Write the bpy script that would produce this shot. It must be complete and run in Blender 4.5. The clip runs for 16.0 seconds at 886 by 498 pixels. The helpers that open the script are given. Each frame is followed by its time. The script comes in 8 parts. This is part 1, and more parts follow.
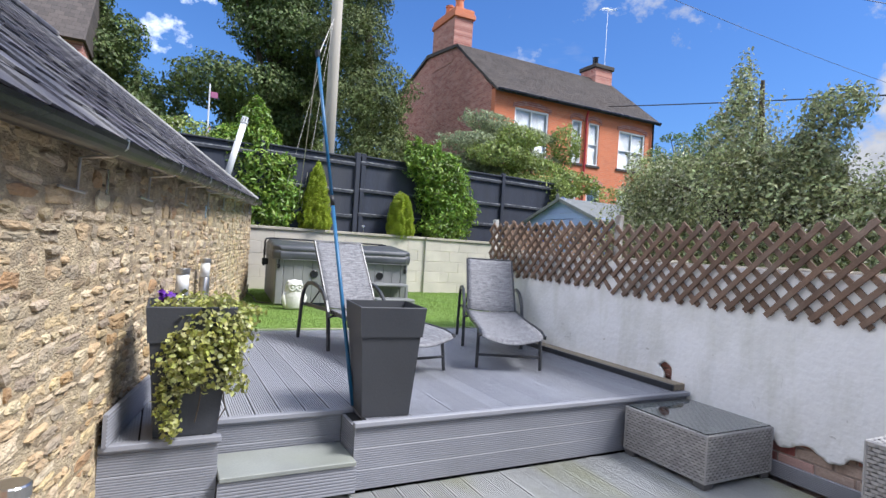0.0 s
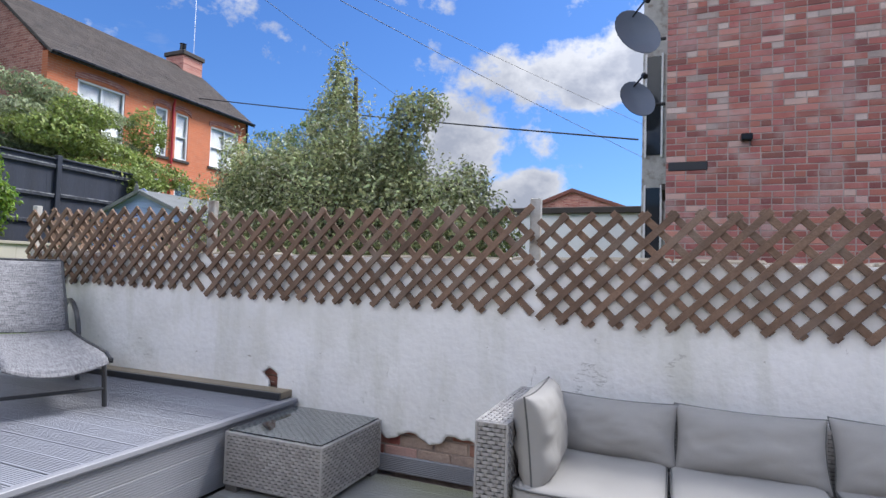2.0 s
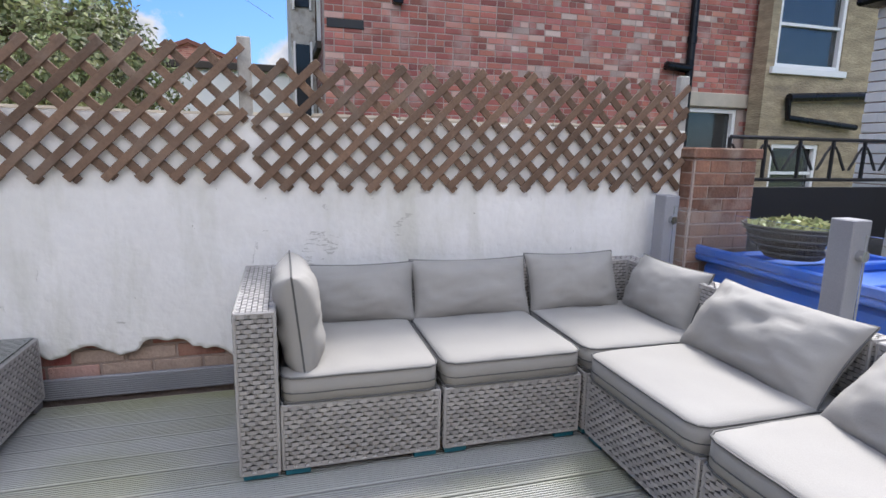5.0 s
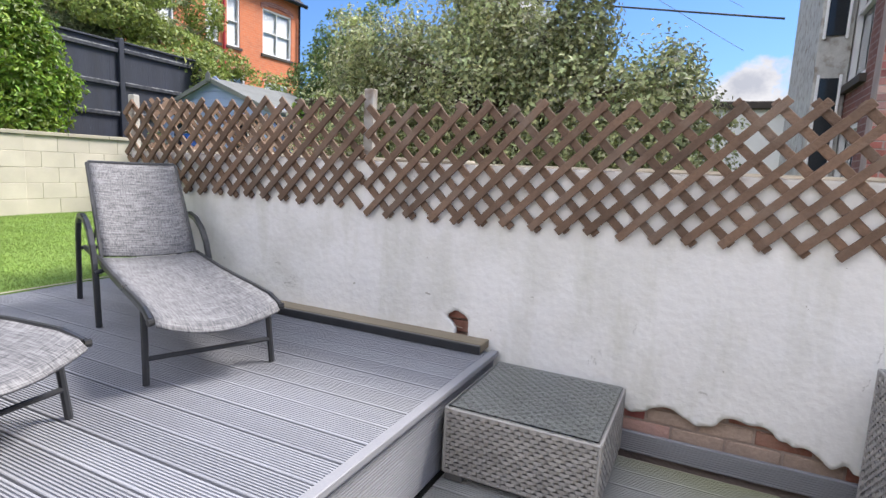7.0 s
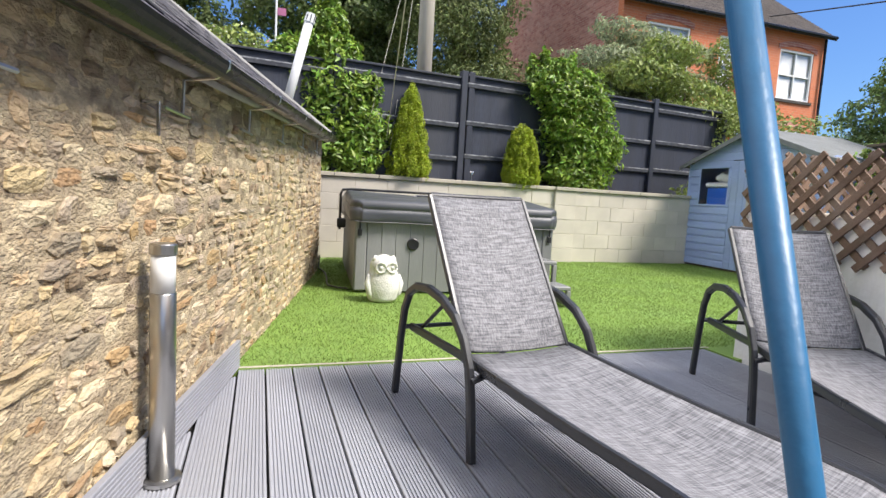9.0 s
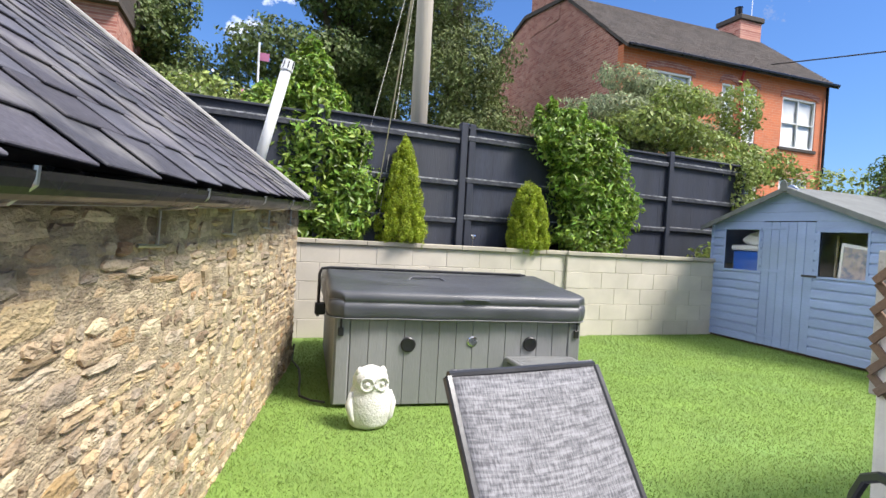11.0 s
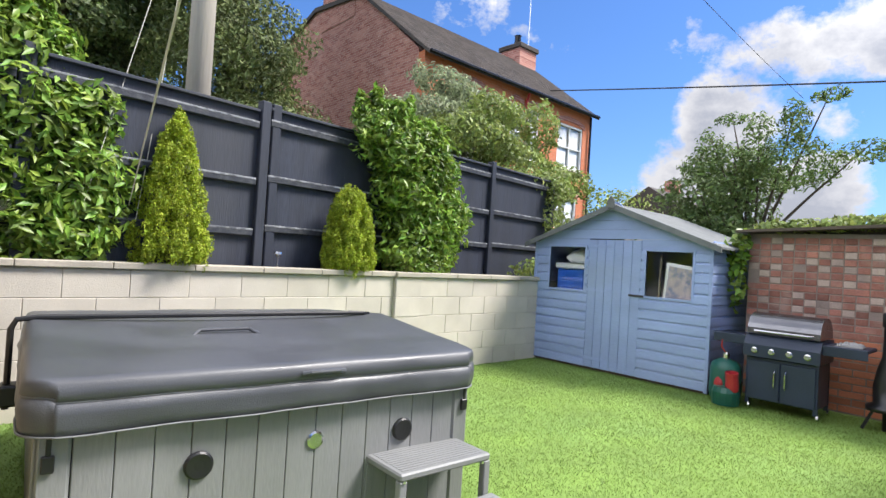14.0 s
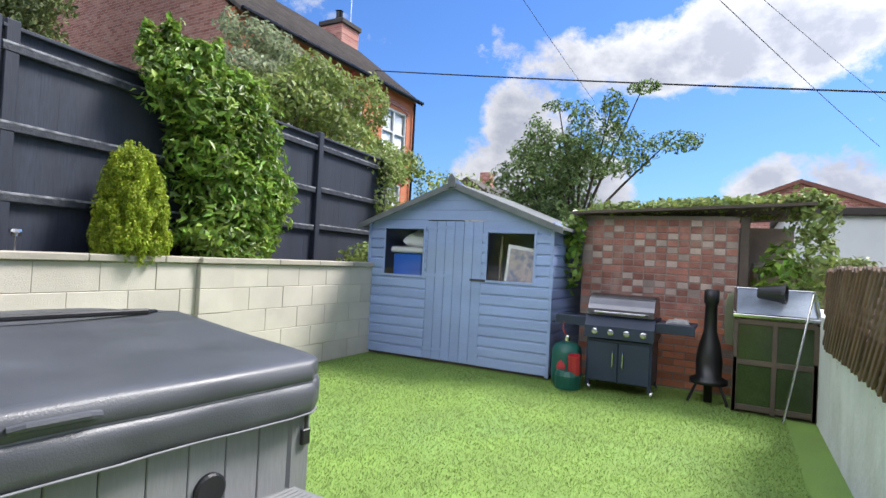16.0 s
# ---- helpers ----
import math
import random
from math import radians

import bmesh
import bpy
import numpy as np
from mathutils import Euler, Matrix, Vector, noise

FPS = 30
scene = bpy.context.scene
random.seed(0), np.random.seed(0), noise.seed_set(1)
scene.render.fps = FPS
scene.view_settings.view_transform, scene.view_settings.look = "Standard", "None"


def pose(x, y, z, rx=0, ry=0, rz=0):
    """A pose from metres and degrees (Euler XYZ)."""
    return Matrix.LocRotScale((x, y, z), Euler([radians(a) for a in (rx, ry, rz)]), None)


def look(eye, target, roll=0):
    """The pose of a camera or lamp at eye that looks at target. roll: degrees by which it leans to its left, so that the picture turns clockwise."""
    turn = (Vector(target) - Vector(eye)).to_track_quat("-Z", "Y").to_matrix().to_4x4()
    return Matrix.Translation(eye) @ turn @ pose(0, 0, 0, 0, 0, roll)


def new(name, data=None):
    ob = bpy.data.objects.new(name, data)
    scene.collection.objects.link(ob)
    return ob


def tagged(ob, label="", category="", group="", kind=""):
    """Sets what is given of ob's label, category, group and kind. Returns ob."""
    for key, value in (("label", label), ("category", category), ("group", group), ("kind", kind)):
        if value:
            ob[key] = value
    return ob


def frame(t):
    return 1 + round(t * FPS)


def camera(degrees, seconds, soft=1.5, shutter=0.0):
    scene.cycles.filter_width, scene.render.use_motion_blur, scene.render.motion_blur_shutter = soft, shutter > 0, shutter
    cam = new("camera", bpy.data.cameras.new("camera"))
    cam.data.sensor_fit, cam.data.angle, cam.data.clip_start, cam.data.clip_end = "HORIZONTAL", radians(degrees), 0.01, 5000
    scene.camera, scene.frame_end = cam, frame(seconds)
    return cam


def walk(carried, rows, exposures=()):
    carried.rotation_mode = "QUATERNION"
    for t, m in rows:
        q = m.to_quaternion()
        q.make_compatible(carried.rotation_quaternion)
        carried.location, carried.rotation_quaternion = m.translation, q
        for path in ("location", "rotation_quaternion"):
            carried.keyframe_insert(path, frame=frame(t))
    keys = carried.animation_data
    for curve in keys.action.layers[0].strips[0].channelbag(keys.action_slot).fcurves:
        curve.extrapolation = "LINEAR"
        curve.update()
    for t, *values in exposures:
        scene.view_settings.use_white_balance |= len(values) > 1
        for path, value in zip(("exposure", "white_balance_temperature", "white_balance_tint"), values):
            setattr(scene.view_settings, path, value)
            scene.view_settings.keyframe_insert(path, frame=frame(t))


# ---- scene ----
import collections

cam = camera(78.1, 16.0)
METRES, EYE, TILT, LEAN, TURN = 7.3, 1.32, 0.0, -3.55, -27.0
ROWS = [
    (0.0, 0.0, 0.0, 0.0, 0.0, 0.0, -0.0),
    (0.5, 0.0187, 0.0237, 0.0017, -2.76, 0.48, 0.18),
    (1.0, 0.0281, 0.0454, -0.0046, -9.01, 0.85, 0.26),
    (1.5, 0.0277, 0.0703, -0.0077, -23.12, 0.66, 0.49),
    (2.0, 0.0281, 0.0907, -0.0138, -40.75, 0.2, 0.93),
    (2.5, 0.0197, 0.1067, -0.0202, -55.31, -0.95, 1.04),
    (3.0, -0.0011, 0.1171, -0.0227, -69.85, -4.9, 1.07),
    (5.5, 0.0304, 0.1994, -0.016, -79.04, -14.35, -0.25),
    (6.0, 0.0202, 0.2298, -0.0115, -66.95, -13.93, -0.32),
    (6.5, 0.0084, 0.2579, -0.0081, -54.45, -12.67, -0.21),
    (7.0, -0.001, 0.2834, -0.003, -36.83, -10.56, 0.17),
    (7.5, -0.0282, 0.3022, -0.0021, -18.56, -7.93, 0.24),
    (8.0, -0.0637, 0.3213, 0.0029, -5.45, -6.42, 0.18),
    (8.5, -0.0903, 0.3543, 0.0031, 2.86, -5.77, 0.24),
    (9.0, -0.1112, 0.3922, 0.0073, 8.6, -5.15, 0.22),
    (11.5, -0.1552, 0.5669, 0.0657, 6.56, -0.19, -0.25),
    (12.0, -0.1689, 0.6052, 0.0694, 1.9, -0.12, -0.22),
    (12.5, -0.1789, 0.6487, 0.0718, -2.77, -0.04, -0.18),
    (13.0, -0.1944, 0.6811, 0.0701, -6.22, 0.06, -0.21),
    (13.5, -0.2037, 0.7156, 0.0689, -10.96, -0.0, -0.14),
    (14.0, -0.2046, 0.7496, 0.0692, -15.56, 0.01, -0.09),
    (14.5, -0.2113, 0.7692, 0.0678, -20.38, 0.08, -0.05),
    (15.0, -0.2104, 0.7958, 0.0579, -25.1, -0.19, -0.02),
    (15.5, -0.1922, 0.8301, 0.0533, -28.41, -0.56, 0.04),
    (16.0, -0.181, 0.8654, 0.0559, -34.5, -1.02, -0.06),
]
EXPOSURES = [(t, e, k, 13) for t, e, k in ((0.0, 1.64, 5900), (1.5, 1.64, 5980), (2.5, 1.55, 5850), (3.2, 1.58, 5750), (5.3, 1.84, 6250), (6.3, 1.95, 6400), (7.5, 1.82, 6450), (9.0, 1.77, 6500), (11.5, 1.87, 6350), (12.5, 1.92, 6350), (14.5, 1.92, 6250), (16.0, 1.82, 6100))]
walk(cam, [(t, pose(0, 0, EYE, TILT, LEAN, TURN) @ pose(METRES * x, METRES * y, METRES * z, 90 + pitch, roll, yaw)) for t, x, y, z, yaw, pitch, roll in ROWS], EXPOSURES)

# ---- world, sun ----
SUN_AZ, SUN_EL = 131.0, 52.0  # degrees clockwise from +y, and above the horizon


def sun_way():
    a, e = radians(SUN_AZ), radians(SUN_EL)
    return Vector((math.sin(a) * math.cos(e), math.cos(a) * math.cos(e), math.sin(e)))


sun_data = bpy.data.lights.new("sun", "SUN")
sun_data.energy, sun_data.angle, sun_data.color = 2.0, radians(18.0), (1.0, 0.95, 0.87)
sun = new("sun", sun_data)
sun.matrix_world = look(sun_way() * 50, (0, 0, 0))


def build_world():
    w = bpy.data.worlds.new("sky")
    scene.world = w
    w.use_nodes = True
    nt = w.node_tree
    nt.nodes.clear()
    N, K = nt.nodes.new, nt.links.new
    out, bg = N("ShaderNodeOutputWorld"), N("ShaderNodeBackground")
    sky = N("ShaderNodeTexSky")
    sky.sky_type, sky.sun_disc = "NISHITA", False
    sky.sun_elevation, sky.sun_rotation = radians(SUN_EL), radians(SUN_AZ)
    sky.air_density, sky.dust_density, sky.ozone_density = 1.3, 0.6, 2.5
    tc = N("ShaderNodeTexCoord")

    def math_(op, a, b=None, clamp=False):
        n = N("ShaderNodeMath")
        n.operation, n.use_clamp = op, clamp
        for k, v in enumerate((a, b)):
            if v is None:
                continue
            if isinstance(v, (int, float)):
                n.inputs[k].default_value = v
            else:
                K(v, n.inputs[k])
        return n.outputs[0]

    def noise_(scale, detail, rough, stretch=(1, 1, 1)):
        mp = N("ShaderNodeMapping")
        mp.inputs["Scale"].default_value = stretch
        K(tc.outputs["Generated"], mp.inputs["Vector"])
        n = N("ShaderNodeTexNoise")
        n.inputs["Scale"].default_value, n.inputs["Detail"].default_value, n.inputs["Roughness"].default_value = scale, detail, rough
        K(mp.outputs[0], n.inputs["Vector"])
        return n.outputs[0]

    puff = noise_(7.0, 8, 0.62, (1, 1, 1.3))
    wisp = noise_(3.2, 7, 0.65, (1, 1, 3.2))
    total = None
    # cumulus heaps: azimuth from +y, elevation, half width, half height in degrees
    # the last six heaps are out of view, added to raise the ambient light
    for az, el, wa, we in ((69.5, 13.5, 5.5, 6.5), (76, 7, 6, 4.5), (66, 8, 6, 6), (80, 20.5, 14, 4.2), (94, 21, 12, 6), (96, 8, 9, 4), (112, 30, 22, 9), (40, 3, 10, 3), (-60, 25, 40, 16), (175, 30, 45, 18), (230, 40, 45, 22), (275, 38, 45, 22), (140, 58, 40, 22), (20, 80, 40, 30)):
        a, e = radians(az), radians(el)
        c = Vector((math.sin(a) * math.cos(e), math.cos(a) * math.cos(e), math.sin(e)))
        east, up = Vector((math.cos(a), -math.sin(a), 0)), Vector((-math.sin(a) * math.sin(e), -math.cos(a) * math.sin(e), math.cos(e)))
        ds = []
        for axis, half in ((east, radians(wa)), (up, radians(we))):
            d = N("ShaderNodeVectorMath")
            d.operation = "DOT_PRODUCT"
            K(tc.outputs["Generated"], d.inputs[0])
            d.inputs[1].default_value = axis / half
            ds.append(math_("POWER", math_("ABSOLUTE", d.outputs["Value"]), 2.0))
        f = N("ShaderNodeVectorMath")
        f.operation = "DOT_PRODUCT"
        K(tc.outputs["Generated"], f.inputs[0])
        f.inputs[1].default_value = c
        front = math_("GREATER_THAN", f.outputs["Value"], 0.2)
        r = math_("SUBTRACT", 1.0, math_("ADD", ds[0], ds[1]))
        r = math_("MULTIPLY", math_("MAXIMUM", r, -1.0), front)
        total = r if total is None else math_("MAXIMUM", total, r)
    edge = math_("ADD", math_("MULTIPLY", total, 0.33), math_("SUBTRACT", puff, 0.60))
    heap = math_("MULTIPLY", edge, 9.0, True)
    thin = math_("MULTIPLY", math_("SUBTRACT", wisp, 0.64), 1.6, True)
    cover = math_("MAXIMUM", heap, thin)
    shade = noise_(4.0, 6, 0.6, (1, 1, 1.6))
    ramp = N("ShaderNodeValToRGB")
    ramp.color_ramp.elements[0].position, ramp.color_ramp.elements[0].color = 0.40, (0.60, 0.63, 0.70, 1)
    ramp.color_ramp.elements[1].position, ramp.color_ramp.elements[1].color = 0.60, (1.0, 1.0, 1.0, 1)
    # thin rims stay white, thick hearts go grey
    depth = math_("MULTIPLY", math_("SUBTRACT", edge, 0.12), 0.9, True)
    K(math_("SUBTRACT", math_("ADD", shade, 0.06), depth), ramp.inputs[0])
    gain = N("ShaderNodeVectorMath")
    gain.operation = "SCALE"
    K(ramp.outputs[0], gain.inputs[0])
    # cloud about the sun is brighter
    toward = N("ShaderNodeVectorMath")
    toward.operation = "DOT_PRODUCT"
    K(tc.outputs["Generated"], toward.inputs[0])
    toward.inputs[1].default_value = sun_way()
    glow = math_("POWER", math_("MAXIMUM", toward.outputs["Value"], 0.0), 3.0)
    # and so is unseen cloud opposite the sun, raised as fill for the shaded white wall
    facing = N("ShaderNodeVectorMath")
    facing.operation = "DOT_PRODUCT"
    K(tc.outputs["Generated"], facing.inputs[0])
    facing.inputs[1].default_value = Vector((-sun_way().x, -sun_way().y, 0.35)).normalized()
    cloud_fill = math_("POWER", math_("MAXIMUM", facing.outputs["Value"], 0.0), 1.5)
    K(math_("ADD", math_("ADD", math_("MULTIPLY", glow, 5.0), math_("MULTIPLY", cloud_fill, 14.5)), 3.1), gain.inputs["Scale"])
    mix = N("ShaderNodeMix")
    mix.data_type = "RGBA"
    K(cover, mix.inputs["Factor"])
    tint = N("ShaderNodeMix")
    tint.data_type, tint.blend_type = "RGBA", "MULTIPLY"
    tint.inputs["Factor"].default_value = 1.0
    tint.inputs[7].default_value = (0.34, 0.50, 0.76, 1)
    K(sky.outputs[0], tint.inputs[6])
    K(tint.outputs[2], mix.inputs[6])
    K(gain.outputs[0], mix.inputs[7])
    K(mix.outputs[2], bg.inputs["Color"])
    bg.inputs["Strength"].default_value = 0.065
    K(bg.outputs[0], out.inputs["Surface"])


build_world()


# ---- materials ----
def mat(name, col, rough=0.6, metal=0.0, var=0.15, scale=3.0, fine=60.0, bump=0.15, rand=0.0, col2=None, stain=None, stain_amt=0.5, stain_scale=1.2,
        stretch=(1, 1, 1), spec=0.5, trans=0.0, sss=0.0, hue=0.0, by="island", dist=0.01, palette=None):
    """A surface with variation at two scales. rand: how far pieces differ in brightness."""
    m = bpy.data.materials.new(name)
    m.use_nodes = True
    nt = m.node_tree
    N, K = nt.nodes.new, nt.links.new
    b = nt.nodes["Principled BSDF"]
    b.inputs["Roughness"].default_value, b.inputs["Metallic"].default_value = rough, metal
    b.inputs["Specular IOR Level"].default_value = spec
    if trans:
        b.inputs["Transmission Weight"].default_value = trans
    geo, mp = N("ShaderNodeNewGeometry"), N("ShaderNodeMapping")
    mp.inputs["Scale"].default_value = stretch
    K(geo.outputs["Position"], mp.inputs["Vector"])

    def noise_(sc, detail=4):
        n = N("ShaderNodeTexNoise")
        n.inputs["Scale"].default_value, n.inputs["Detail"].default_value = sc, detail
        K(mp.outputs[0], n.inputs["Vector"])
        return n.outputs[0]

    def mixc(fac, a, b_, blend="MIX"):
        n = N("ShaderNodeMix")
        n.data_type, n.blend_type = "RGBA", blend
        for sock, v in ((n.inputs["Factor"], fac), (n.inputs[6], a), (n.inputs[7], b_)):
            if isinstance(v, (int, float)):
                sock.default_value = v
            elif isinstance(v, tuple):
                sock.default_value = (*v[:3], 1)
            else:
                K(v, sock)
        return n.outputs[2]

    def span(v, lo, hi, a=0.0, b_=1.0):
        n = N("ShaderNodeMapRange")
        K(v, n.inputs["Value"])
        for k, x in zip(("From Min", "From Max", "To Min", "To Max"), (lo, hi, a, b_)):
            n.inputs[k].default_value = x
        return n.outputs[0]

    big, small = noise_(scale), noise_(fine, 3)
    lo, hi = tuple(c * (1 - var) for c in col), tuple(min(1, c * (1 + var)) for c in col)
    base = mixc(span(big, 0.3, 0.7), lo, hi)
    if col2:
        base = mixc(span(noise_(scale * 2.7 + 0.3), 0.45, 0.62), base, col2)
    base = mixc(span(small, 0.3, 0.7, 0.0, min(1.0, var * 1.6)), base, tuple(c * 0.55 for c in col))
    if palette:
        # pieces take one of a few colours, (share from, colour), and keep some of the grain
        pick = geo.outputs["Random Per Island"] if by == "island" else N("ShaderNodeObjectInfo").outputs["Random"]
        pr = N("ShaderNodeValToRGB")
        pr.color_ramp.interpolation = "CONSTANT"
        while len(pr.color_ramp.elements) < len(palette):
            pr.color_ramp.elements.new(1.0)
        for el, (at_, c_) in zip(pr.color_ramp.elements, palette):
            el.position, el.color = at_, (*c_, 1)
        K(pick, pr.inputs[0])
        base = mixc(0.62, base, pr.outputs[0])
    if rand or hue:
        src = geo.outputs["Random Per Island"] if by == "island" else N("ShaderNodeObjectInfo").outputs["Random"]
        hsv = N("ShaderNodeHueSaturation")
        K(base, hsv.inputs["Color"])
        K(span(src, 0, 1, 1 - rand, 1 + rand), hsv.inputs["Value"])
        wn = N("ShaderNodeTexWhiteNoise")
        wn.noise_dimensions = "1D"
        K(src, wn.inputs["W"])
        K(span(wn.outputs["Value"], 0, 1, 0.5 - hue, 0.5 + hue), hsv.inputs["Hue"])
        base = hsv.outputs[0]
    if stain:
        base = mixc(span(noise_(stain_scale, 8), 0.5, 0.72, 0, stain_amt), base, stain)
    K(base, b.inputs["Base Color"])
    if bump:
        bp = N("ShaderNodeBump")
        bp.inputs["Strength"].default_value, bp.inputs["Distance"].default_value = bump, dist
        K(small, bp.inputs["Height"])
        K(bp.outputs[0], b.inputs["Normal"])
    if not metal:
        K(span(big, 0.3, 0.7, max(0.02, rough - 0.08), min(1, rough + 0.08)), b.inputs["Roughness"])
    if sss:
        tr, add = N("ShaderNodeBsdfTranslucent"), N("ShaderNodeMixShader")
        K(base, tr.inputs["Color"])
        add.inputs["Fac"].default_value = sss
        K(b.outputs[0], add.inputs[1])
        K(tr.outputs[0], add.inputs[2])
        K(add.outputs[0], nt.nodes["Material Output"].inputs["Surface"])
    return m


def brick_mat(name, c1, c2, mortar, scale_len=0.225, course=0.075, plane="x", bump=0.4):
    """Courses of far brickwork on a wall that faces x or y."""
    m = mat(name, c1, 0.85, var=0.35, scale=1.1, fine=30, stain=mortar, stain_amt=0.75, stain_scale=5.5)
    nt = m.node_tree
    N, K = nt.nodes.new, nt.links.new
    b = nt.nodes["Principled BSDF"]
    geo, sep, com = N("ShaderNodeNewGeometry"), N("ShaderNodeSeparateXYZ"), N("ShaderNodeCombineXYZ")
    K(geo.outputs["Position"], sep.inputs[0])
    K(sep.outputs["Y" if plane == "x" else "X"], com.inputs[0])
    K(sep.outputs["Z"], com.inputs[1])
    br = N("ShaderNodeTexBrick")
    K(com.outputs[0], br.inputs["Vector"])
    br.inputs["Scale"].default_value = 1.0
    br.inputs["Brick Width"].default_value, br.inputs["Row Height"].default_value = scale_len, course
    br.inputs["Mortar Size"].default_value, br.inputs["Mortar Smooth"].default_value = 0.006, 0.2
    br.inputs["Color1"].default_value, br.inputs["Color2"].default_value, br.inputs["Mortar"].default_value = (*c1, 1), (*c2, 1), (*mortar, 1)
    old = b.inputs["Base Color"].links[0].from_socket
    mx = N("ShaderNodeMix")
    mx.data_type, mx.blend_type = "RGBA", "MIX"
    mx.inputs["Factor"].default_value = 0.75
    K(old, mx.inputs[6])
    K(br.outputs["Color"], mx.inputs[7])
    K(mx.outputs[2], b.inputs["Base Color"])
    bp = N("ShaderNodeBump")
    bp.inputs["Strength"].default_value, bp.inputs["Distance"].default_value = bump, 0.01
    bp.invert = True
    K(br.outputs["Fac"], bp.inputs["Height"])
    K(bp.outputs[0], b.inputs["Normal"])
    return m


def sling_mat(name, dark, light):
    """Crossed threads of two greys."""
    m = mat(name, light, 0.75, var=0.1, fine=300, bump=0.3, dist=0.002)
    nt = m.node_tree
    N, K = nt.nodes.new, nt.links.new
    tc = N("ShaderNodeTexCoord")
    outs = []
    for stretch in ((14, 230, 14), (230, 14, 60)):
        mp, no = N("ShaderNodeMapping"), N("ShaderNodeTexNoise")
        mp.inputs["Scale"].default_value = stretch
        K(tc.outputs["Object"], mp.inputs["Vector"])
        K(mp.outputs[0], no.inputs["Vector"])
        no.inputs["Scale"].default_value, no.inputs["Detail"].default_value = 1.0, 2.0
        outs.append(no.outputs[0])
    mul, mr, mx = N("ShaderNodeMath"), N("ShaderNodeMapRange"), N("ShaderNodeMix")
    mul.operation = "ADD"
    K(outs[0], mul.inputs[0])
    K(outs[1], mul.inputs[1])
    K(mul.outputs[0], mr.inputs["Value"])
    mr.inputs["From Min"].default_value, mr.inputs["From Max"].default_value = 0.78, 1.22
    mx.data_type = "RGBA"
    K(mr.outputs[0], mx.inputs["Factor"])
    mx.inputs[6].default_value, mx.inputs[7].default_value = (*dark, 1), (*light, 1)
    K(mx.outputs[2], nt.nodes["Principled BSDF"].inputs["Base Color"])
    return m


def glass_mat(name, tint=(0.9, 0.95, 0.95)):
    m = bpy.data.materials.new(name)
    m.use_nodes = True
    b = m.node_tree.nodes["Principled BSDF"]
    b.inputs["Base Color"].default_value = (*tint, 1)
    b.inputs["Specular IOR Level"].default_value = 0.22
    b.inputs["Transmission Weight"].default_value, b.inputs["Roughness"].default_value, b.inputs["IOR"].default_value = 1.0, 0.02, 1.45
    return m


STONE_TONES = ((0.0, (0.18, 0.12, 0.07)), (0.06, (0.48, 0.28, 0.11)), (0.12, (0.34, 0.29, 0.23)), (0.32, (0.46, 0.36, 0.225)), (0.54, (0.55, 0.41, 0.225)), (0.76, (0.60, 0.50, 0.34)), (0.90, (0.41, 0.35, 0.27)))
BRICK_TONES = ((0.0, (0.22, 0.08, 0.07)), (0.16, (0.32, 0.105, 0.085)), (0.42, (0.40, 0.14, 0.105)), (0.68, (0.35, 0.145, 0.13)), (0.86, (0.47, 0.225, 0.175)), (0.95, (0.56, 0.42, 0.36)))

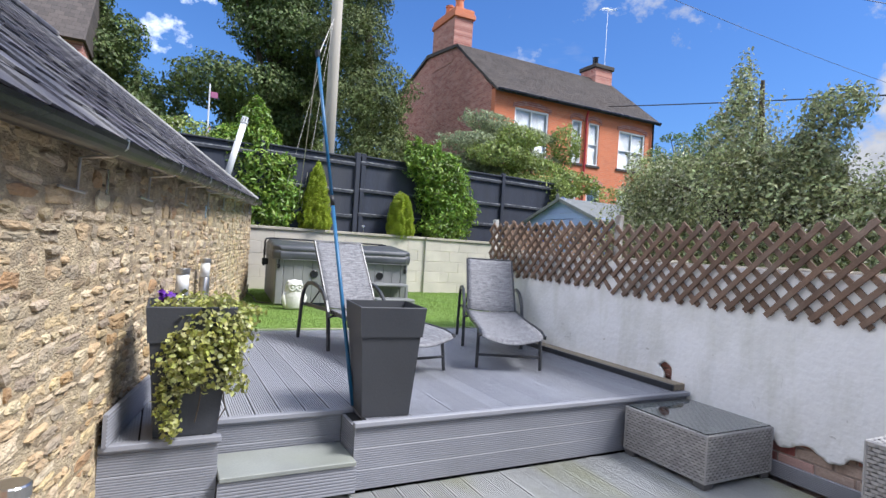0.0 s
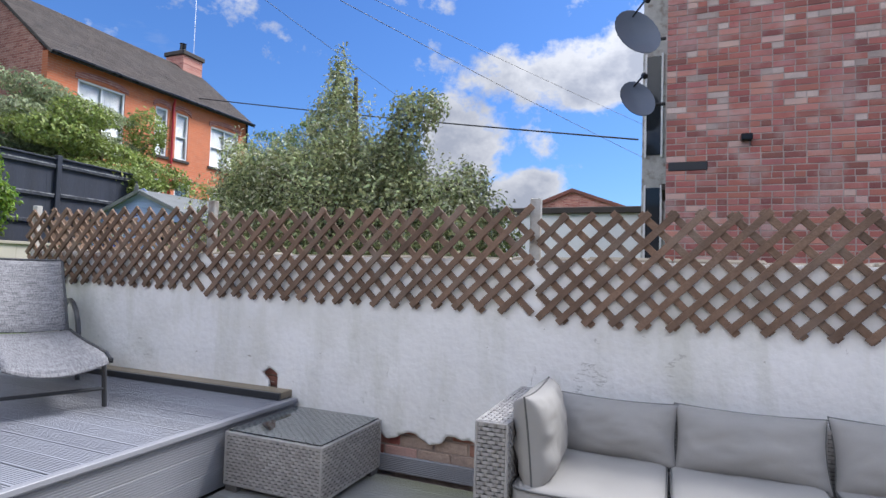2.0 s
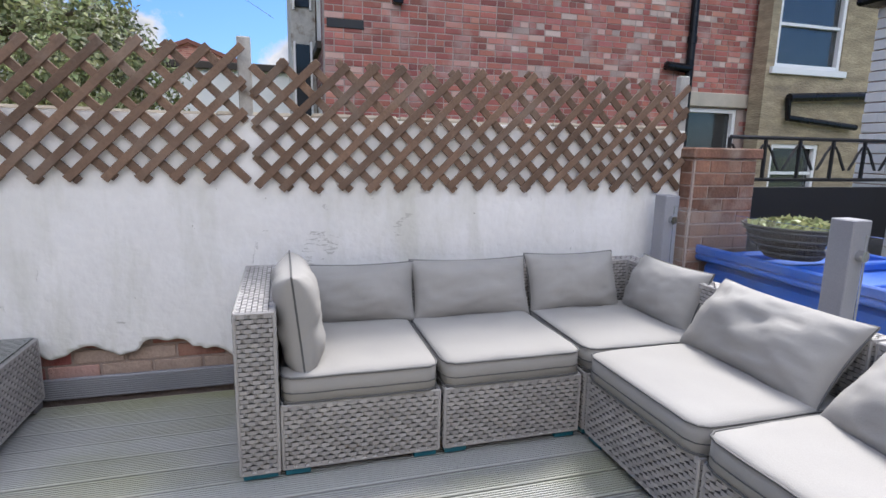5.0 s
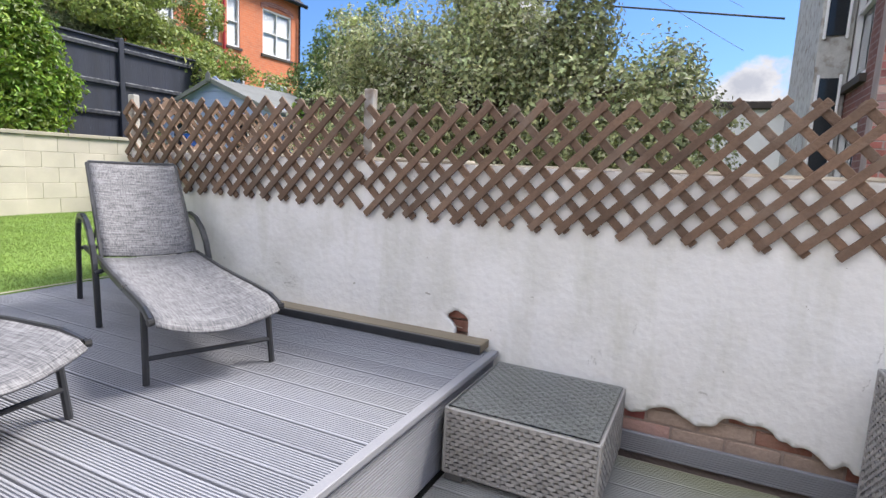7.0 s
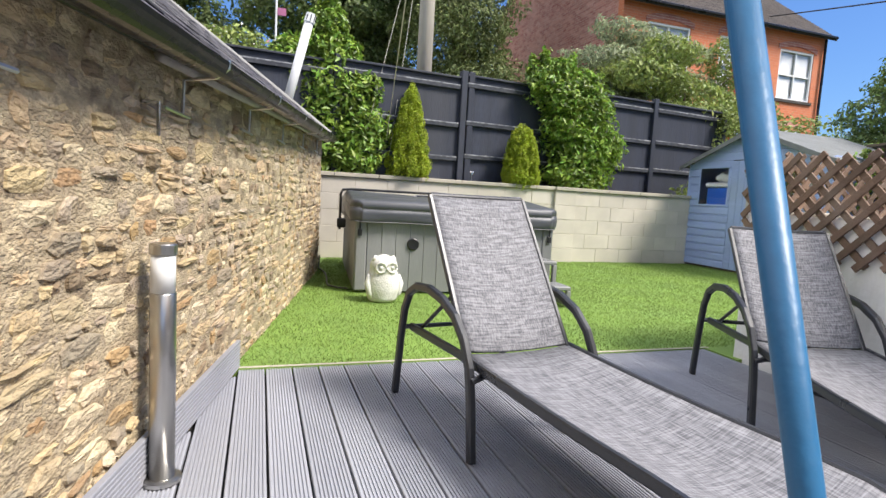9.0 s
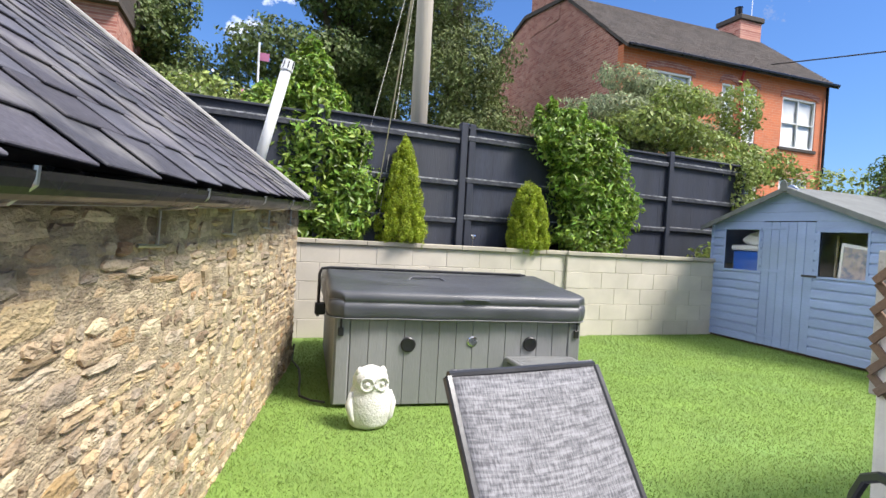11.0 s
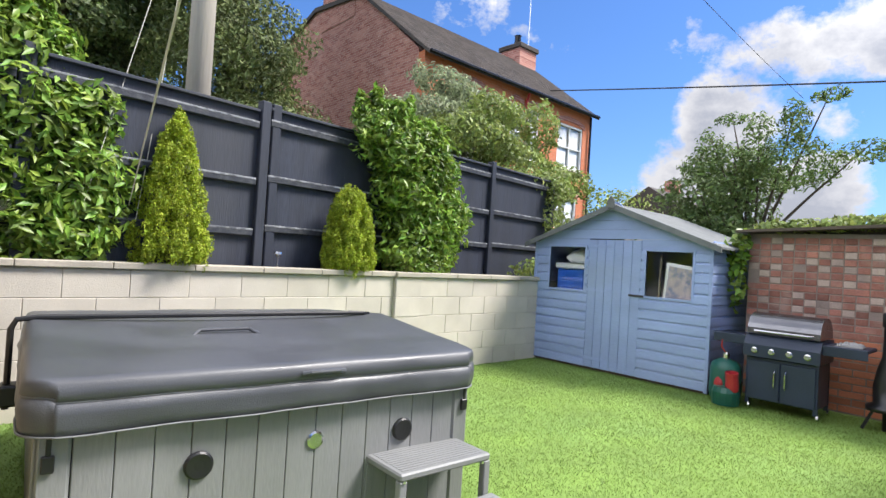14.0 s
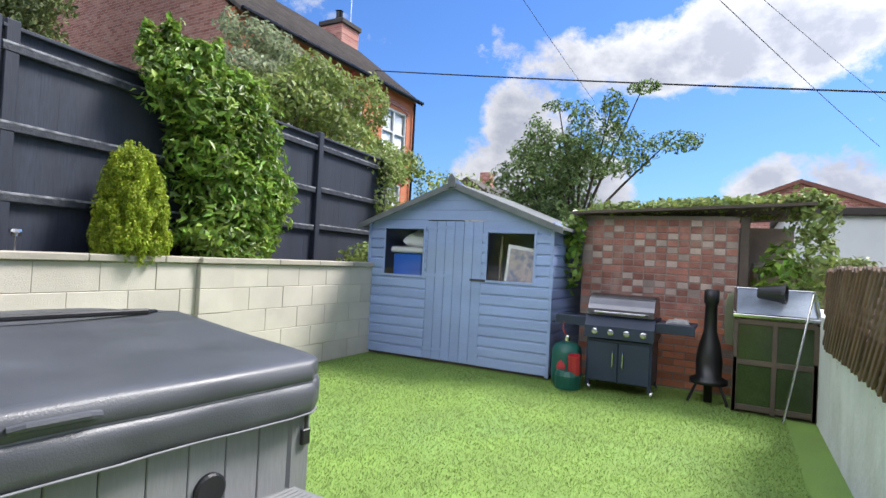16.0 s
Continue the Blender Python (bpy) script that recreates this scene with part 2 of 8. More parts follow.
M = {
    "deck": mat("grey_composite", (0.335, 0.345, 0.385), 0.5, var=0.12, scale=1.4, fine=140, bump=0.2, rand=0.10, by="object", stain=(0.42, 0.42, 0.41), stain_amt=0.35, stretch=(1, 0.25, 1), dist=0.003),
    "deck_low": mat("weathered_composite", (0.37, 0.375, 0.365), 0.55, var=0.15, scale=1.3, fine=120, bump=0.2, rand=0.08, by="object", stain=(0.25, 0.255, 0.085), stain_amt=0.85, stain_scale=1.5, stretch=(1, 0.3, 1), dist=0.003),
    "fascia": mat("grey_fascia", (0.28, 0.285, 0.315), 0.5, var=0.12, scale=1.4, fine=140, bump=0.15, rand=0.06, by="object", dist=0.003),
    "tread": mat("pale_tread", (0.27, 0.285, 0.265), 0.6, var=0.15, scale=3, fine=90, bump=0.1, stain=(0.25, 0.27, 0.15), stain_amt=0.4),
    "under": mat("dark_void", (0.03, 0.03, 0.03), 0.9, var=0.3),
    # stain and grain tones of stone and mortar also paint shade into pits
    "stone": mat("limestone_rubble", (0.56, 0.43, 0.26), 0.93, var=0.46, scale=16, fine=62, bump=1.0, rand=0.2, hue=0.010, by="island", palette=STONE_TONES, col2=(0.60, 0.50, 0.33), stain=(0.24, 0.18, 0.12), stain_amt=0.75, stain_scale=7.0, dist=0.012, stretch=(1, 1, 1.7)),
    "stone_part": mat("limestone_block", (0.56, 0.43, 0.26), 0.93, var=0.46, scale=16, fine=62, bump=1.0, rand=0.2, hue=0.010, by="object", palette=STONE_TONES, col2=(0.60, 0.50, 0.33), stain=(0.24, 0.18, 0.12), stain_amt=0.75, stain_scale=7.0, dist=0.012, stretch=(1, 1, 1.7)),
    "mortar": mat("lime_mortar", (0.57, 0.46, 0.295), 0.95, var=0.42, scale=11, fine=70, bump=1.0, col2=(0.42, 0.34, 0.23), stain=(0.17, 0.125, 0.08), stain_amt=0.9, stain_scale=8.0, dist=0.014, stretch=(1, 1, 1.8)),
    "slate": mat("blue_black_slate", (0.088, 0.086, 0.105), 0.70, spec=0.35, var=0.30, scale=5, fine=38, bump=0.6, rand=0.32, hue=0.03, by="object", stain=(0.27, 0.26, 0.245), stain_amt=0.7, stain_scale=2.6),
    "slate_far": mat("blue_black_slate_courses", (0.088, 0.086, 0.105), 0.70, spec=0.35, var=0.30, scale=5, fine=38, bump=0.6, rand=0.32, hue=0.03, stain=(0.27, 0.26, 0.245), stain_amt=0.7, stain_scale=2.6),
    "gutter": mat("black_plastic", (0.010, 0.010, 0.012), 0.28, var=0.2, bump=0.05, spec=0.25),
    "white": mat("white_render", (0.88, 0.87, 0.86), 0.85, var=0.06, scale=1.6, fine=26, bump=0.45, stain=(0.56, 0.555, 0.48), stain_amt=0.55, stain_scale=1.5, dist=0.012),
    "block": mat("pale_block", (0.60, 0.55, 0.475), 0.88, var=0.10, scale=2.5, fine=110, bump=0.25, rand=0.05, by="object", stain=(0.42, 0.38, 0.3), stain_amt=0.25),
    "coping": mat("pale_coping", (0.50, 0.45, 0.37), 0.85, var=0.15, scale=3, fine=60, bump=0.3, stain=(0.25, 0.24, 0.2)),
    "soil": mat("soil", (0.06, 0.045, 0.03), 0.95, var=0.4, scale=8, fine=60, bump=1.0),
    "fence": mat("black_painted_timber", (0.028, 0.034, 0.054), 0.6, var=0.35, scale=3, fine=70, bump=0.3, rand=0.07, by="object", stretch=(1, 1, 0.12), stain=(0.06, 0.06, 0.065), stain_amt=0.5),
    "rail": mat("mottled_rail", (0.028, 0.032, 0.046), 0.6, var=0.3, scale=6, fine=60, bump=0.4, col2=(0.06, 0.065, 0.075)),
    "railedge": mat("pale_rail_edge", (0.30, 0.31, 0.33), 0.7, var=0.3, scale=5, fine=40, bump=0.4, col2=(0.07, 0.075, 0.09), stain=(0.03, 0.034, 0.05), stain_amt=0.9, stain_scale=2.2),
    "trellis": mat("brown_trellis_timber", (0.18, 0.112, 0.074), 0.75, var=0.25, scale=6, fine=70, bump=0.5, rand=0.25, by="object", stain=(0.26, 0.21, 0.17), stain_amt=0.5, stain_scale=4),
    "postpaint": mat("flaking_white_post", (0.50, 0.49, 0.46), 0.8, var=0.15, scale=8, fine=60, bump=0.4, stain=(0.2, 0.15, 0.11), stain_amt=0.9, stain_scale=9),
    "shed": mat("blue_grey_shed_paint", (0.31, 0.40, 0.66), 0.6, var=0.10, scale=3, fine=60, bump=0.25, rand=0.05, by="object", stretch=(1, 0.3, 1), stain=(0.33, 0.40, 0.50), stain_amt=0.4),
    "felt": mat("grey_roof_felt", (0.17, 0.18, 0.18), 0.9, var=0.2, scale=4, fine=150, bump=0.5),
    "turf": mat("artificial_turf", (0.20, 0.32, 0.06), 0.8, var=0.14, scale=2.2, fine=90, bump=0.5, stain=(0.20, 0.34, 0.09), stain_amt=0.5, dist=0.02),
    "blade": mat("turf_blade", (0.225, 0.33, 0.075), 0.6, var=0.2, scale=2, fine=40, bump=0.0, rand=0.28, hue=0.015, sss=0.3),
    "tub": mat("grey_tub_panel", (0.235, 0.24, 0.238), 0.55, var=0.12, scale=3, fine=90, bump=0.15, rand=0.06, by="object", stretch=(1, 1, 0.2)),
    "vinyl": mat("charcoal_vinyl", (0.074, 0.078, 0.088), 0.38, var=0.15, scale=3, fine=180, bump=0.25, stain=(0.11, 0.115, 0.12), stain_amt=0.35, dist=0.004),
    "black": mat("black_plastic_fitting", (0.015, 0.015, 0.016), 0.4, var=0.2, bump=0.05),
    "darkmetal": mat("dark_grey_powder_coat", (0.035, 0.037, 0.042), 0.35, var=0.15, scale=5, bump=0.05),
    "sling": sling_mat("grey_woven_sling", (0.085, 0.085, 0.095), (0.27, 0.27, 0.285)),
    "planter": mat("anthracite_planter", (0.043, 0.046, 0.054), 0.6, var=0.12, scale=3, fine=90, bump=0.1, stain=(0.06, 0.06, 0.063), stain_amt=0.4),
    "steel": mat("brushed_steel", (0.55, 0.54, 0.52), 0.3, metal=1.0, var=0.08, scale=5, fine=80, bump=0.05, stretch=(1, 1, 0.1)),
    "frost": mat("frosted_lens", (0.75, 0.76, 0.75), 0.35, var=0.05, bump=0.0),
    "rattan": mat("grey_rattan", (0.37, 0.355, 0.345), 0.55, var=0.07, scale=5, fine=90, bump=0.1, rand=0.16),
    "rattan_core": mat("rattan_backing", (0.12, 0.115, 0.115), 0.8, var=0.2),
    "cushion": mat("pale_grey_cushion", (0.33, 0.32, 0.307), 0.85, var=0.07, scale=4, fine=240, bump=0.25, stain=(0.33, 0.315, 0.29), stain_amt=0.5, dist=0.003),
    "piping": mat("grey_piping", (0.11, 0.11, 0.11), 0.8, var=0.1),
    "teal": mat("teal_plastic_foot", (0.02, 0.16, 0.22), 0.5, var=0.15),
    "glass": glass_mat("clear_glass", (0.97, 0.985, 0.98)),
    "frostglass": glass_mat("misted_glass", (0.75, 0.8, 0.8)),
    "brickA": mat("house_brick", (0.44, 0.16, 0.13), 0.88, var=0.28, scale=5, fine=60, bump=0.6, rand=0.18, hue=0.008, palette=BRICK_TONES, stain=(0.52, 0.40, 0.36), stain_amt=0.6, stain_scale=3.2),
    "brickA_part": mat("house_brick_piece", (0.44, 0.16, 0.13), 0.88, var=0.28, scale=5, fine=60, bump=0.6, rand=0.18, hue=0.008, by="object", palette=BRICK_TONES, stain=(0.52, 0.40, 0.36), stain_amt=0.6, stain_scale=3.2),
    "brickpale": mat("pale_flared_brick", (0.46, 0.35, 0.29), 0.88, var=0.2, scale=5, fine=60, bump=0.6, rand=0.25, by="object"),
    "brickpale_i": mat("pale_weathered_brick", (0.52, 0.40, 0.35), 0.88, var=0.2, scale=5, fine=60, bump=0.6, rand=0.3),
    "brickO": mat("orange_brick", (0.55, 0.20, 0.11), 0.88, var=0.22, scale=3, fine=60, bump=0.6, rand=0.28, by="object"),
    "brickD": mat("dark_brick", (0.35, 0.15, 0.11), 0.88, var=0.28, scale=6, fine=60, bump=0.6, rand=0.30, by="object", stain=(0.48, 0.36, 0.29), stain_amt=0.5, stain_scale=5),
    "mortarW": mat("grey_brick_mortar", (0.43, 0.345, 0.305), 0.95, var=0.15, scale=5, fine=60, bump=0.5),
    "dish_pale": mat("weathered_pale_plastic", (0.33, 0.32, 0.30), 0.5, var=0.15, scale=6, bump=0.05, stain=(0.2, 0.19, 0.17), stain_amt=0.5),
    "seam": mat("worn_pale_seam", (0.20, 0.205, 0.215), 0.6, var=0.25, scale=9, fine=60, bump=0.1),
    "facade": brick_mat("orange_facade_brick", (0.66, 0.20, 0.085), (0.56, 0.165, 0.075), (0.56, 0.30, 0.20), plane="y", bump=0.2),
    "gable": brick_mat("gable_brick", (0.34, 0.11, 0.085), (0.62, 0.30, 0.23), (0.66, 0.50, 0.42), plane="x", bump=0.3),
    "tile": mat("brown_roof_tile", (0.075, 0.062, 0.054), 0.85, var=0.25, scale=2, fine=20, bump=0.3, rand=0.25),
    "upvc": mat("white_frame", (0.80, 0.80, 0.80), 0.4, var=0.03, bump=0.0),
    "pane": mat("dark_window_pane", (0.03, 0.035, 0.04), 0.06, var=0.3, scale=0.8, bump=0.0, spec=0.35),
    "curtain": mat("net_curtain", (0.62, 0.63, 0.64), 0.7, var=0.12, scale=4, bump=0.1),
    "polewood": mat("weathered_pole", (0.42, 0.38, 0.32), 0.85, var=0.15, scale=3, fine=40, bump=0.4, stretch=(1, 1, 0.08)),
    "wire": mat("black_wire", (0.02, 0.02, 0.02), 0.6, var=0.1, bump=0.0),
    "rope": mat("pale_rope", (0.62, 0.58, 0.5), 0.8, var=0.1, bump=0.1),
    "bluepole": mat("blue_plastic_sleeve", (0.02, 0.12, 0.25), 0.35, var=0.12, bump=0.1),
    "bark": mat("bark", (0.11, 0.085, 0.06), 0.95, var=0.3, scale=6, fine=40, bump=0.8),
    "leaf_dark": mat("dark_tree_leaf", (0.13, 0.18, 0.055), 0.6, var=0.2, scale=1.2, fine=5, bump=0.0, rand=0.5, hue=0.02, sss=0.3),
    "leaf_conifer": mat("conifer_leaf", (0.145, 0.18, 0.055), 0.7, var=0.3, scale=1.0, fine=5, bump=0.0, rand=0.5, hue=0.02, sss=0.2),
    "leaf_mid": mat("green_leaf", (0.27, 0.34, 0.09), 0.55, var=0.2, scale=2, fine=6, bump=0.0, rand=0.45, hue=0.02, sss=0.35),
    "leaf_elder": mat("elder_leaf", (0.17, 0.25, 0.07), 0.55, var=0.2, scale=2, fine=6, bump=0.0, rand=0.45, hue=0.02, sss=0.3),
    "leaf_laurel": mat("laurel_leaf", (0.22, 0.345, 0.05), 0.42, var=0.2, scale=2, fine=6, bump=0.0, rand=0.6, hue=0.025, sss=0.35),
    "leaf_gold": mat("golden_conifer_leaf", (0.36, 0.45, 0.03), 0.65, var=0.15, scale=6, fine=12, bump=0.0, rand=0.4, hue=0.02, sss=0.3),
    "leaf_varieg": mat("silver_green_leaf", (0.36, 0.40, 0.185), 0.45, var=0.2, scale=1.5, fine=6, bump=0.0, rand=0.6, hue=0.03, sss=0.3),
    "leaf_silver": mat("silver_leaf_margin", (0.54, 0.54, 0.36), 0.5, var=0.15, scale=2, fine=6, bump=0.0, rand=0.35, hue=0.02, sss=0.3),
    "leaf_grey": mat("grey_green_leaf", (0.36, 0.41, 0.24), 0.6, var=0.2, scale=2, fine=6, bump=0.0, rand=0.45, hue=0.02, sss=0.35),
    "leaf_ivy": mat("variegated_ivy_leaf", (0.40, 0.42, 0.10), 0.45, var=0.3, scale=9, fine=40, bump=0.0, rand=0.5, hue=0.02, sss=0.3, col2=(0.52, 0.52, 0.26)),
    "blossom": mat("white_blossom", (0.70, 0.68, 0.60), 0.7, var=0.1, bump=0.0, rand=0.1),
    "pink": mat("pink_flower", (0.5, 0.16, 0.30), 0.6, var=0.2, bump=0.0, rand=0.3),
    "purple": mat("purple_pansy", (0.11, 0.015, 0.30), 0.6, var=0.3, scale=40, bump=0.0),
    "binblue": mat("blue_bin_plastic", (0.02, 0.13, 0.60), 0.4, var=0.12, scale=4, bump=0.05, stain=(0.10, 0.16, 0.4), stain_amt=0.3),
    "gas": mat("green_gas_bottle", (0.012, 0.10, 0.075), 0.4, var=0.15, bump=0.05),
    "red": mat("red_plastic", (0.45, 0.03, 0.04), 0.45, var=0.15, bump=0.05),
    "chrome": mat("polished_metal", (0.62, 0.62, 0.63), 0.16, metal=1.0, var=0.05, bump=0.02),
    "bbqblue": mat("blue_black_enamel", (0.022, 0.033, 0.066), 0.42, var=0.15, bump=0.03),
    "mortarD": mat("dirty_brick_mortar", (0.30, 0.235, 0.20), 0.95, var=0.2, scale=5, fine=60, bump=0.5),
    "brickP": mat("brown_pier_brick", (0.27, 0.14, 0.095), 0.9, var=0.32, scale=7, fine=60, bump=0.6, rand=0.35, by="object", stain=(0.46, 0.37, 0.30), stain_amt=0.6, stain_scale=6),
    "hood": mat("burnished_steel_hood", (0.16, 0.16, 0.17), 0.24, metal=0.85, var=0.2, scale=4, bump=0.03),
    # green base stands in for turf mirrored in the side panes
    "greenpane": mat("lawn_tinted_pane", (0.035, 0.055, 0.02), 0.12, var=0.35, scale=3, bump=0.0),
    # blue-grey base paints the sky's reflection into the lid glass
    "skypane": mat("sky_tinted_lid_pane", (0.30, 0.34, 0.40), 0.10, var=0.25, scale=3, bump=0.0),
    "print": mat("faded_pink_print", (0.50, 0.42, 0.42), 0.6, var=0.2, scale=5, bump=0.0, col2=(0.20, 0.24, 0.36)),
    "rust": mat("brown_frame_timber", (0.10, 0.075, 0.055), 0.75, var=0.25, scale=6, fine=60, bump=0.3),
    "houstone": mat("coursed_stone", (0.42, 0.345, 0.23), 0.9, var=0.3, scale=3, fine=18, bump=0.8, stain=(0.16, 0.13, 0.10), stretch=(1, 1, 3.5), dist=0.03),
    "cream": mat("cream_render", (0.62, 0.57, 0.50), 0.85, var=0.06, scale=1, fine=20, bump=0.1),
    "whitebrick": mat("white_painted_brick", (0.72, 0.73, 0.73), 0.8, var=0.05, scale=2, fine=30, bump=0.2, rand=0.05),
    "owl": mat("white_cast_stone", (0.66, 0.65, 0.60), 0.85, var=0.10, scale=12, fine=70, bump=0.5, stain=(0.45, 0.43, 0.36), stain_amt=0.4, stain_scale=8),
    "dish": mat("dish_grey", (0.12, 0.135, 0.17), 0.45, var=0.08, bump=0.0),
    "timber": mat("bare_ledge_timber", (0.30, 0.25, 0.18), 0.8, var=0.2, scale=5, fine=60, bump=0.3, stretch=(1, 0.2, 1)),
    "earth": mat("grass_and_earth", (0.09, 0.12, 0.04), 0.95, var=0.4, scale=0.5, fine=12, bump=0.6),
    "redtile": mat("red_roof", (0.22, 0.09, 0.065), 0.85, var=0.2, scale=1.5, fine=20, bump=0.3),
}


# ---- mesh helpers ----
class Geo:
    """Gathers vertices and faces of one mesh."""

    def __init__(self):
        self.v, self.f = [], []

    def add(self, verts, faces, m=None):
        k = len(self.v)
        self.v += [tuple(m @ Vector(p)) for p in verts] if m else [tuple(p) for p in verts]
        self.f += [tuple(i + k for i in f) for f in faces]
        return self

    def box(self, lo, hi, b=0.0, m=None):
        """A box, its edges chamfered by b."""
        lo, hi = [min(a, c) for a, c in zip(lo, hi)], [max(a, c) for a, c in zip(lo, hi)]
        if b <= 0:
            vs = [(x, y, z) for x in (lo[0], hi[0]) for y in (lo[1], hi[1]) for z in (lo[2], hi[2])]
            return self.add(vs, [(0, 1, 3, 2), (4, 6, 7, 5), (0, 4, 5, 1), (2, 3, 7, 6), (0, 2, 6, 4), (1, 5, 7, 3)], m)
        b = min(b, 0.45 * min(hi[i] - lo[i] for i in range(3)))
        vs, idx = [], {}
        for sx in (0, 1):
            for sy in (0, 1):
                for sz in (0, 1):
                    s = (sx, sy, sz)
                    for ax in range(3):
                        p = [(hi if s[i] else lo)[i] + (0 if i == ax else (-b if s[i] else b)) for i in range(3)]
                        idx[s, ax] = len(vs)
                        vs.append(p)
        fs = []
        for ax in range(3):
            o = [i for i in range(3) if i != ax]
            for s in (0, 1):
                ring = []
                for a, c in ((0, 0), (1, 0), (1, 1), (0, 1)):
                    k = [0, 0, 0]
                    k[ax], k[o[0]], k[o[1]] = s, a, c
                    ring.append(idx[tuple(k), ax])
                fs.append(ring)
            for a in (0, 1):
                for c in (0, 1):
                    k0, k1 = [0, 0, 0], [0, 0, 0]
                    k0[ax], k1[ax] = 0, 1
                    k0[o[0]] = k1[o[0]] = a
                    k0[o[1]] = k1[o[1]] = c
                    fs.append([idx[tuple(k0), o[0]], idx[tuple(k1), o[0]], idx[tuple(k1), o[1]], idx[tuple(k0), o[1]]])
        for s in ((x, y, z) for x in (0, 1) for y in (0, 1) for z in (0, 1)):
            fs.append([idx[s, 0], idx[s, 1], idx[s, 2]])
        return self.add(vs, fs, m)

    def tube(self, pts, r, n=8, m=None):
        """A round bar along points; r is one radius or one a point."""
        pts = [Vector(p) for p in pts]
        rs = r if isinstance(r, (list, tuple)) else [r] * len(pts)
        vs, fs = [], []
        side = None
        for i, p in enumerate(pts):
            d = (pts[min(i + 1, len(pts) - 1)] - pts[max(i - 1, 0)]).normalized()
            if side is None:
                side = d.orthogonal().normalized()
            side = (side - d * side.dot(d))
            side = side.normalized() if side.length > 1e-6 else d.orthogonal().normalized()
            up = d.cross(side)
            for k in range(n):
                a = 2 * math.pi * k / n
                vs.append(p + (side * math.cos(a) + up * math.sin(a)) * rs[i])
        for i in range(len(pts) - 1):
            for k in range(n):
                a, b_ = i * n + k, i * n + (k + 1) % n
                fs.append((a, b_, b_ + n, a + n))
        fs.append(tuple(range(n))[::-1])
        fs.append(tuple(range((len(pts) - 1) * n, len(pts) * n)))
        return self.add(vs, fs, m)

    def lathe(self, prof, n=20, m=None):
        """A turned shape from (radius, height) pairs."""
        vs = [(max(r, 1e-4) * math.cos(2 * math.pi * k / n), max(r, 1e-4) * math.sin(2 * math.pi * k / n), z) for r, z in prof for k in range(n)]
        fs = [(i * n + k, i * n + (k + 1) % n, (i + 1) * n + (k + 1) % n, (i + 1) * n + k) for i in range(len(prof) - 1) for k in range(n)]
        fs += [tuple(range(n))[::-1], tuple(range((len(prof) - 1) * n, len(prof) * n))]
        return self.add(vs, fs, m)

    def prism(self, poly, lo, hi, axis="z", m=None):
        """A flat outline drawn out along an axis from lo to hi."""
        n = len(poly)

        def at(p, h):
            return {"z": (p[0], p[1], h), "x": (h, p[0], p[1]), "y": (p[0], h, p[1])}[axis]
        vs = [at(p, lo) for p in poly] + [at(p, hi) for p in poly]
        fs = [tuple(range(n))[::-1], tuple(range(n, 2 * n))] + [(i, (i + 1) % n, n + (i + 1) % n, n + i) for i in range(n)]
        return self.add(vs, fs, m)

    def mesh(self, name, material, smooth=False, fix=True):
        me = bpy.data.meshes.new(name)
        weld = fix == "weld"
        me.from_pydata(self.v, [], self.f)
        if fix:
            bm = bmesh.new()
            bm.from_mesh(me)
            if weld:
                bmesh.ops.remove_doubles(bm, verts=bm.verts, dist=1e-5)
            bmesh.ops.recalc_face_normals(bm, faces=bm.faces)
            bm.to_mesh(me)
            bm.free()
        if smooth:
            me.polygons.foreach_set("use_smooth", [True] * len(me.polygons))
        me.materials.append(material)
        me.update()
        return me

    def part(self, name, material, parent=None, label="", smooth=False, fix=True, world=True):
        """One mesh object; its coordinates are the world's (world) or its parent's."""
        if parent and world:
            inv = parent.matrix_basis.inverted()
            up = parent.parent
            if up:
                inv = inv @ up.matrix_basis.inverted()
            self.v = [tuple(inv @ Vector(p)) for p in self.v]
        ob = new(name, self.mesh(name, material, smooth, fix))
        ob.parent = parent
        if label:
            tagged(ob, label)
        return ob


def thing(name, label, category, at=(0, 0, 0), rz=0.0, group="", kind=""):
    ob = new(name)
    ob.empty_display_size = 0.1
    ob.matrix_basis = pose(*at, 0, 0, rz)
    return tagged(ob, label, category, group, kind)


def piece(name, mesh, parent, m):
    """An alike piece that shares its mesh; m is in the parent's frame."""
    ob = new(name, mesh)
    ob.parent = parent
    ob.matrix_basis = m
    return ob


R = random.Random(7)


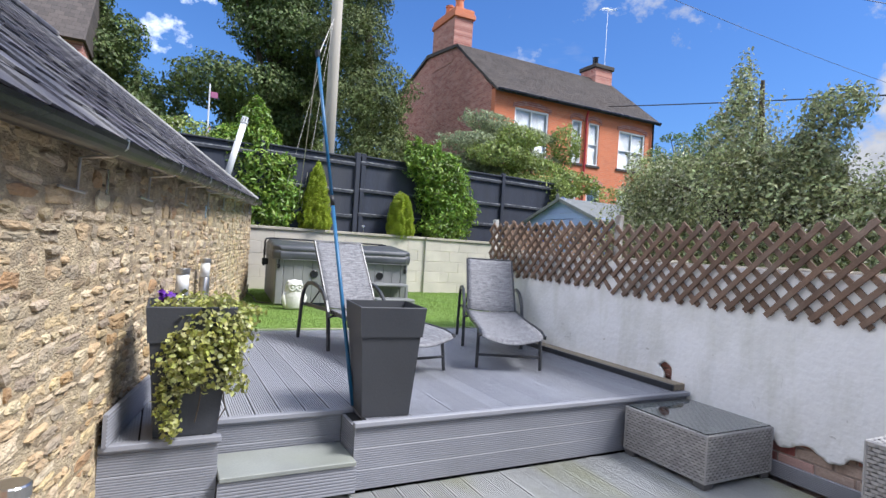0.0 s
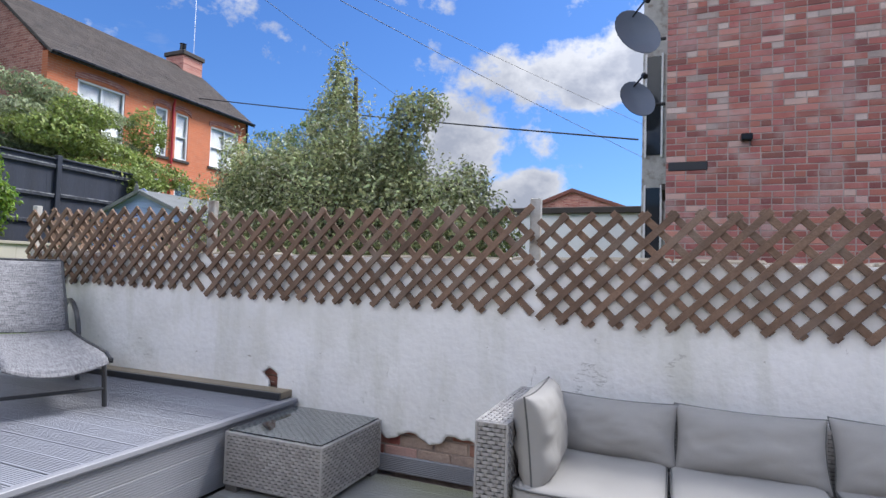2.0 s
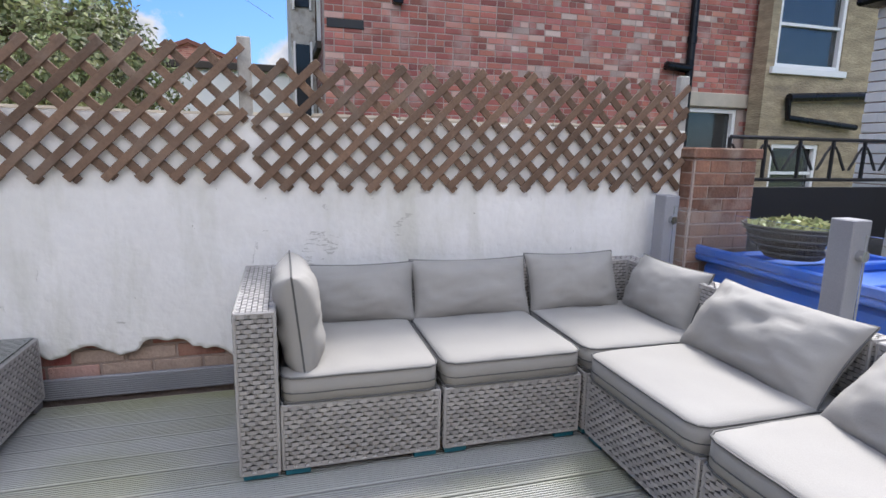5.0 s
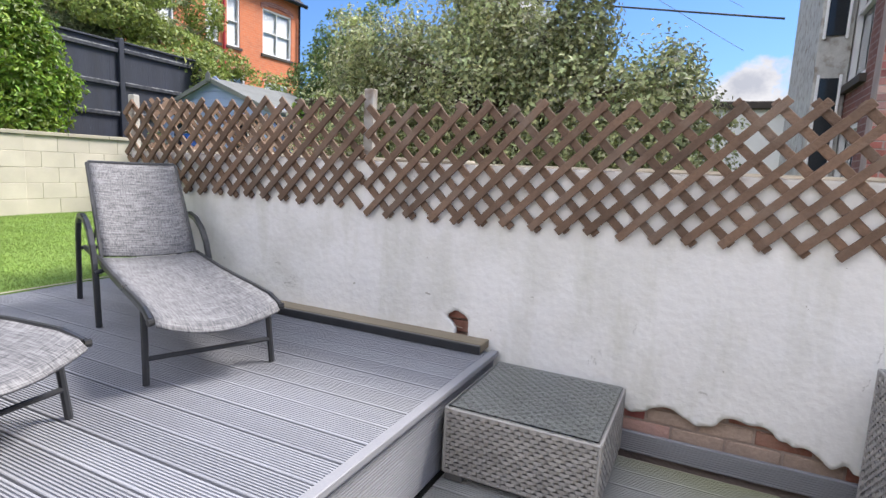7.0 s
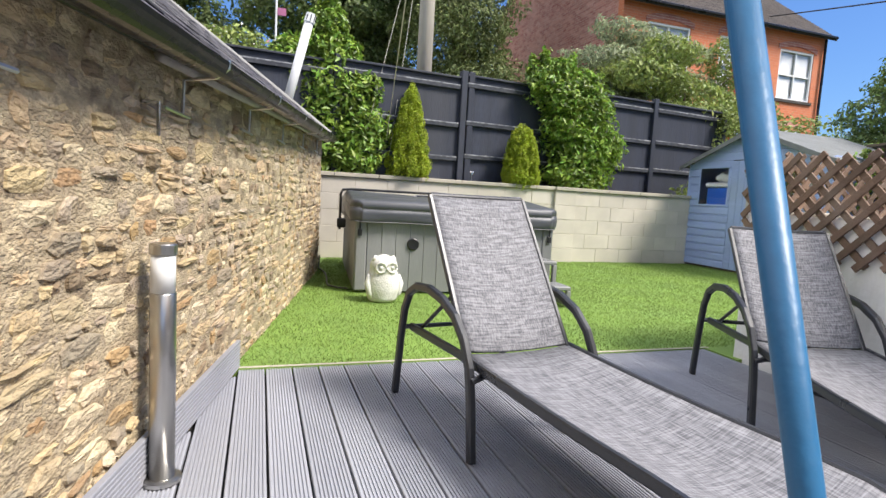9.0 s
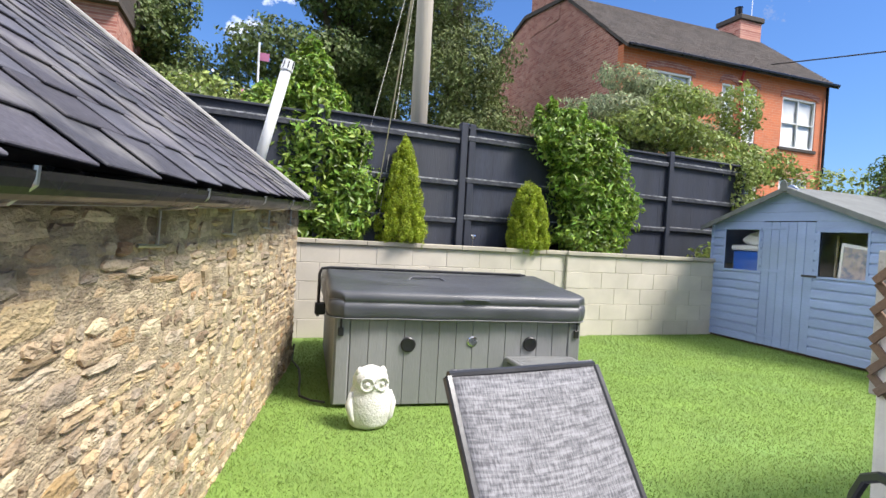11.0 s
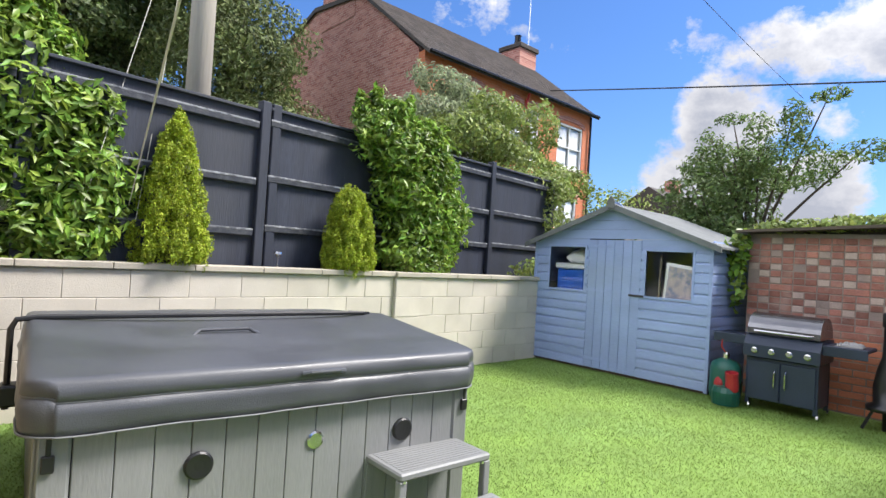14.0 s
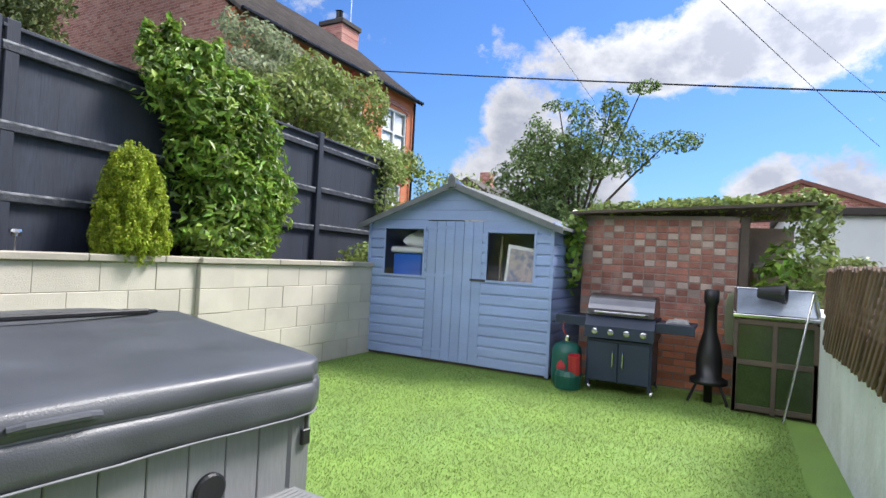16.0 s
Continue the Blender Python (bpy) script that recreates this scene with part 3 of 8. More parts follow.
def add_cracks(m, dark=(0.20, 0.18, 0.15)):
    """Hair cracks, chips and run-down stains on rendered walls."""
    nt = m.node_tree
    N, K = nt.nodes.new, nt.links.new
    b = nt.nodes["Principled BSDF"]
    geo = N("ShaderNodeNewGeometry")

    def field(scale, stretch, detail, rough=0.6):
        mp, n = N("ShaderNodeMapping"), N("ShaderNodeTexNoise")
        mp.inputs["Scale"].default_value = stretch
        K(geo.outputs["Position"], mp.inputs["Vector"])
        K(mp.outputs[0], n.inputs["Vector"])
        n.inputs["Scale"].default_value, n.inputs["Detail"].default_value, n.inputs["Roughness"].default_value = scale, detail, rough
        return n.outputs[0]

    def math_(op, a, c):
        n = N("ShaderNodeMath")
        n.operation, n.use_clamp = op, op == "MULTIPLY"
        for k, v in enumerate((a, c)):
            if isinstance(v, (int, float)):
                n.inputs[k].default_value = v
            else:
                K(v, n.inputs[k])
        return n.outputs[0]

    def blend(fac, colour):
        old = b.inputs["Base Color"].links[0].from_socket
        mx = N("ShaderNodeMix")
        mx.data_type = "RGBA"
        K(fac, mx.inputs["Factor"])
        K(old, mx.inputs[6])
        mx.inputs[7].default_value = (*colour, 1)
        K(mx.outputs[2], b.inputs["Base Color"])

    drip = math_("MULTIPLY", math_("SUBTRACT", field(3.2, (1, 1.6, 0.35), 7), 0.50), 2.6)
    blend(math_("MULTIPLY", drip, 0.75), (0.52, 0.52, 0.42))
    for stretch, seed, width in (((1, 0.5, 2.4), 1.1, 0.0035), ((1, 2.2, 0.6), 1.3, 0.0022)):
        n = field(seed, stretch, 9, 0.62)
        line = math_("LESS_THAN", math_("ABSOLUTE", math_("SUBTRACT", n, 0.5), 0), width)
        where = math_("GREATER_THAN", field(1.9 + seed, (1, 1, 1), 3), 0.66)
        blend(math_("MULTIPLY", math_("MULTIPLY", line, where), 0.4), dark)
    chip = math_("GREATER_THAN", field(13.0, (1, 1, 1.2), 3), 0.735)
    blend(math_("MULTIPLY", chip, 0.85), (0.36, 0.33, 0.28))


add_cracks(M["white"])
M["roofrows"] = brick_mat("tile_courses", (0.105, 0.085, 0.075), (0.06, 0.05, 0.046), (0.025, 0.022, 0.02), 0.24, 0.17, plane="y", bump=0.8)

# ---- ground, decks, walls ----
DECK, LAWN, WALLX = 0.37, 0.39, 3.56


def stone_x(y):
    """The stone wall's face, across the garden, at y."""
    return 0.49 + 0.22 * (y - 5.96)


g = Geo()
g.box((-400, -400, -0.6), (400, 600, -0.35))
tagged(g.part("ground", M["earth"]), "rough ground of grass and earth", "ground", kind="structure")

lawn = thing("lawn", "bright green artificial turf lawn beside the deck", "lawn", (4, 8, -0.3), kind="structure")
g = Geo()
g.prism([(0.3, 5.82), (3.5, 5.82), (3.5, 5.55), (8.2, 5.5), (9.2, 10.9), (1.2, 10.9), (1.2, 9.3)], -0.3, LAWN - 0.012)
g.part("turf_base", M["turf"], lawn)


def turf_blades(n):
    rs = np.random.RandomState(3)
    x, y = rs.uniform(0.4, 8.0, n), rs.uniform(5.83, 10.6, n)
    keep = (x > 0.46 + 0.22 * (y - 5.96)) & ((x < 3.5) | (y > 5.65))
    x, y = x[keep], y[keep]
    n = len(x)
    a, h, lean = rs.uniform(0, 6.28, n), rs.uniform(0.010, 0.021, n), rs.normal(0, 0.011, (n, 2))
    w = 0.0026
    z = np.full(n, LAWN - 0.013)
    p0 = np.stack([x - w * np.cos(a), y - w * np.sin(a), z], 1)
    p1 = np.stack([x + w * np.cos(a), y + w * np.sin(a), z], 1)
    p2 = np.stack([x + lean[:, 0], y + lean[:, 1], z + h], 1)
    v = np.stack([p0, p1, p2], 1).reshape(-1, 3)
    me = bpy.data.meshes.new("turf_pile")
    me.from_pydata(v.tolist(), [], np.arange(3 * n).reshape(-1, 3).tolist())
    me.materials.append(M["blade"])
    ob = new("turf_pile", me)
    tagged(ob, "short green plastic turf pile", "turf", kind="stuff")


turf_blades(240000)


def grooved_board(width, length, depth, grooves, cut=0.0055):
    """A board along y, its top at z 0, with grooves along it."""
    prof = [(-width / 2, -depth), (-width / 2, -0.002), (-width / 2 + 0.003, 0)]
    step = (width - 0.014) / grooves
    for k in range(grooves):
        x = -width / 2 + 0.007 + step * (k + 0.5)
        h = step * 0.27
        prof += [(x - h, 0), (x - h * 0.7, -cut), (x + h * 0.7, -cut), (x + h, 0)]
    prof += [(width / 2 - 0.003, 0), (width / 2, -0.002), (width / 2, -depth)]
    return Geo().prism([(p[0], p[1]) for p in prof], -length / 2, length / 2, "y")


def deck_boards(parent, material, x0, x1, y_of, pitch, top, name="board", grooves=9):
    k, x = 0, x0
    while x < x1 - 0.03:
        w = min(pitch, x1 - x)
        ya, yb = y_of(x + w / 2)
        if yb - ya > 0.1:
            ob = new(name, grooved_board(w - 0.0095, yb - ya, 0.024, grooves).mesh(name, material))
            ob.parent = parent
            ob.matrix_basis = parent.matrix_basis.inverted() @ pose(x + w / 2, (ya + yb) / 2, top + R.uniform(-0.001, 0.001))
        x += pitch
        k += 1


def fascia_board(parent, a, b, z0, z1, material=None, name="fascia_board"):
    """A grooved board on edge from a to b (plan points), its face to the right of that way."""
    a, b = Vector((*a, 0)), Vector((*b, 0))
    d = (b - a)
    g = grooved_board(z1 - z0 - 0.003, d.length, 0.02, 8, 0.004)
    d.normalize()
    n = Vector((d.y, -d.x, 0))
    m = Matrix(((0, d.x, n.x, 0), (0, d.y, n.y, 0), (1, 0, 0, 0), (0, 0, 0, 1)))
    m.translation = (a + b) / 2 + Vector((0, 0, (z0 + z1) / 2))
    ob = new(name, g.mesh(name, material or M["fascia"]))
    ob.parent = parent
    ob.matrix_basis = parent.matrix_basis.inverted() @ m
    return ob


SX0, SX1, SY, FRONT, BACK = 0.28, 0.955, 3.02, 2.77, 5.82
upper_deck = thing("upper_deck", "raised deck of grey grooved composite boards", "deck", (1.8, 4.2, 0), kind="structure")
lower_deck = thing("lower_deck", "low deck of weathered grey grooved boards with green algae", "deck", (1.8, 0, 0), kind="structure")
g = Geo()
g.prism([(-1.3, -3.0), (3.52, -3.0), (3.52, FRONT + 0.3), (-0.4, FRONT + 0.3)], -0.3, -0.03)
g.part("deck_frame", M["under"], lower_deck)
g = Geo()
g.prism([(-0.22, FRONT + 0.03), (SX0 - 0.02, FRONT + 0.03), (SX0 - 0.02, SY + 0.03), (SX1 + 0.02, SY + 0.03), (SX1 + 0.02, FRONT + 0.03), (3.5, FRONT + 0.03), (3.5, BACK - 0.02), (0.42, BACK - 0.02)], 0.0, DECK - 0.03)
g.part("deck_frame", M["under"], upper_deck)
deck_boards(lower_deck, M["deck_low"], -1.1, 3.5, lambda x: (-3.0, FRONT - 0.02 if not (SX0 < x < SX1) else 2.70), 0.135, 0.0)


def upper_span(x):
    lo = SY if SX0 - 0.03 < x < SX1 + 0.03 else FRONT - 0.012
    lo = max(lo, 2.75 if x > -0.16 else 9)
    if x < 0.42:
        return lo, min(BACK, 5.96 + (x - 0.47) / 0.22)
    return lo, BACK


deck_boards(upper_deck, M["deck"], -0.19, 3.5, upper_span, 0.135, DECK)
for k in range(3):
    z0, z1 = DECK - 0.026 - 0.115 * (k + 1), DECK - 0.026 - 0.115 * k
    fascia_board(upper_deck, (SX1, FRONT), (3.52, FRONT), max(z0, 0.003), z1)
    fascia_board(upper_deck, (-0.21, FRONT), (SX0, FRONT), max(z0, 0.003), z1)
    fascia_board(upper_deck, (SX0, FRONT + 0.002), (SX0, SY), max(z0, 0.003), z1)
    fascia_board(upper_deck, (SX1, SY), (SX1, FRONT + 0.002), max(z0, 0.003), z1)
    if k < 2:
        fascia_board(upper_deck, (SX0, SY), (SX1, SY), z0, z1)
# the step and the nosing boards round the front
g = Geo().box((SX0 + 0.004, 2.70, 0.165), (SX1 - 0.004, SY - 0.004, 0.19), 0.004)
g.part("step_tread", M["tread"], upper_deck, "pale worn step board")
fascia_board(upper_deck, (SX0, 2.71), (SX1, 2.71), 0.02, 0.163)
for a, b in (((SX1 - 0.01, FRONT - 0.022), (3.53, FRONT + 0.02)), ((-0.21, FRONT - 0.022), (SX0 + 0.01, FRONT + 0.02)), ((SX0 - 0.002, SY - 0.02), (SX1 + 0.002, SY + 0.02))):
    Geo().box((*a, DECK - 0.024), (*b, DECK + 0.003), 0.003).part("edge_board", M["fascia"], upper_deck)
Geo().box((0.44, BACK + 0.002, DECK - 0.02), (3.54, BACK + 0.02, DECK + 0.012), 0.003).part("edge_strip", M["coping"], upper_deck, "thin pale edging strip")
# skirting boards along the stone wall and under the white wall
fascia_board(upper_deck, (stone_x(2.6) + 0.075, 2.72), (stone_x(5.85) + 0.03, 5.85), DECK + 0.003, DECK + 0.15, name="skirting_board")
fascia_board(lower_deck, (3.535, FRONT - 0.03), (3.535, -1.0), 0.004, 0.106, name="skirting_board")
g = Geo().box((3.43, FRONT + 0.04, DECK + 0.004), (3.55, 5.2, DECK + 0.05), 0.004)
g.part("ledge_board", M["timber"], upper_deck, "bare timber ledge along the white wall")
Geo().box((3.405, FRONT + 0.04, DECK + 0.003), (3.428, 5.2, DECK + 0.048), 0.003).part("ledge_trim", M["darkmetal"], upper_deck)


# the stone outbuilding
outbuilding = thing("wall_stone", "old outbuilding wall of coursed honey limestone rubble", "wall", (stone_x(4), 4, -0.3), kind="structure")
WY0, WY1 = -3.5, 9.28
WDIR = Vector((0.22, 1, 0)).normalized()
WNRM = Vector((WDIR.y, -WDIR.x, 0))


def on_stone(s, out, z):
    """A place s metres along the wall from y 0, out from its face, at height z."""
    return Vector((stone_x(0), 0, 0)) + WDIR * s + WNRM * out + Vector((0, 0, z))


S0, S1 = WY0 / WDIR.y, WY1 / WDIR.y
EAVE = 1.80


def eave(s):
    """The eave climbs a little along the wall."""
    return 1.53 + 0.036 * max(s, 0.0)


g = Geo()
a, b = on_stone(S0, -0.03, 0), on_stone(S1 - 0.03, -0.03, 0)
c, d = on_stone(S1 - 0.03, -5.9, 0), on_stone(S0, -5.9, 0)
g.prism([(p.x, p.y) for p in (a, b, c, d)], -0.3, 1.64)
a, d = on_stone(4.6, -0.03, 0), on_stone(4.6, -5.9, 0)
g.prism([(p.x, p.y) for p in (a, b, c, d)], 1.641, 1.80)
g.part("wall_core", M["mortar"], outbuilding, "crumbly lime mortar")


def warp(s, z):
    """Courses wander up and down along the wall."""
    return z + 0.035 * noise.noise((s * 0.7, z * 1.6, 3.0)) + 0.012 * noise.noise((s * 2.9, z * 4.0, 9.0))


def rubble(seed):
    """Stones of uneven courses: (s0, s1, z0, z1)."""
    r, out = random.Random(seed), []
    z = -0.04
    while z < EAVE + 0.02:
        h = r.choice((0.035, 0.045, 0.055, 0.065, 0.08)) if z < 1.2 else r.choice((0.05, 0.07, 0.09, 0.12))
        z1 = z + h
        s = S0 + r.uniform(0, 0.2)
        while s < S1 - 0.05:
            w = min(max(h * r.uniform(0.8, 3.2), 0.05), 0.30)
            if s + w > S1 - 0.06:
                w = S1 - s
            pick = r.random()
            if h > 0.06 and pick < 0.40:
                zm = z + h * r.uniform(0.35, 0.65)
                out += [(s, s + w, z, zm), (s, s + w, zm, z1)]
            elif pick > 0.03:
                out.append((s, s + w, z, z1))
            s += w
        z = z1
    return out


def stone_geo(g, r, s0, s1, z0, z1):
    """A low, rough-faced stone with an uneven outline, bedded in the mortar."""
    cs, cz, hs, hz = (s0 + s1) / 2, (z0 + z1) / 2, (s1 - s0) / 2 - r.uniform(0.001, 0.006), (z1 - z0) / 2 - r.uniform(0.001, 0.005)
    out = min(max(r.gauss(0.0025, 0.0045), -0.006), 0.014)
    ts, tz = r.uniform(-0.005, 0.005), r.uniform(-0.003, 0.006)
    n = 9
    ring = []
    for k in range(n):
        a = 2 * math.pi * (k + r.uniform(-0.28, 0.28)) / n
        ca, sa = math.cos(a), math.sin(a)
        f = r.uniform(0.78, 1.12) / (abs(ca) ** 8 + abs(sa) ** 8) ** 0.125
        ring.append((ca * f, sa * f))
    vs = []
    for scale, push in ((1.0, -0.022), (0.93, -0.002), (0.55, 0.002)):
        for u, v in ring:
            s, z = cs + hs * u * scale, cz + hz * v * scale
            vs.append(on_stone(s, out + push + ts * u * scale + tz * v * scale + (r.uniform(-0.005, 0.004) if push > -0.01 else 0), warp(s, z)))
    vs.append(on_stone(cs, out + 0.003, warp(cs, cz)))
    fs = [(q * n + k, q * n + (k + 1) % n, (q + 1) * n + (k + 1) % n, (q + 1) * n + k) for q in (0, 1) for k in range(n)]
    fs += [(2 * n + k, 2 * n + (k + 1) % n, 3 * n) for k in range(n)]
    g.add(vs, fs)


def mortar_skin():
    """Rough lime pointing, nearly flush, that the stones stand out of."""
    g = Geo()
    a, b, nz = -1.6, S1 - 0.005, 92
    ns = int((b - a) / 0.02)
    for i in range(ns + 1):
        s = a + (b - a) * i / ns
        for k in range(nz + 1):
            z = -0.02 + (eave(s) + 0.03) * k / nz
            o = -0.0012 + 0.005 * noise.noise((s * 5.5, z * 8.0, 0.0)) + 0.0045 * noise.noise((s * 17.0, z * 26.0, 5.0))
            g.v.append(tuple(on_stone(s, o, z)))
    for i in range(ns):
        for k in range(nz):
            q = i * (nz + 1) + k
            g.f.append((q, q + nz + 1, q + nz + 2, q + 1))
    g.part("pointing", M["mortar"], outbuilding, "rough crumbling lime pointing", fix=False)


mortar_skin()
STONES = rubble(5)


# block retaining wall, pier, bed, fence
block_wall = thing("wall_block", "low retaining wall of pale smooth concrete blocks", "wall", (4.4, 10.5, 0), kind="structure")
BWY = 10.44
Geo().box((0.9, BWY + 0.006, -0.3), (9.6, BWY + 0.2, 1.49)).part("wall_core", M["coping"], block_wall)
for x0, x1, y in ((0.9, 4.9, BWY - 0.03), (4.88, 5.26, BWY - 0.07), (5.24, 7.6, BWY - 0.03)):
    x = x0
    while x < x1 - 0.05:
        w = min(0.61, x1 - x)
        Geo().box((x + 0.002, y, 1.492), (x + w - 0.002, BWY + 0.22, 1.545), 0.006).part("coping_stone", M["coping"], block_wall)
        x += w
bed = Geo().prism([(0.2, BWY + 0.2), (9.8, BWY + 0.2), (9.8, 12.0), (0.2, 12.0)], -0.3, 1.44).part("planting_bed", M["soil"])
tagged(bed, "raised bed of dark soil behind the block wall", "ground", kind="structure")
bank = Geo().prism([(-60, 12.2), (60, 12.2), (60, 200), (-60, 200)], -0.3, 1.7).part("bank", M["earth"])
tagged(bank, "higher rough ground behind the fence", "ground", kind="structure")

FA, FB = Vector((1.45, 10.62, 0)), Vector((9.05, 11.42, 0))
FDIR = (FB - FA).normalized()


def fence_y(x):
    return FA.y + (x - FA.x) * (FB.y - FA.y) / (FB.x - FA.x)


def fence_m(x, out=0.0):
    m = Matrix(((FDIR.x, -FDIR.y, 0, 0), (FDIR.y, FDIR.x, 0, 0), (0, 0, 1, 0), (0, 0, 0, 1)))
    m.translation = (x, fence_y(x), 0)
    return m @ Matrix.Translation((0, out, 0))


fence_xs = [-2.3, -0.39, 1.52, 3.43, 5.33, 7.24, 9.0]
fence_tops = [2.98, 3.02, 3.06, 3.12, 3.16, 3.2, 3.2]
post_mesh = Geo().box((-0.05, -0.05, 1.3), (0.05, 0.05, 3.22), 0.008).mesh("post", M["fence"])
panel_board = Geo().box((-0.0745, -0.008, 0), (0.0745, 0.008, 1.72), 0.001).mesh("fence_slat", M["fence"])
for k in range(len(fence_xs) - 1):
    xa, xb = fence_xs[k], fence_xs[k + 1]
    panel = thing("close_board_fence", "tall close-boarded fence panel painted black with pale-edged rails", "fence", (xa, fence_y(xa), 1.44), group="black fence panels")
    inv = panel.matrix_basis.inverted()
    length = xb - xa
    top = (fence_tops[k] + fence_tops[k + 1]) / 2
    n = 13
    for i in range(n):
        piece("fence_slat", panel_board, panel, inv @ fence_m(xa + 0.09 + (length - 0.14) * (i + 0.5) / n, R.uniform(0.021, 0.023)) @ Matrix.Translation((0, 0, top - 1.75 + R.uniform(-0.004, 0.004))))
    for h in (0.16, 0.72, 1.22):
        Geo().box((0.06, -0.035, top - h - 0.035), (length - 0.05, 0.012, top - h + 0.035), 0.008, fence_m(xa)).part("rail", M["rail"], panel, "rail with pale upper edge")
        # patchy pale strip along the rail's upper front edge
        Geo().box((0.062, -0.037, top - h + 0.018), (length - 0.052, -0.012, top - h + 0.038), 0.003, fence_m(xa)).part("worn_edge", M["railedge"], panel, "thin patchy pale strip along the rail's upper edge")
    Geo().box((0.06, -0.03, top - 0.03), (length - 0.05, 0.045, top), 0.005, fence_m(xa)).part("capping", M["fence"], panel)
    piece("post", post_mesh, panel, inv @ fence_m(xa) @ Matrix.Translation((0, 0, top - 3.18)))
    if k == 3:
        piece("post", post_mesh, panel, inv @ fence_m(xa + 0.13) @ Matrix.Translation((0, 0.02, top - 3.18)))
    if k == len(fence_xs) - 2:
        piece("post", post_mesh, panel, inv @ fence_m(xb) @ Matrix.Translation((0, 0, top - 3.18)))


# white rendered wall with its return, and the trellis
white_wall = thing("wall_white", "white rendered garden wall, cracked, with bare bricks at its foot", "wall", (WALLX, 2, -0.3), kind="structure")


def render_face():
    """The rendered face along y with the broken patches left out, as a grid."""
    g = Geo()
    ny, nz = 460, 96
    y0, y1, z0, z1 = -1.25, 5.62, -0.1, 1.32
    idx = {}

    def hole(y, z):
        e = 0.035 * noise.noise((y * 7, z * 9, 1.0)) + 0.02 * noise.noise((y * 23, z * 19, 4.0))
        a = 1.08 < y < 2.75 and z < 0.235 + e * 1.6 - max(0, 1.5 - y) * 0.30
        b = (abs(y - 3.0) * 0.8 + abs(z - 0.505) * 1.5 < 0.07 + 0.6 * e) or (abs(y - 2.97) < 0.035 + 0.3 * e and 0.37 < z < 0.5)
        return a or b
    for i in range(ny + 1):
        for k in range(nz + 1):
            y, z = y0 + (y1 - y0) * i / ny, z0 + (z1 - z0) * k / nz
            x = WALLX + 0.012 * noise.noise((y * 0.9, z * 1.3, 2.0)) + 0.004 * noise.noise((y * 5, z * 5, 7.0))
            idx[i, k] = len(g.v)
            g.v.append((x, y, z))
    for i in range(ny):
        for k in range(nz):
            y, z = y0 + (y1 - y0) * (i + 0.5) / ny, z0 + (z1 - z0) * (k + 0.5) / nz
            if not hole(y, z):
                g.f.append((idx[i, k], idx[i + 1, k], idx[i + 1, k + 1], idx[i, k + 1]))
    # round off the broken rims
    count = collections.Counter()
    for f in g.f:
        for a, b in zip(f, f[1:] + f[:1]):
            count[min(a, b), max(a, b)] += 1
    near_ = collections.defaultdict(list)
    for (a, b), c in count.items():
        if c == 1:
            near_[a].append(b)
            near_[b].append(a)
    inner = [v for v in near_ if y0 + 0.01 < g.v[v][1] < y1 - 0.01 and z0 + 0.01 < g.v[v][2] < z1 - 0.01]
    for _ in range(4):
        moved = {v: sum((Vector(g.v[q]) for q in near_[v]), Vector()) / len(near_[v]) for v in inner}
        for v, p in moved.items():
            g.v[v] = tuple(Vector(g.v[v]).lerp(p, 0.6))
    me = g.mesh("render_coat", M["white"], smooth=True)
    ob = new("render_coat", me)
    ob.parent = white_wall
    ob.matrix_basis = white_wall.matrix_basis.inverted()
    s = ob.modifiers.new("thick", "SOLIDIFY")
    s.thickness, s.offset = 0.022, -1.0
    return ob


render_face()
Geo().box((WALLX + 0.036, -1.25, -0.3), (WALLX + 0.24, 5.62, 1.30)).part("wall_core", M["mortarW"], white_wall)
g = Geo()
for i in range(16):
    y0 = -1.25 + i * 0.4294
    g.box((WALLX - 0.004, y0 + 0.001, 1.30), (WALLX + 0.25, y0 + 0.428, 1.335 + R.uniform(-0.006, 0.01)), 0.012)
g.part("wall_top", M["coping"], white_wall)
# return of the wall behind the next garden
wall_return = thing("wall_return", "white rendered wall along the lawn's edge", "wall", (6, 5.55, 0), kind="structure")
Geo().box((3.8, 5.42, -0.3), (8.6, 5.60, 1.32), 0.01).part("wall_core", M["white"], wall_return)


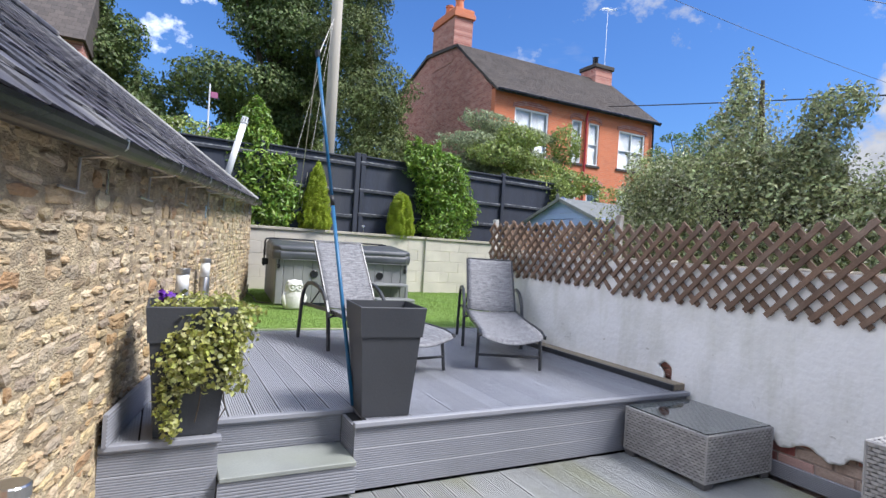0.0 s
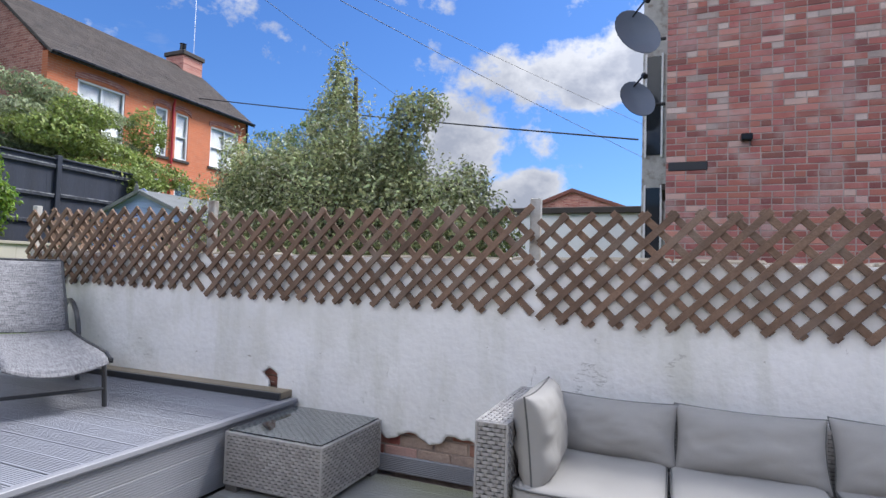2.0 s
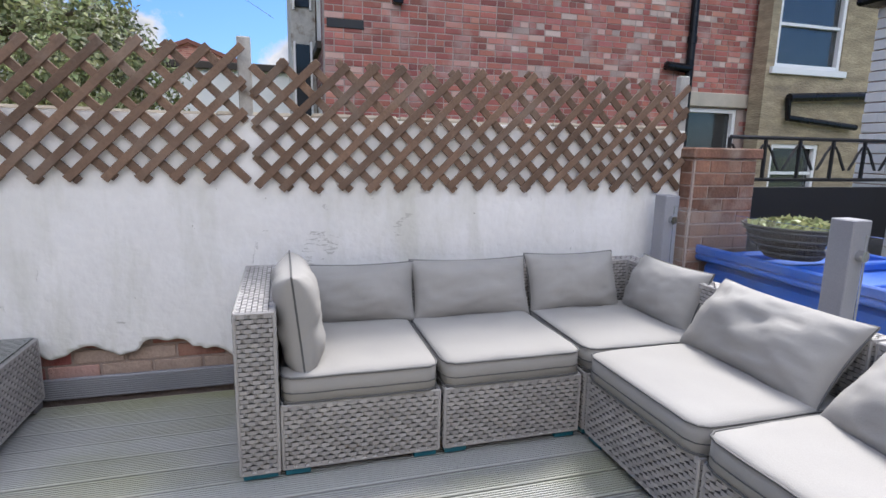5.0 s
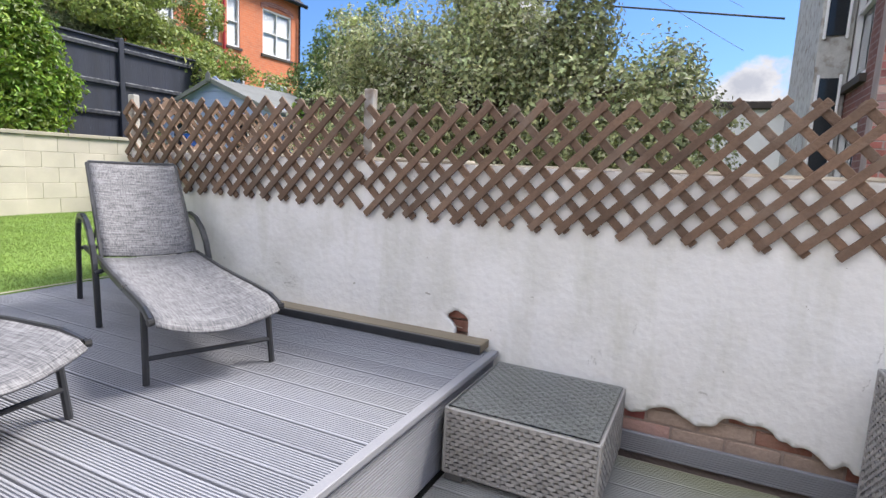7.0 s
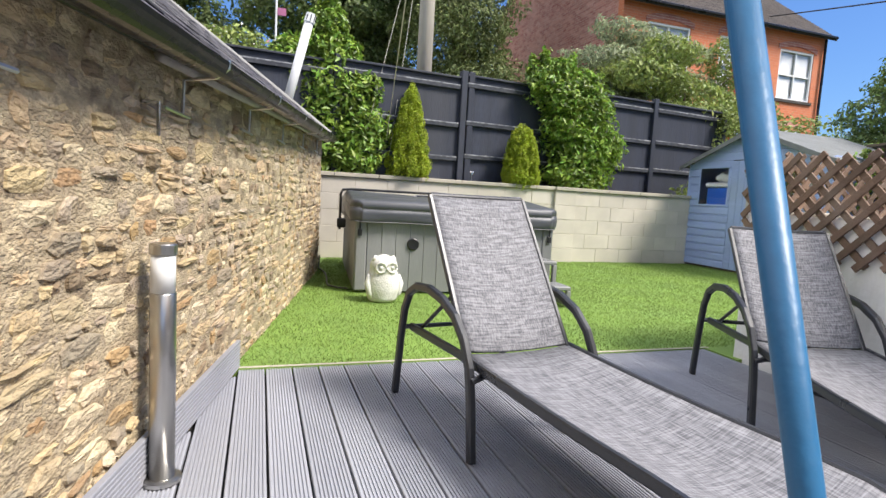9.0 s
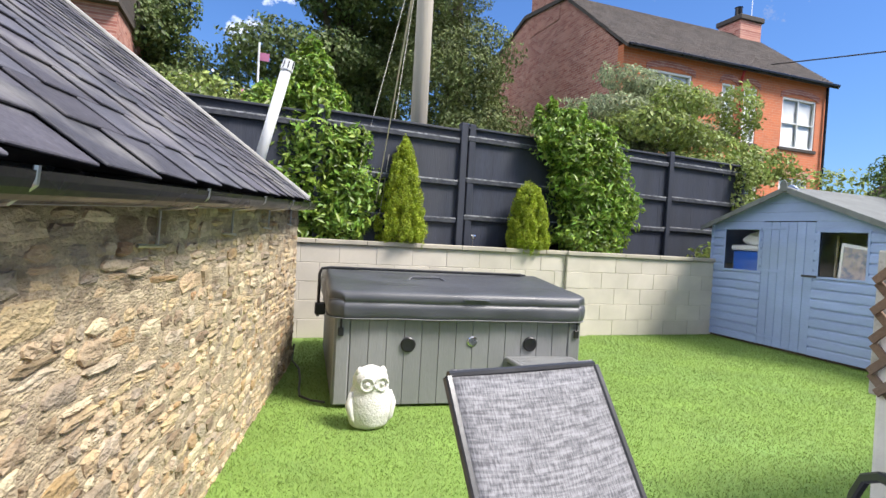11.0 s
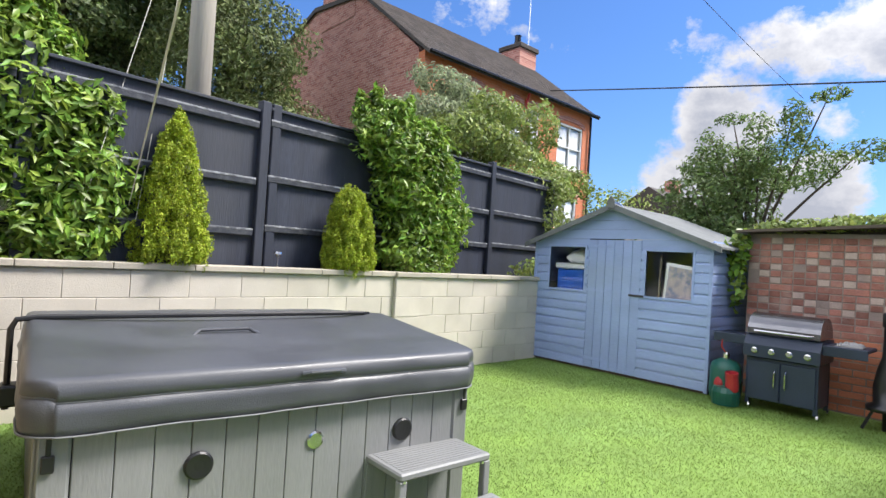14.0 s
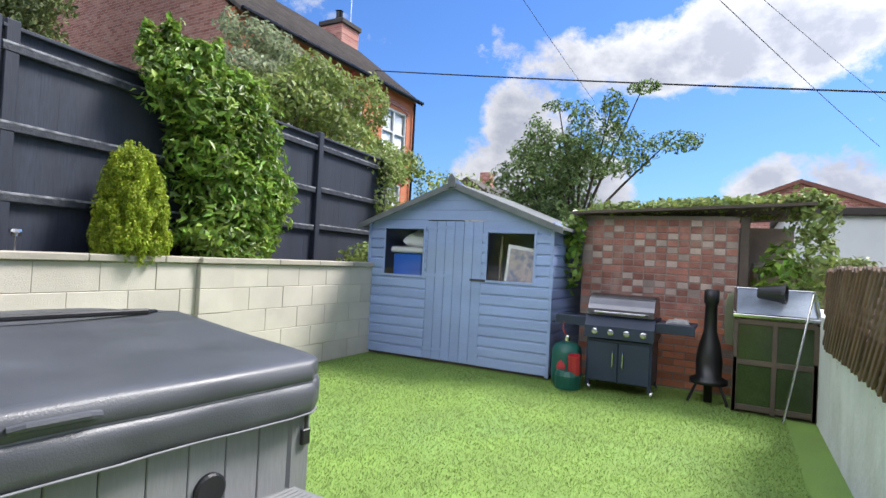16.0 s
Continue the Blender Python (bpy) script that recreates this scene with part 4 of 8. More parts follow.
def trellis(parent, m, length, height, pitch, w=0.034, seed=1):
    """Crossed laths in the frame m: x along, z up, both layers cut at the top and foot."""
    r = random.Random(seed)
    lean = height * 1.02
    for layer, sgn in ((0, 1), (1, -1)):
        k = -int(lean / pitch) - 1
        while k * pitch < length + lean:
            a = k * pitch + (0 if sgn > 0 else lean) + r.uniform(-0.006, 0.006)
            z0, z1 = r.uniform(-0.012, 0.004), height + r.uniform(-0.012, 0.015)
            p0, p1 = [a, z0], [a + sgn * lean, z1]
            for p, q in ((p0, p1), (p1, p0)):
                for lim in (0.0, length):
                    if (p[0] < lim) != (q[0] < lim) and ((lim == 0 and p[0] < 0) or (lim == length and p[0] > length)):
                        t = (lim - p[0]) / (q[0] - p[0])
                        p[1] += (q[1] - p[1]) * t
                        p[0] = lim
            k += 1
            if min(p0[0], p1[0]) < -0.001 or max(p0[0], p1[0]) > length + 0.001 or abs(p0[1] - p1[1]) < 0.05:
                continue
            d = Vector((p1[0] - p0[0], p1[1] - p0[1]))
            h = d.length / 2 + 0.012
            c = ((p0[0] + p1[0]) / 2, (p0[1] + p1[1]) / 2)
            ang = math.degrees(math.atan2(d.y, d.x))
            g = Geo().box((-h, -0.007, -w / 2), (h, 0.007, w / 2), 0.002)
            ob = new("trellis_lath", g.mesh("trellis_lath", M["trellis"]))
            ob.parent = parent
            ob.matrix_basis = parent.matrix_basis.inverted() @ m @ pose(c[0], layer * 0.015 + r.uniform(0, 0.003), c[1], r.uniform(-1.5, 1.5), -ang + r.uniform(-0.7, 0.7), 0)


post_small = Geo().box((-0.025, -0.03, -0.03), (0.025, 0.03, 0.64), 0.005).mesh("trellis_post", M["postpaint"])
for k, (ya, yb, ta) in enumerate(((-1.22, 1.15, 0.99), (1.2, 3.58, 1.035), (3.62, 5.64, 1.075))):
    tr = thing("garden_trellis", "weathered brown expanding diamond trellis fixed along the white wall", "trellis", (WALLX, ya, ta), group="trellis panels on the white wall")
    m = Matrix(((0, -1, 0, WALLX - 0.035), (1, 0, 0, ya), (0, 0, 1, ta), (0, 0, 0, 1)))
    trellis(tr, m, yb - ya, 0.575, 0.139, w=0.037, seed=k + 2)
    piece("trellis_post", post_small, tr, tr.matrix_basis.inverted() @ pose(WALLX + 0.015, ya - 0.01, ta))
    if k == 2:
        piece("trellis_post", post_small, tr, tr.matrix_basis.inverted() @ pose(WALLX + 0.015, yb, ta))
tr = thing("garden_trellis", "weathered brown diamond trellis along the lawn's white wall", "trellis", (5, 5.62, 1.12), group="trellis panels on the white wall")
trellis(tr, Matrix(((1, 0, 0, 3.7), (0, 1, 0, 5.615), (0, 0, 1, 1.12), (0, 0, 0, 1))), 3.2, 0.58, 0.115, seed=9)

# ---- things on the decks ----
def sling_surface(pts, half, sag, n=10):
    """A stretched cloth along (y, z) points, sagging in the middle, with a thin edge."""
    g = Geo()
    k = len(pts)
    for top in (0.004, -0.004):
        for i, (y, z) in enumerate(pts):
            for j in range(n + 1):
                u = 2 * j / n - 1
                g.v.append((half * u, y, z + top - sag[i] * (1 - u * u)))
    w = n + 1
    for i in range(k - 1):
        for j in range(n):
            a = i * w + j
            g.f.append((a, a + 1, a + w + 1, a + w))
            b = k * w + a
            g.f.append((b + w, b + w + 1, b + 1, b))
    for i in range(k - 1):
        for j in (0, n):
            a = i * w + j
            g.f.append((a, a + w, a + w + k * w, a + k * w))
    for i in (0, k - 1):
        for j in range(n):
            a = i * w + j
            g.f.append((a, a + 1, a + 1 + k * w, a + k * w))
    return g


def bar(pts, w, h):
    """A flat-sided bar along points in the y-z plane at x 0."""
    g = Geo()
    pts = [Vector(p) for p in pts]
    for i, p in enumerate(pts):
        d = (pts[min(i + 1, len(pts) - 1)] - pts[max(i - 1, 0)]).normalized()
        s = Vector((1, 0, 0))
        up = d.cross(s).normalized()
        for a, b in ((-1, -0.6), (-0.6, -1), (0.6, -1), (1, -0.6), (1, 0.6), (0.6, 1), (-0.6, 1), (-1, 0.6)):
            g.v.append(tuple(p + s * (a * w / 2) + up * (b * h / 2)))
    for i in range(len(pts) - 1):
        for k in range(8):
            a, b = i * 8 + k, i * 8 + (k + 1) % 8
            g.f.append((a, b, b + 8, a + 8))
    g.f += [tuple(range(8))[::-1], tuple(range(len(g.v) - 8, len(g.v)))]
    return g


def sun_lounger(at, rz, head_y, head_z, label):
    t = thing("sun_lounger", label, "sun lounger", at, rz, group="sun loungers on the deck")
    hinge = (1.12, 0.345)
    seat = [(-0.13, 0.275), (-0.09, 0.30), (0.0, 0.315), (0.2, 0.32), (0.45, 0.32), (0.7, 0.325), (0.95, 0.335), hinge]
    back = [(hinge[0] + (head_y - hinge[0]) * s, hinge[1] + (head_z - hinge[1]) * s) for s in (0.0, 0.2, 0.45, 0.7, 0.9, 1.0)]
    sling_surface(seat, 0.245, [0.055, 0.06, 0.065, 0.06, 0.05, 0.04, 0.025, 0.012]).part("seat_sling", M["sling"], t, "grey mottled woven sling seat", smooth=True, world=False)
    sling_surface([(y + 0.004, z + 0.01) for y, z in back], 0.235, [0.012, 0.02, 0.025, 0.022, 0.012, 0.004]).part("back_sling", M["sling"], t, "grey mottled woven sling back", smooth=True, world=False)
    for s in (-1, 1):
        bar([(0, y, z - 0.005) for y, z in [(-0.10, 0.292)] + seat[2:] + [(1.62, 0.34)]], 0.022, 0.034).add([], []).part("side_rail", M["darkmetal"], t, world=False).location.x = s * 0.258
        bar([(0, y, z - 0.004) for y, z in back], 0.02, 0.024).part("back_rail", M["darkmetal"], t, world=False).location.x = s * 0.243
        arm = [(0, 1.70, 0.0), (0, 1.66, 0.28), (0, 1.63, 0.42), (0, 1.58, 0.505), (0, 1.50, 0.545), (0, 1.38, 0.555), (0, 1.25, 0.535), (0, 1.14, 0.49), (0, 1.06, 0.42), (0, 1.01, 0.33), (0, 0.985, 0.22), (0, 0.955, 0.0)]
        bar(arm, 0.03, 0.036).part("armrest", M["darkmetal"], t, smooth=False, world=False).location.x = s * 0.292
        Geo().tube([(s * 0.255, 0.985, 0.30), (s * 0.295, 0.98, 0.29)], 0.012).part("bracket", M["darkmetal"], t, world=False)
        Geo().tube([(s * 0.255, 1.62, 0.335), (s * 0.295, 1.655, 0.33)], 0.012).part("bracket", M["darkmetal"], t, world=False)
        Geo().tube([(s * 0.255, 0.04, 0.30), (s * 0.262, -0.005, 0.0)], 0.014).part("leg", M["darkmetal"], t, world=False)
        Geo().tube([(s * 0.235, hinge[0] + (head_y - hinge[0]) * 0.35, hinge[1] + (head_z - hinge[1]) * 0.35), (s * 0.235, 1.56, 0.34)], 0.009).part("back_strut", M["darkmetal"], t, world=False)
    Geo().tube([(-0.26, 0.01, 0.105), (0.26, 0.01, 0.105)], 0.011).part("cross_bar", M["darkmetal"], t, world=False)
    Geo().tube([(-0.29, 1.64, 0.33), (0.29, 1.64, 0.33)], 0.011).part("cross_bar", M["darkmetal"], t, world=False)
    Geo().tube([(-0.26, 0.99, 0.30), (0.26, 0.99, 0.30)], 0.011).part("cross_bar", M["darkmetal"], t, world=False)
    Geo().tube([(-0.24, head_y + 0.003, head_z), (0.24, head_y + 0.003, head_z)], 0.011).part("head_bar", M["darkmetal"], t, world=False)
    for s in (-1, 1):
        Geo().tube([(s * 0.25, -0.105, 0.288), (s * 0.272, -0.11, 0.286)], 0.015).part("end_cap", M["black"], t, world=False)
    return t


sun_lounger((1.735, 3.745, DECK + 0.003), 8.0, 1.53, 0.945, "grey mesh sun lounger with raised back and dark metal frame")
sun_lounger((2.555, 3.71, DECK + 0.003), -24.1, 1.52, 0.86, "grey mesh sun lounger beside the white wall, back raised")


def tall_planter(cx, cy, label, rz=0.0, w=0.192):
    t = thing("planter", label, "planter", (cx, cy, DECK + 0.004), rz, group="tall square planters")
    b, m_ = 0.135, w - 0.02
    h0, h1 = 0.455, 0.61

    def ring(a, z):
        return [(-a, -a, z), (a, -a, z), (a, a, z), (-a, a, z)]
    g = Geo()
    g.v = ring(b, 0) + ring(m_, h0) + ring(m_ - 0.012, h0) + ring(b - 0.012, 0.02)
    for k in range(3):
        for i in range(4):
            j = (i + 1) % 4
            g.f.append((4 * k + i, 4 * k + j, 4 * k + 4 + j, 4 * k + 4 + i))
    g.f.append((0, 1, 2, 3))
    g.part("body", M["planter"], t, world=False)
    g = Geo()
    g.v = ring(w - 0.012, h0 - 0.01) + ring(w, h1 - 0.004) + ring(w - 0.003, h1) + ring(w - 0.010, h1) + ring(w - 0.024, h0 + 0.0)
    for k in range(4):
        for i in range(4):
            j = (i + 1) % 4
            g.f.append((4 * k + i, 4 * k + j, 4 * k + 4 + j, 4 * k + 4 + i))
    for i in range(4):
        j = (i + 1) % 4
        g.f.append((16 + i, 16 + j, j, i))
    g.part("rim", M["planter"], t, "overhanging square rim", world=False)
    Geo().box((-0.15, -0.15, 0.40), (0.15, 0.15, 0.468)).part("soil", M["soil"], t, "dark potting soil", world=False)
    return t


PLANTER_A = tall_planter(0.135, 2.93, "tall tapered anthracite planter overgrown with trailing ivy")
PLANTER_B = tall_planter(1.155, 2.955, "tall tapered anthracite planter with a few pansies", -5.0, 0.188)


def bollard_lamp(x, y, z, h=0.755):
    t = thing("bollard_lamp", "brushed steel bollard garden light with frosted top", "garden light", (x, y, z), group="bollard lights along the stone wall")
    Geo().lathe([(0.058, 0), (0.058, 0.012), (0.045, 0.016)]).part("base_plate", M["steel"], t, world=False, smooth=False)
    Geo().lathe([(0.038, 0.012), (0.038, h - 0.155), (0.034, h - 0.15)]).part("tube", M["steel"], t, world=False, smooth=True)
    Geo().lathe([(0.0355, h - 0.15), (0.0355, h - 0.03)]).part("lens", M["frost"], t, "frosted lens", world=False, smooth=True)
    Geo().lathe([(0.040, h - 0.032), (0.040, h - 0.004), (0.036, h)]).part("cap", M["steel"], t, world=False)
    return t


bollard_lamp(0.30, 4.75, DECK + 0.003)
bollard_lamp(0.105, 3.55, DECK + 0.003, 0.74)
bollard_lamp(-0.29, 1.60, 0.003, 0.70)

# the clothes prop and its lines
prop = thing("clothes_prop", "long blue clothes prop leaning under the washing line", "clothes prop", (1.01, 3.12, DECK))
pb, pt = Vector((1.024, 3.039, DECK + 0.01)), Vector((0.788, 3.429, 2.47))
Geo().tube([pb, pb.lerp(pt, 0.56)], 0.0115, 12).part("lower_tube", M["bluepole"], prop, "blue plastic sleeve", smooth=True)
Geo().tube([pb.lerp(pt, 0.555), pb.lerp(pt, 0.585)], 0.0125, 12).part("joint", M["black"], prop, smooth=True)
Geo().tube([pb.lerp(pt, 0.57), pt], 0.010, 12).part("upper_tube", M["bluepole"], prop, smooth=True)
Geo().tube([pt, pt + Vector((-0.005, 0, 0.04))], 0.016, 10).part("hook", M["black"], prop)


# ---- rattan furniture ----
def weave(g, origin, ux, uz, w, h, out, cell=0.040, row=0.0165):
    """Flat woven strands on a panel: ux along, uz up, out away from it."""
    origin, ux, uz, out = Vector(origin), Vector(ux), Vector(uz), Vector(out)
    nr, nc = max(1, int(h / row)), max(1, int(w / cell))
    cw, rh = w / nc, h / nr
    for j in range(nr):
        for i in range(-1, nc + 1):
            x0 = (i + 0.5 * (j % 2)) * cw
            x1 = x0 + cw
            x0, x1 = max(x0, 0), min(x1, w)
            if x1 - x0 < 0.006:
                continue
            z0, z1 = j * rh + 0.0016, (j + 1) * rh - 0.0016
            lift = 0.0065 + R.uniform(-0.001, 0.0015)
            pts = []
            for x, o in ((x0, -0.002), (x0 + (x1 - x0) * 0.25, lift), (x0 + (x1 - x0) * 0.75, lift), (x1, -0.002)):
                pts += [origin + ux * x + uz * z0 + out * o, origin + ux * x + uz * z1 + out * o]
            g.add(pts, [(0, 2, 3, 1), (2, 4, 5, 3), (4, 6, 7, 5)])


def rattan_box(parent, lo, hi, faces="fblrt", name="woven_panel"):
    """A woven box: a core and a woven skin on the faces named, with thicker edge strands."""
    (x0, y0, z0), (x1, y1, z1) = lo, hi
    Geo().box((x0 + 0.004, y0 + 0.004, z0 + 0.002), (x1 - 0.004, y1 - 0.004, z1 - 0.003)).part("core", M["rattan_core"], parent, world=False)
    spec = {"f": ((x0, y0, z0), (1, 0, 0), (0, 0, 1), x1 - x0, z1 - z0, (0, -1, 0)), "b": ((x0, y1, z0), (1, 0, 0), (0, 0, 1), x1 - x0, z1 - z0, (0, 1, 0)),
            "l": ((x0, y0, z0), (0, 1, 0), (0, 0, 1), y1 - y0, z1 - z0, (-1, 0, 0)), "r": ((x1, y0, z0), (0, 1, 0), (0, 0, 1), y1 - y0, z1 - z0, (1, 0, 0)),
            "t": ((x0, y0, z1), (0, 1, 0), (1, 0, 0), y1 - y0, x1 - x0, (0, 0, 1))}
    for k in faces:
        g = Geo()
        weave(g, *spec[k])
        g.part(name, M["rattan"], parent, world=False, fix=False)["kind"] = "stuff"
    g = Geo()
    for x in (x0, x1):
        for y in (y0, y1):
            g.tube([(x, y, z0), (x, y, z1)], 0.0065, 6)
    for z in (z0, z1):
        for y in (y0, y1):
            g.tube([(x0, y, z), (x1, y, z)], 0.0065, 6)
        for x in (x0, x1):
            g.tube([(x, y0, z), (x, y1, z)], 0.0065, 6)
    g.part("edge_binding", M["rattan"], parent, world=False)


def cushion_geo(w, d, h, seed, p=6.0, q=0.42, puff=0.0, wrinkle=0.006, n=16):
    g = Geo()
    m_ = n + 1
    for side in (1, -1):
        for i in range(m_):
            for j in range(m_):
                u, v = 2 * i / n - 1, 2 * j / n - 1
                u, v = math.copysign(1 - (1 - abs(u)) ** 1.5, u), math.copysign(1 - (1 - abs(v)) ** 1.5, v)
                f = max(0.0, (1 - abs(u) ** p) * (1 - abs(v) ** p)) ** q
                crown = puff * (1 - u * u) * (1 - v * v)
                wr = wrinkle * noise.noise((u * 2.6 + seed, v * 2.1, seed * 3.7)) + 0.45 * wrinkle * (1 - 2.4 * abs(noise.noise((u * 3.4 + seed + 1.3 * v, v * 2.6 - u, 1.0)))) + 0.22 * wrinkle * noise.noise((u * 9 + seed, v * 8, 5.0))
                rr_ = min(1.0, math.hypot(u, v))
                wr += 0.007 * math.sin(11 * math.atan2(v, u) + seed) * max(0.0, rr_ - 0.45) * (0.4 + 0.6 * abs(u * v))
                bow_x, bow_y = 1 - 0.055 * (1 - v * v) * abs(u) ** 3, 1 - 0.085 * (1 - u * u) * abs(v) ** 3
                g.v.append((w / 2 * u * bow_x, d / 2 * v * bow_y, side * (h / 2 * f + crown) + wr * f))
    for s in (0, 1):
        for i in range(n):
            for j in range(n):
                a = s * m_ * m_ + i * m_ + j
                g.f.append((a, a + m_, a + m_ + 1, a + 1) if s == 0 else (a, a + 1, a + m_ + 1, a + m_))
    return g


def cushion(name, label, m, w, d, h, seed, box=False, group="", **kw):
    t = thing(name, label, "cushion", group=group)
    t.matrix_basis = m
    if box:
        g = Geo()
        n = 14
        # a boxed seat cushion: crowned top, straight sides, round corners
        rad = 0.055

        def half(v):
            e = min(rad, d / 2 * (1 - abs(v)))
            return w / 2 - rad + math.sqrt(max(0.0, rad * rad - (rad - e) ** 2))
        cs = [math.copysign(1 - (1 - abs(2 * i / n - 1)) ** 1.6, 2 * i / n - 1) for i in range(n + 1)]
        for u in cs:
            for v in cs:
                f = max(0, (1 - u ** 8) * (1 - v ** 8)) ** 0.5
                g.v.append((half(v) * u, d / 2 * v, h / 2 - 0.012 + 0.020 * f + 0.010 * f * noise.noise((u * 2 + seed, v * 2, 3.0)) + 0.005 * f * noise.noise((u * 6 + seed, v * 6, 3.0))))
        k = (n + 1) ** 2
        for u in cs:
            for v in cs:
                g.v.append((half(v) * u, d / 2 * v, -h / 2))
        for s in (0, 1):
            for i in range(n):
                for j in range(n):
                    a = s * k + i * (n + 1) + j
                    g.f.append((a, a + n + 1, a + n + 2, a + 1) if s == 0 else (a, a + 1, a + n + 2, a + n + 1))
        edge = [i * (n + 1) for i in range(n + 1)] + [n * (n + 1) + j for j in range(1, n + 1)] + [i * (n + 1) + n for i in range(n - 1, -1, -1)] + [j for j in range(n - 1, 0, -1)]
        for a, b in zip(edge, edge[1:] + edge[:1]):
            g.f.append((a, b, b + k, a + k))
        loop_ = [(g.v[e][0], g.v[e][1]) for e in edge + edge[:1]]
        g.part("cover", M["cushion"], t, world=False, smooth=True)
        for z, thick in ((h / 2 - 0.011, 0.0042), (-0.012, 0.0022), (-h / 2 + 0.01, 0.0042)):
            Geo().tube([(x * 1.004, y * 1.004, z + 0.002 * noise.noise((x * 9, y * 9, z + seed))) for x, y in loop_], thick, 5).part("piping", M["piping"], t, "darker seam piping", world=False)
    else:
        cushion_geo(w, d, h, seed, **kw).part("cover", M["cushion"], t, world=False, smooth=True)
        pts = []
        for i in range(41):
            q = i / 40 * 4
            k, f = int(q) % 4, q - int(q)
            c = [(-1, -1), (1, -1), (1, 1), (-1, 1), (-1, -1)]
            u, v = c[k][0] + (c[k + 1][0] - c[k][0]) * f, c[k][1] + (c[k + 1][1] - c[k][1]) * f
            pts.append((w / 2 * u * (1 - 0.055 * (1 - v * v) * abs(u) ** 3), d / 2 * v * (1 - 0.085 * (1 - u * u) * abs(v) ** 3), 0))
        Geo().tube(pts, 0.004, 5).part("piping", M["piping"], t, "darker seam piping", world=False)
    return t


def sofa_unit(at, rz, w, d, arm=0.0, back=True, label="", feet=True, side_back=False):
    """A module that faces its own -y; arm: width of an arm on its +x side."""
    t = thing("sofa_module", label, "sofa", at, rz, group="rattan corner sofa modules")
    rattan_box(t, (-w / 2, -d / 2, 0.035), (w / 2, d / 2, 0.275), "flr")
    if back:
        rattan_box(t, (-w / 2, d / 2 - 0.09, 0.277), (w / 2, d / 2, 0.60), "fbt" + ("lr" if not arm else "l"), "back_panel")
    if side_back:
        rattan_box(t, (w / 2 - 0.09, -d / 2, 0.277), (w / 2, d / 2 - 0.095, 0.60), "lrt", "back_panel")
    if arm:
        rattan_box(t, (w / 2 + 0.002, -d / 2 - 0.003, 0.035), (w / 2 + arm, d / 2, 0.625), "flrt", "arm_panel")
    for sx in (-1, 1):
        for sy in (-1, 1):
            Geo().box((sx * (w / 2 - 0.05) - 0.045, sy * (d / 2 - 0.045) - 0.035, 0.0), (sx * (w / 2 - 0.05) + 0.045, sy * (d / 2 - 0.045) + 0.035, 0.033), 0.004).part("foot", M["teal"], t, "teal plastic foot", world=False)
    return t


FZ = 0.003
# wall run: faces -x (turn -90 puts its own -y on -x)
sofa_unit((3.04, 0.775, FZ), -90, 0.580, 0.76, arm=0.0, label="grey woven rattan sofa module against the white wall")
sofa_unit((3.04, 0.17, FZ), -90, 0.580, 0.76, label="grey woven rattan sofa module against the white wall")
sofa_unit((3.04, -0.51, FZ), -90, 0.72, 0.76, label="grey woven rattan corner sofa module", side_back=True)
sofa_unit((2.32, -0.51, FZ), 180, 0.625, 0.72, label="grey woven rattan sofa module in front of the glass screen")
sofa_unit((1.67, -0.51, FZ), 180, 0.625, 0.72, label="grey woven rattan sofa module in front of the glass screen")
arm = thing("sofa_module", "grey woven rattan end arm of the corner sofa", "sofa", (3.04, 1.145, FZ), -90, group="rattan corner sofa modules")
rattan_box(arm, (-0.065, -0.385, 0.035), (0.065, 0.38, 0.625), "fblrt", "arm_panel")
for sy in (-0.33, 0.33):
    Geo().box((-0.06, sy - 0.04, 0), (0.06, sy + 0.04, 0.033), 0.004).part("foot", M["teal"], arm, "teal plastic foot", world=False)
for k, (x, y, w, d) in enumerate(((2.965, 0.775, 0.62, 0.58), (2.965, 0.17, 0.62, 0.59), (2.98, -0.50, 0.64, 0.68), (2.32, -0.44, 0.63, 0.62), (1.67, -0.44, 0.63, 0.62))):
    cushion("seat_cushion", "pale grey boxed seat cushion on the rattan sofa", pose(x, y, 0.335, 0, 0, R.uniform(-1, 1)), w, d, 0.114, k + 1, box=True, group="seat cushions")
for k, (x, y, rz, w, lean, h) in enumerate(((3.30, 0.72, -90, 0.57, 70, 0.30), (3.285, 0.15, -90, 0.61, 68, 0.31), (3.29, -0.42, -90, 0.52, 69, 0.32), (3.0, -0.77, 180, 0.50, 68, 0.315), (2.34, -0.70, 176, 0.68, 54, 0.36), (1.66, -0.62, 168, 0.62, 46, 0.36))):
    cushion("back_cushion", "plump pale grey back cushion leaning on the rattan sofa", pose(x, y, 0.375 + 0.5 * h * math.sin(radians(lean)) - 0.015, 0, 0, rz) @ pose(0, 0, 0, lean, 0, R.uniform(-3, 3)), w, h, 0.185, 11 + k, group="back cushions", p=2.6, q=0.5, puff=0.015, wrinkle=0.014 if k < 4 else 0.024, n=30)
cushion("back_cushion", "plump pale grey cushion standing against the sofa arm", pose(2.93, 1.00, 0.555, 0, 0, 0) @ pose(0, 0, 0, 84, 0, 0), 0.50, 0.375, 0.17, 31, group="back cushions", p=4.5, q=0.45, wrinkle=0.013, n=26)

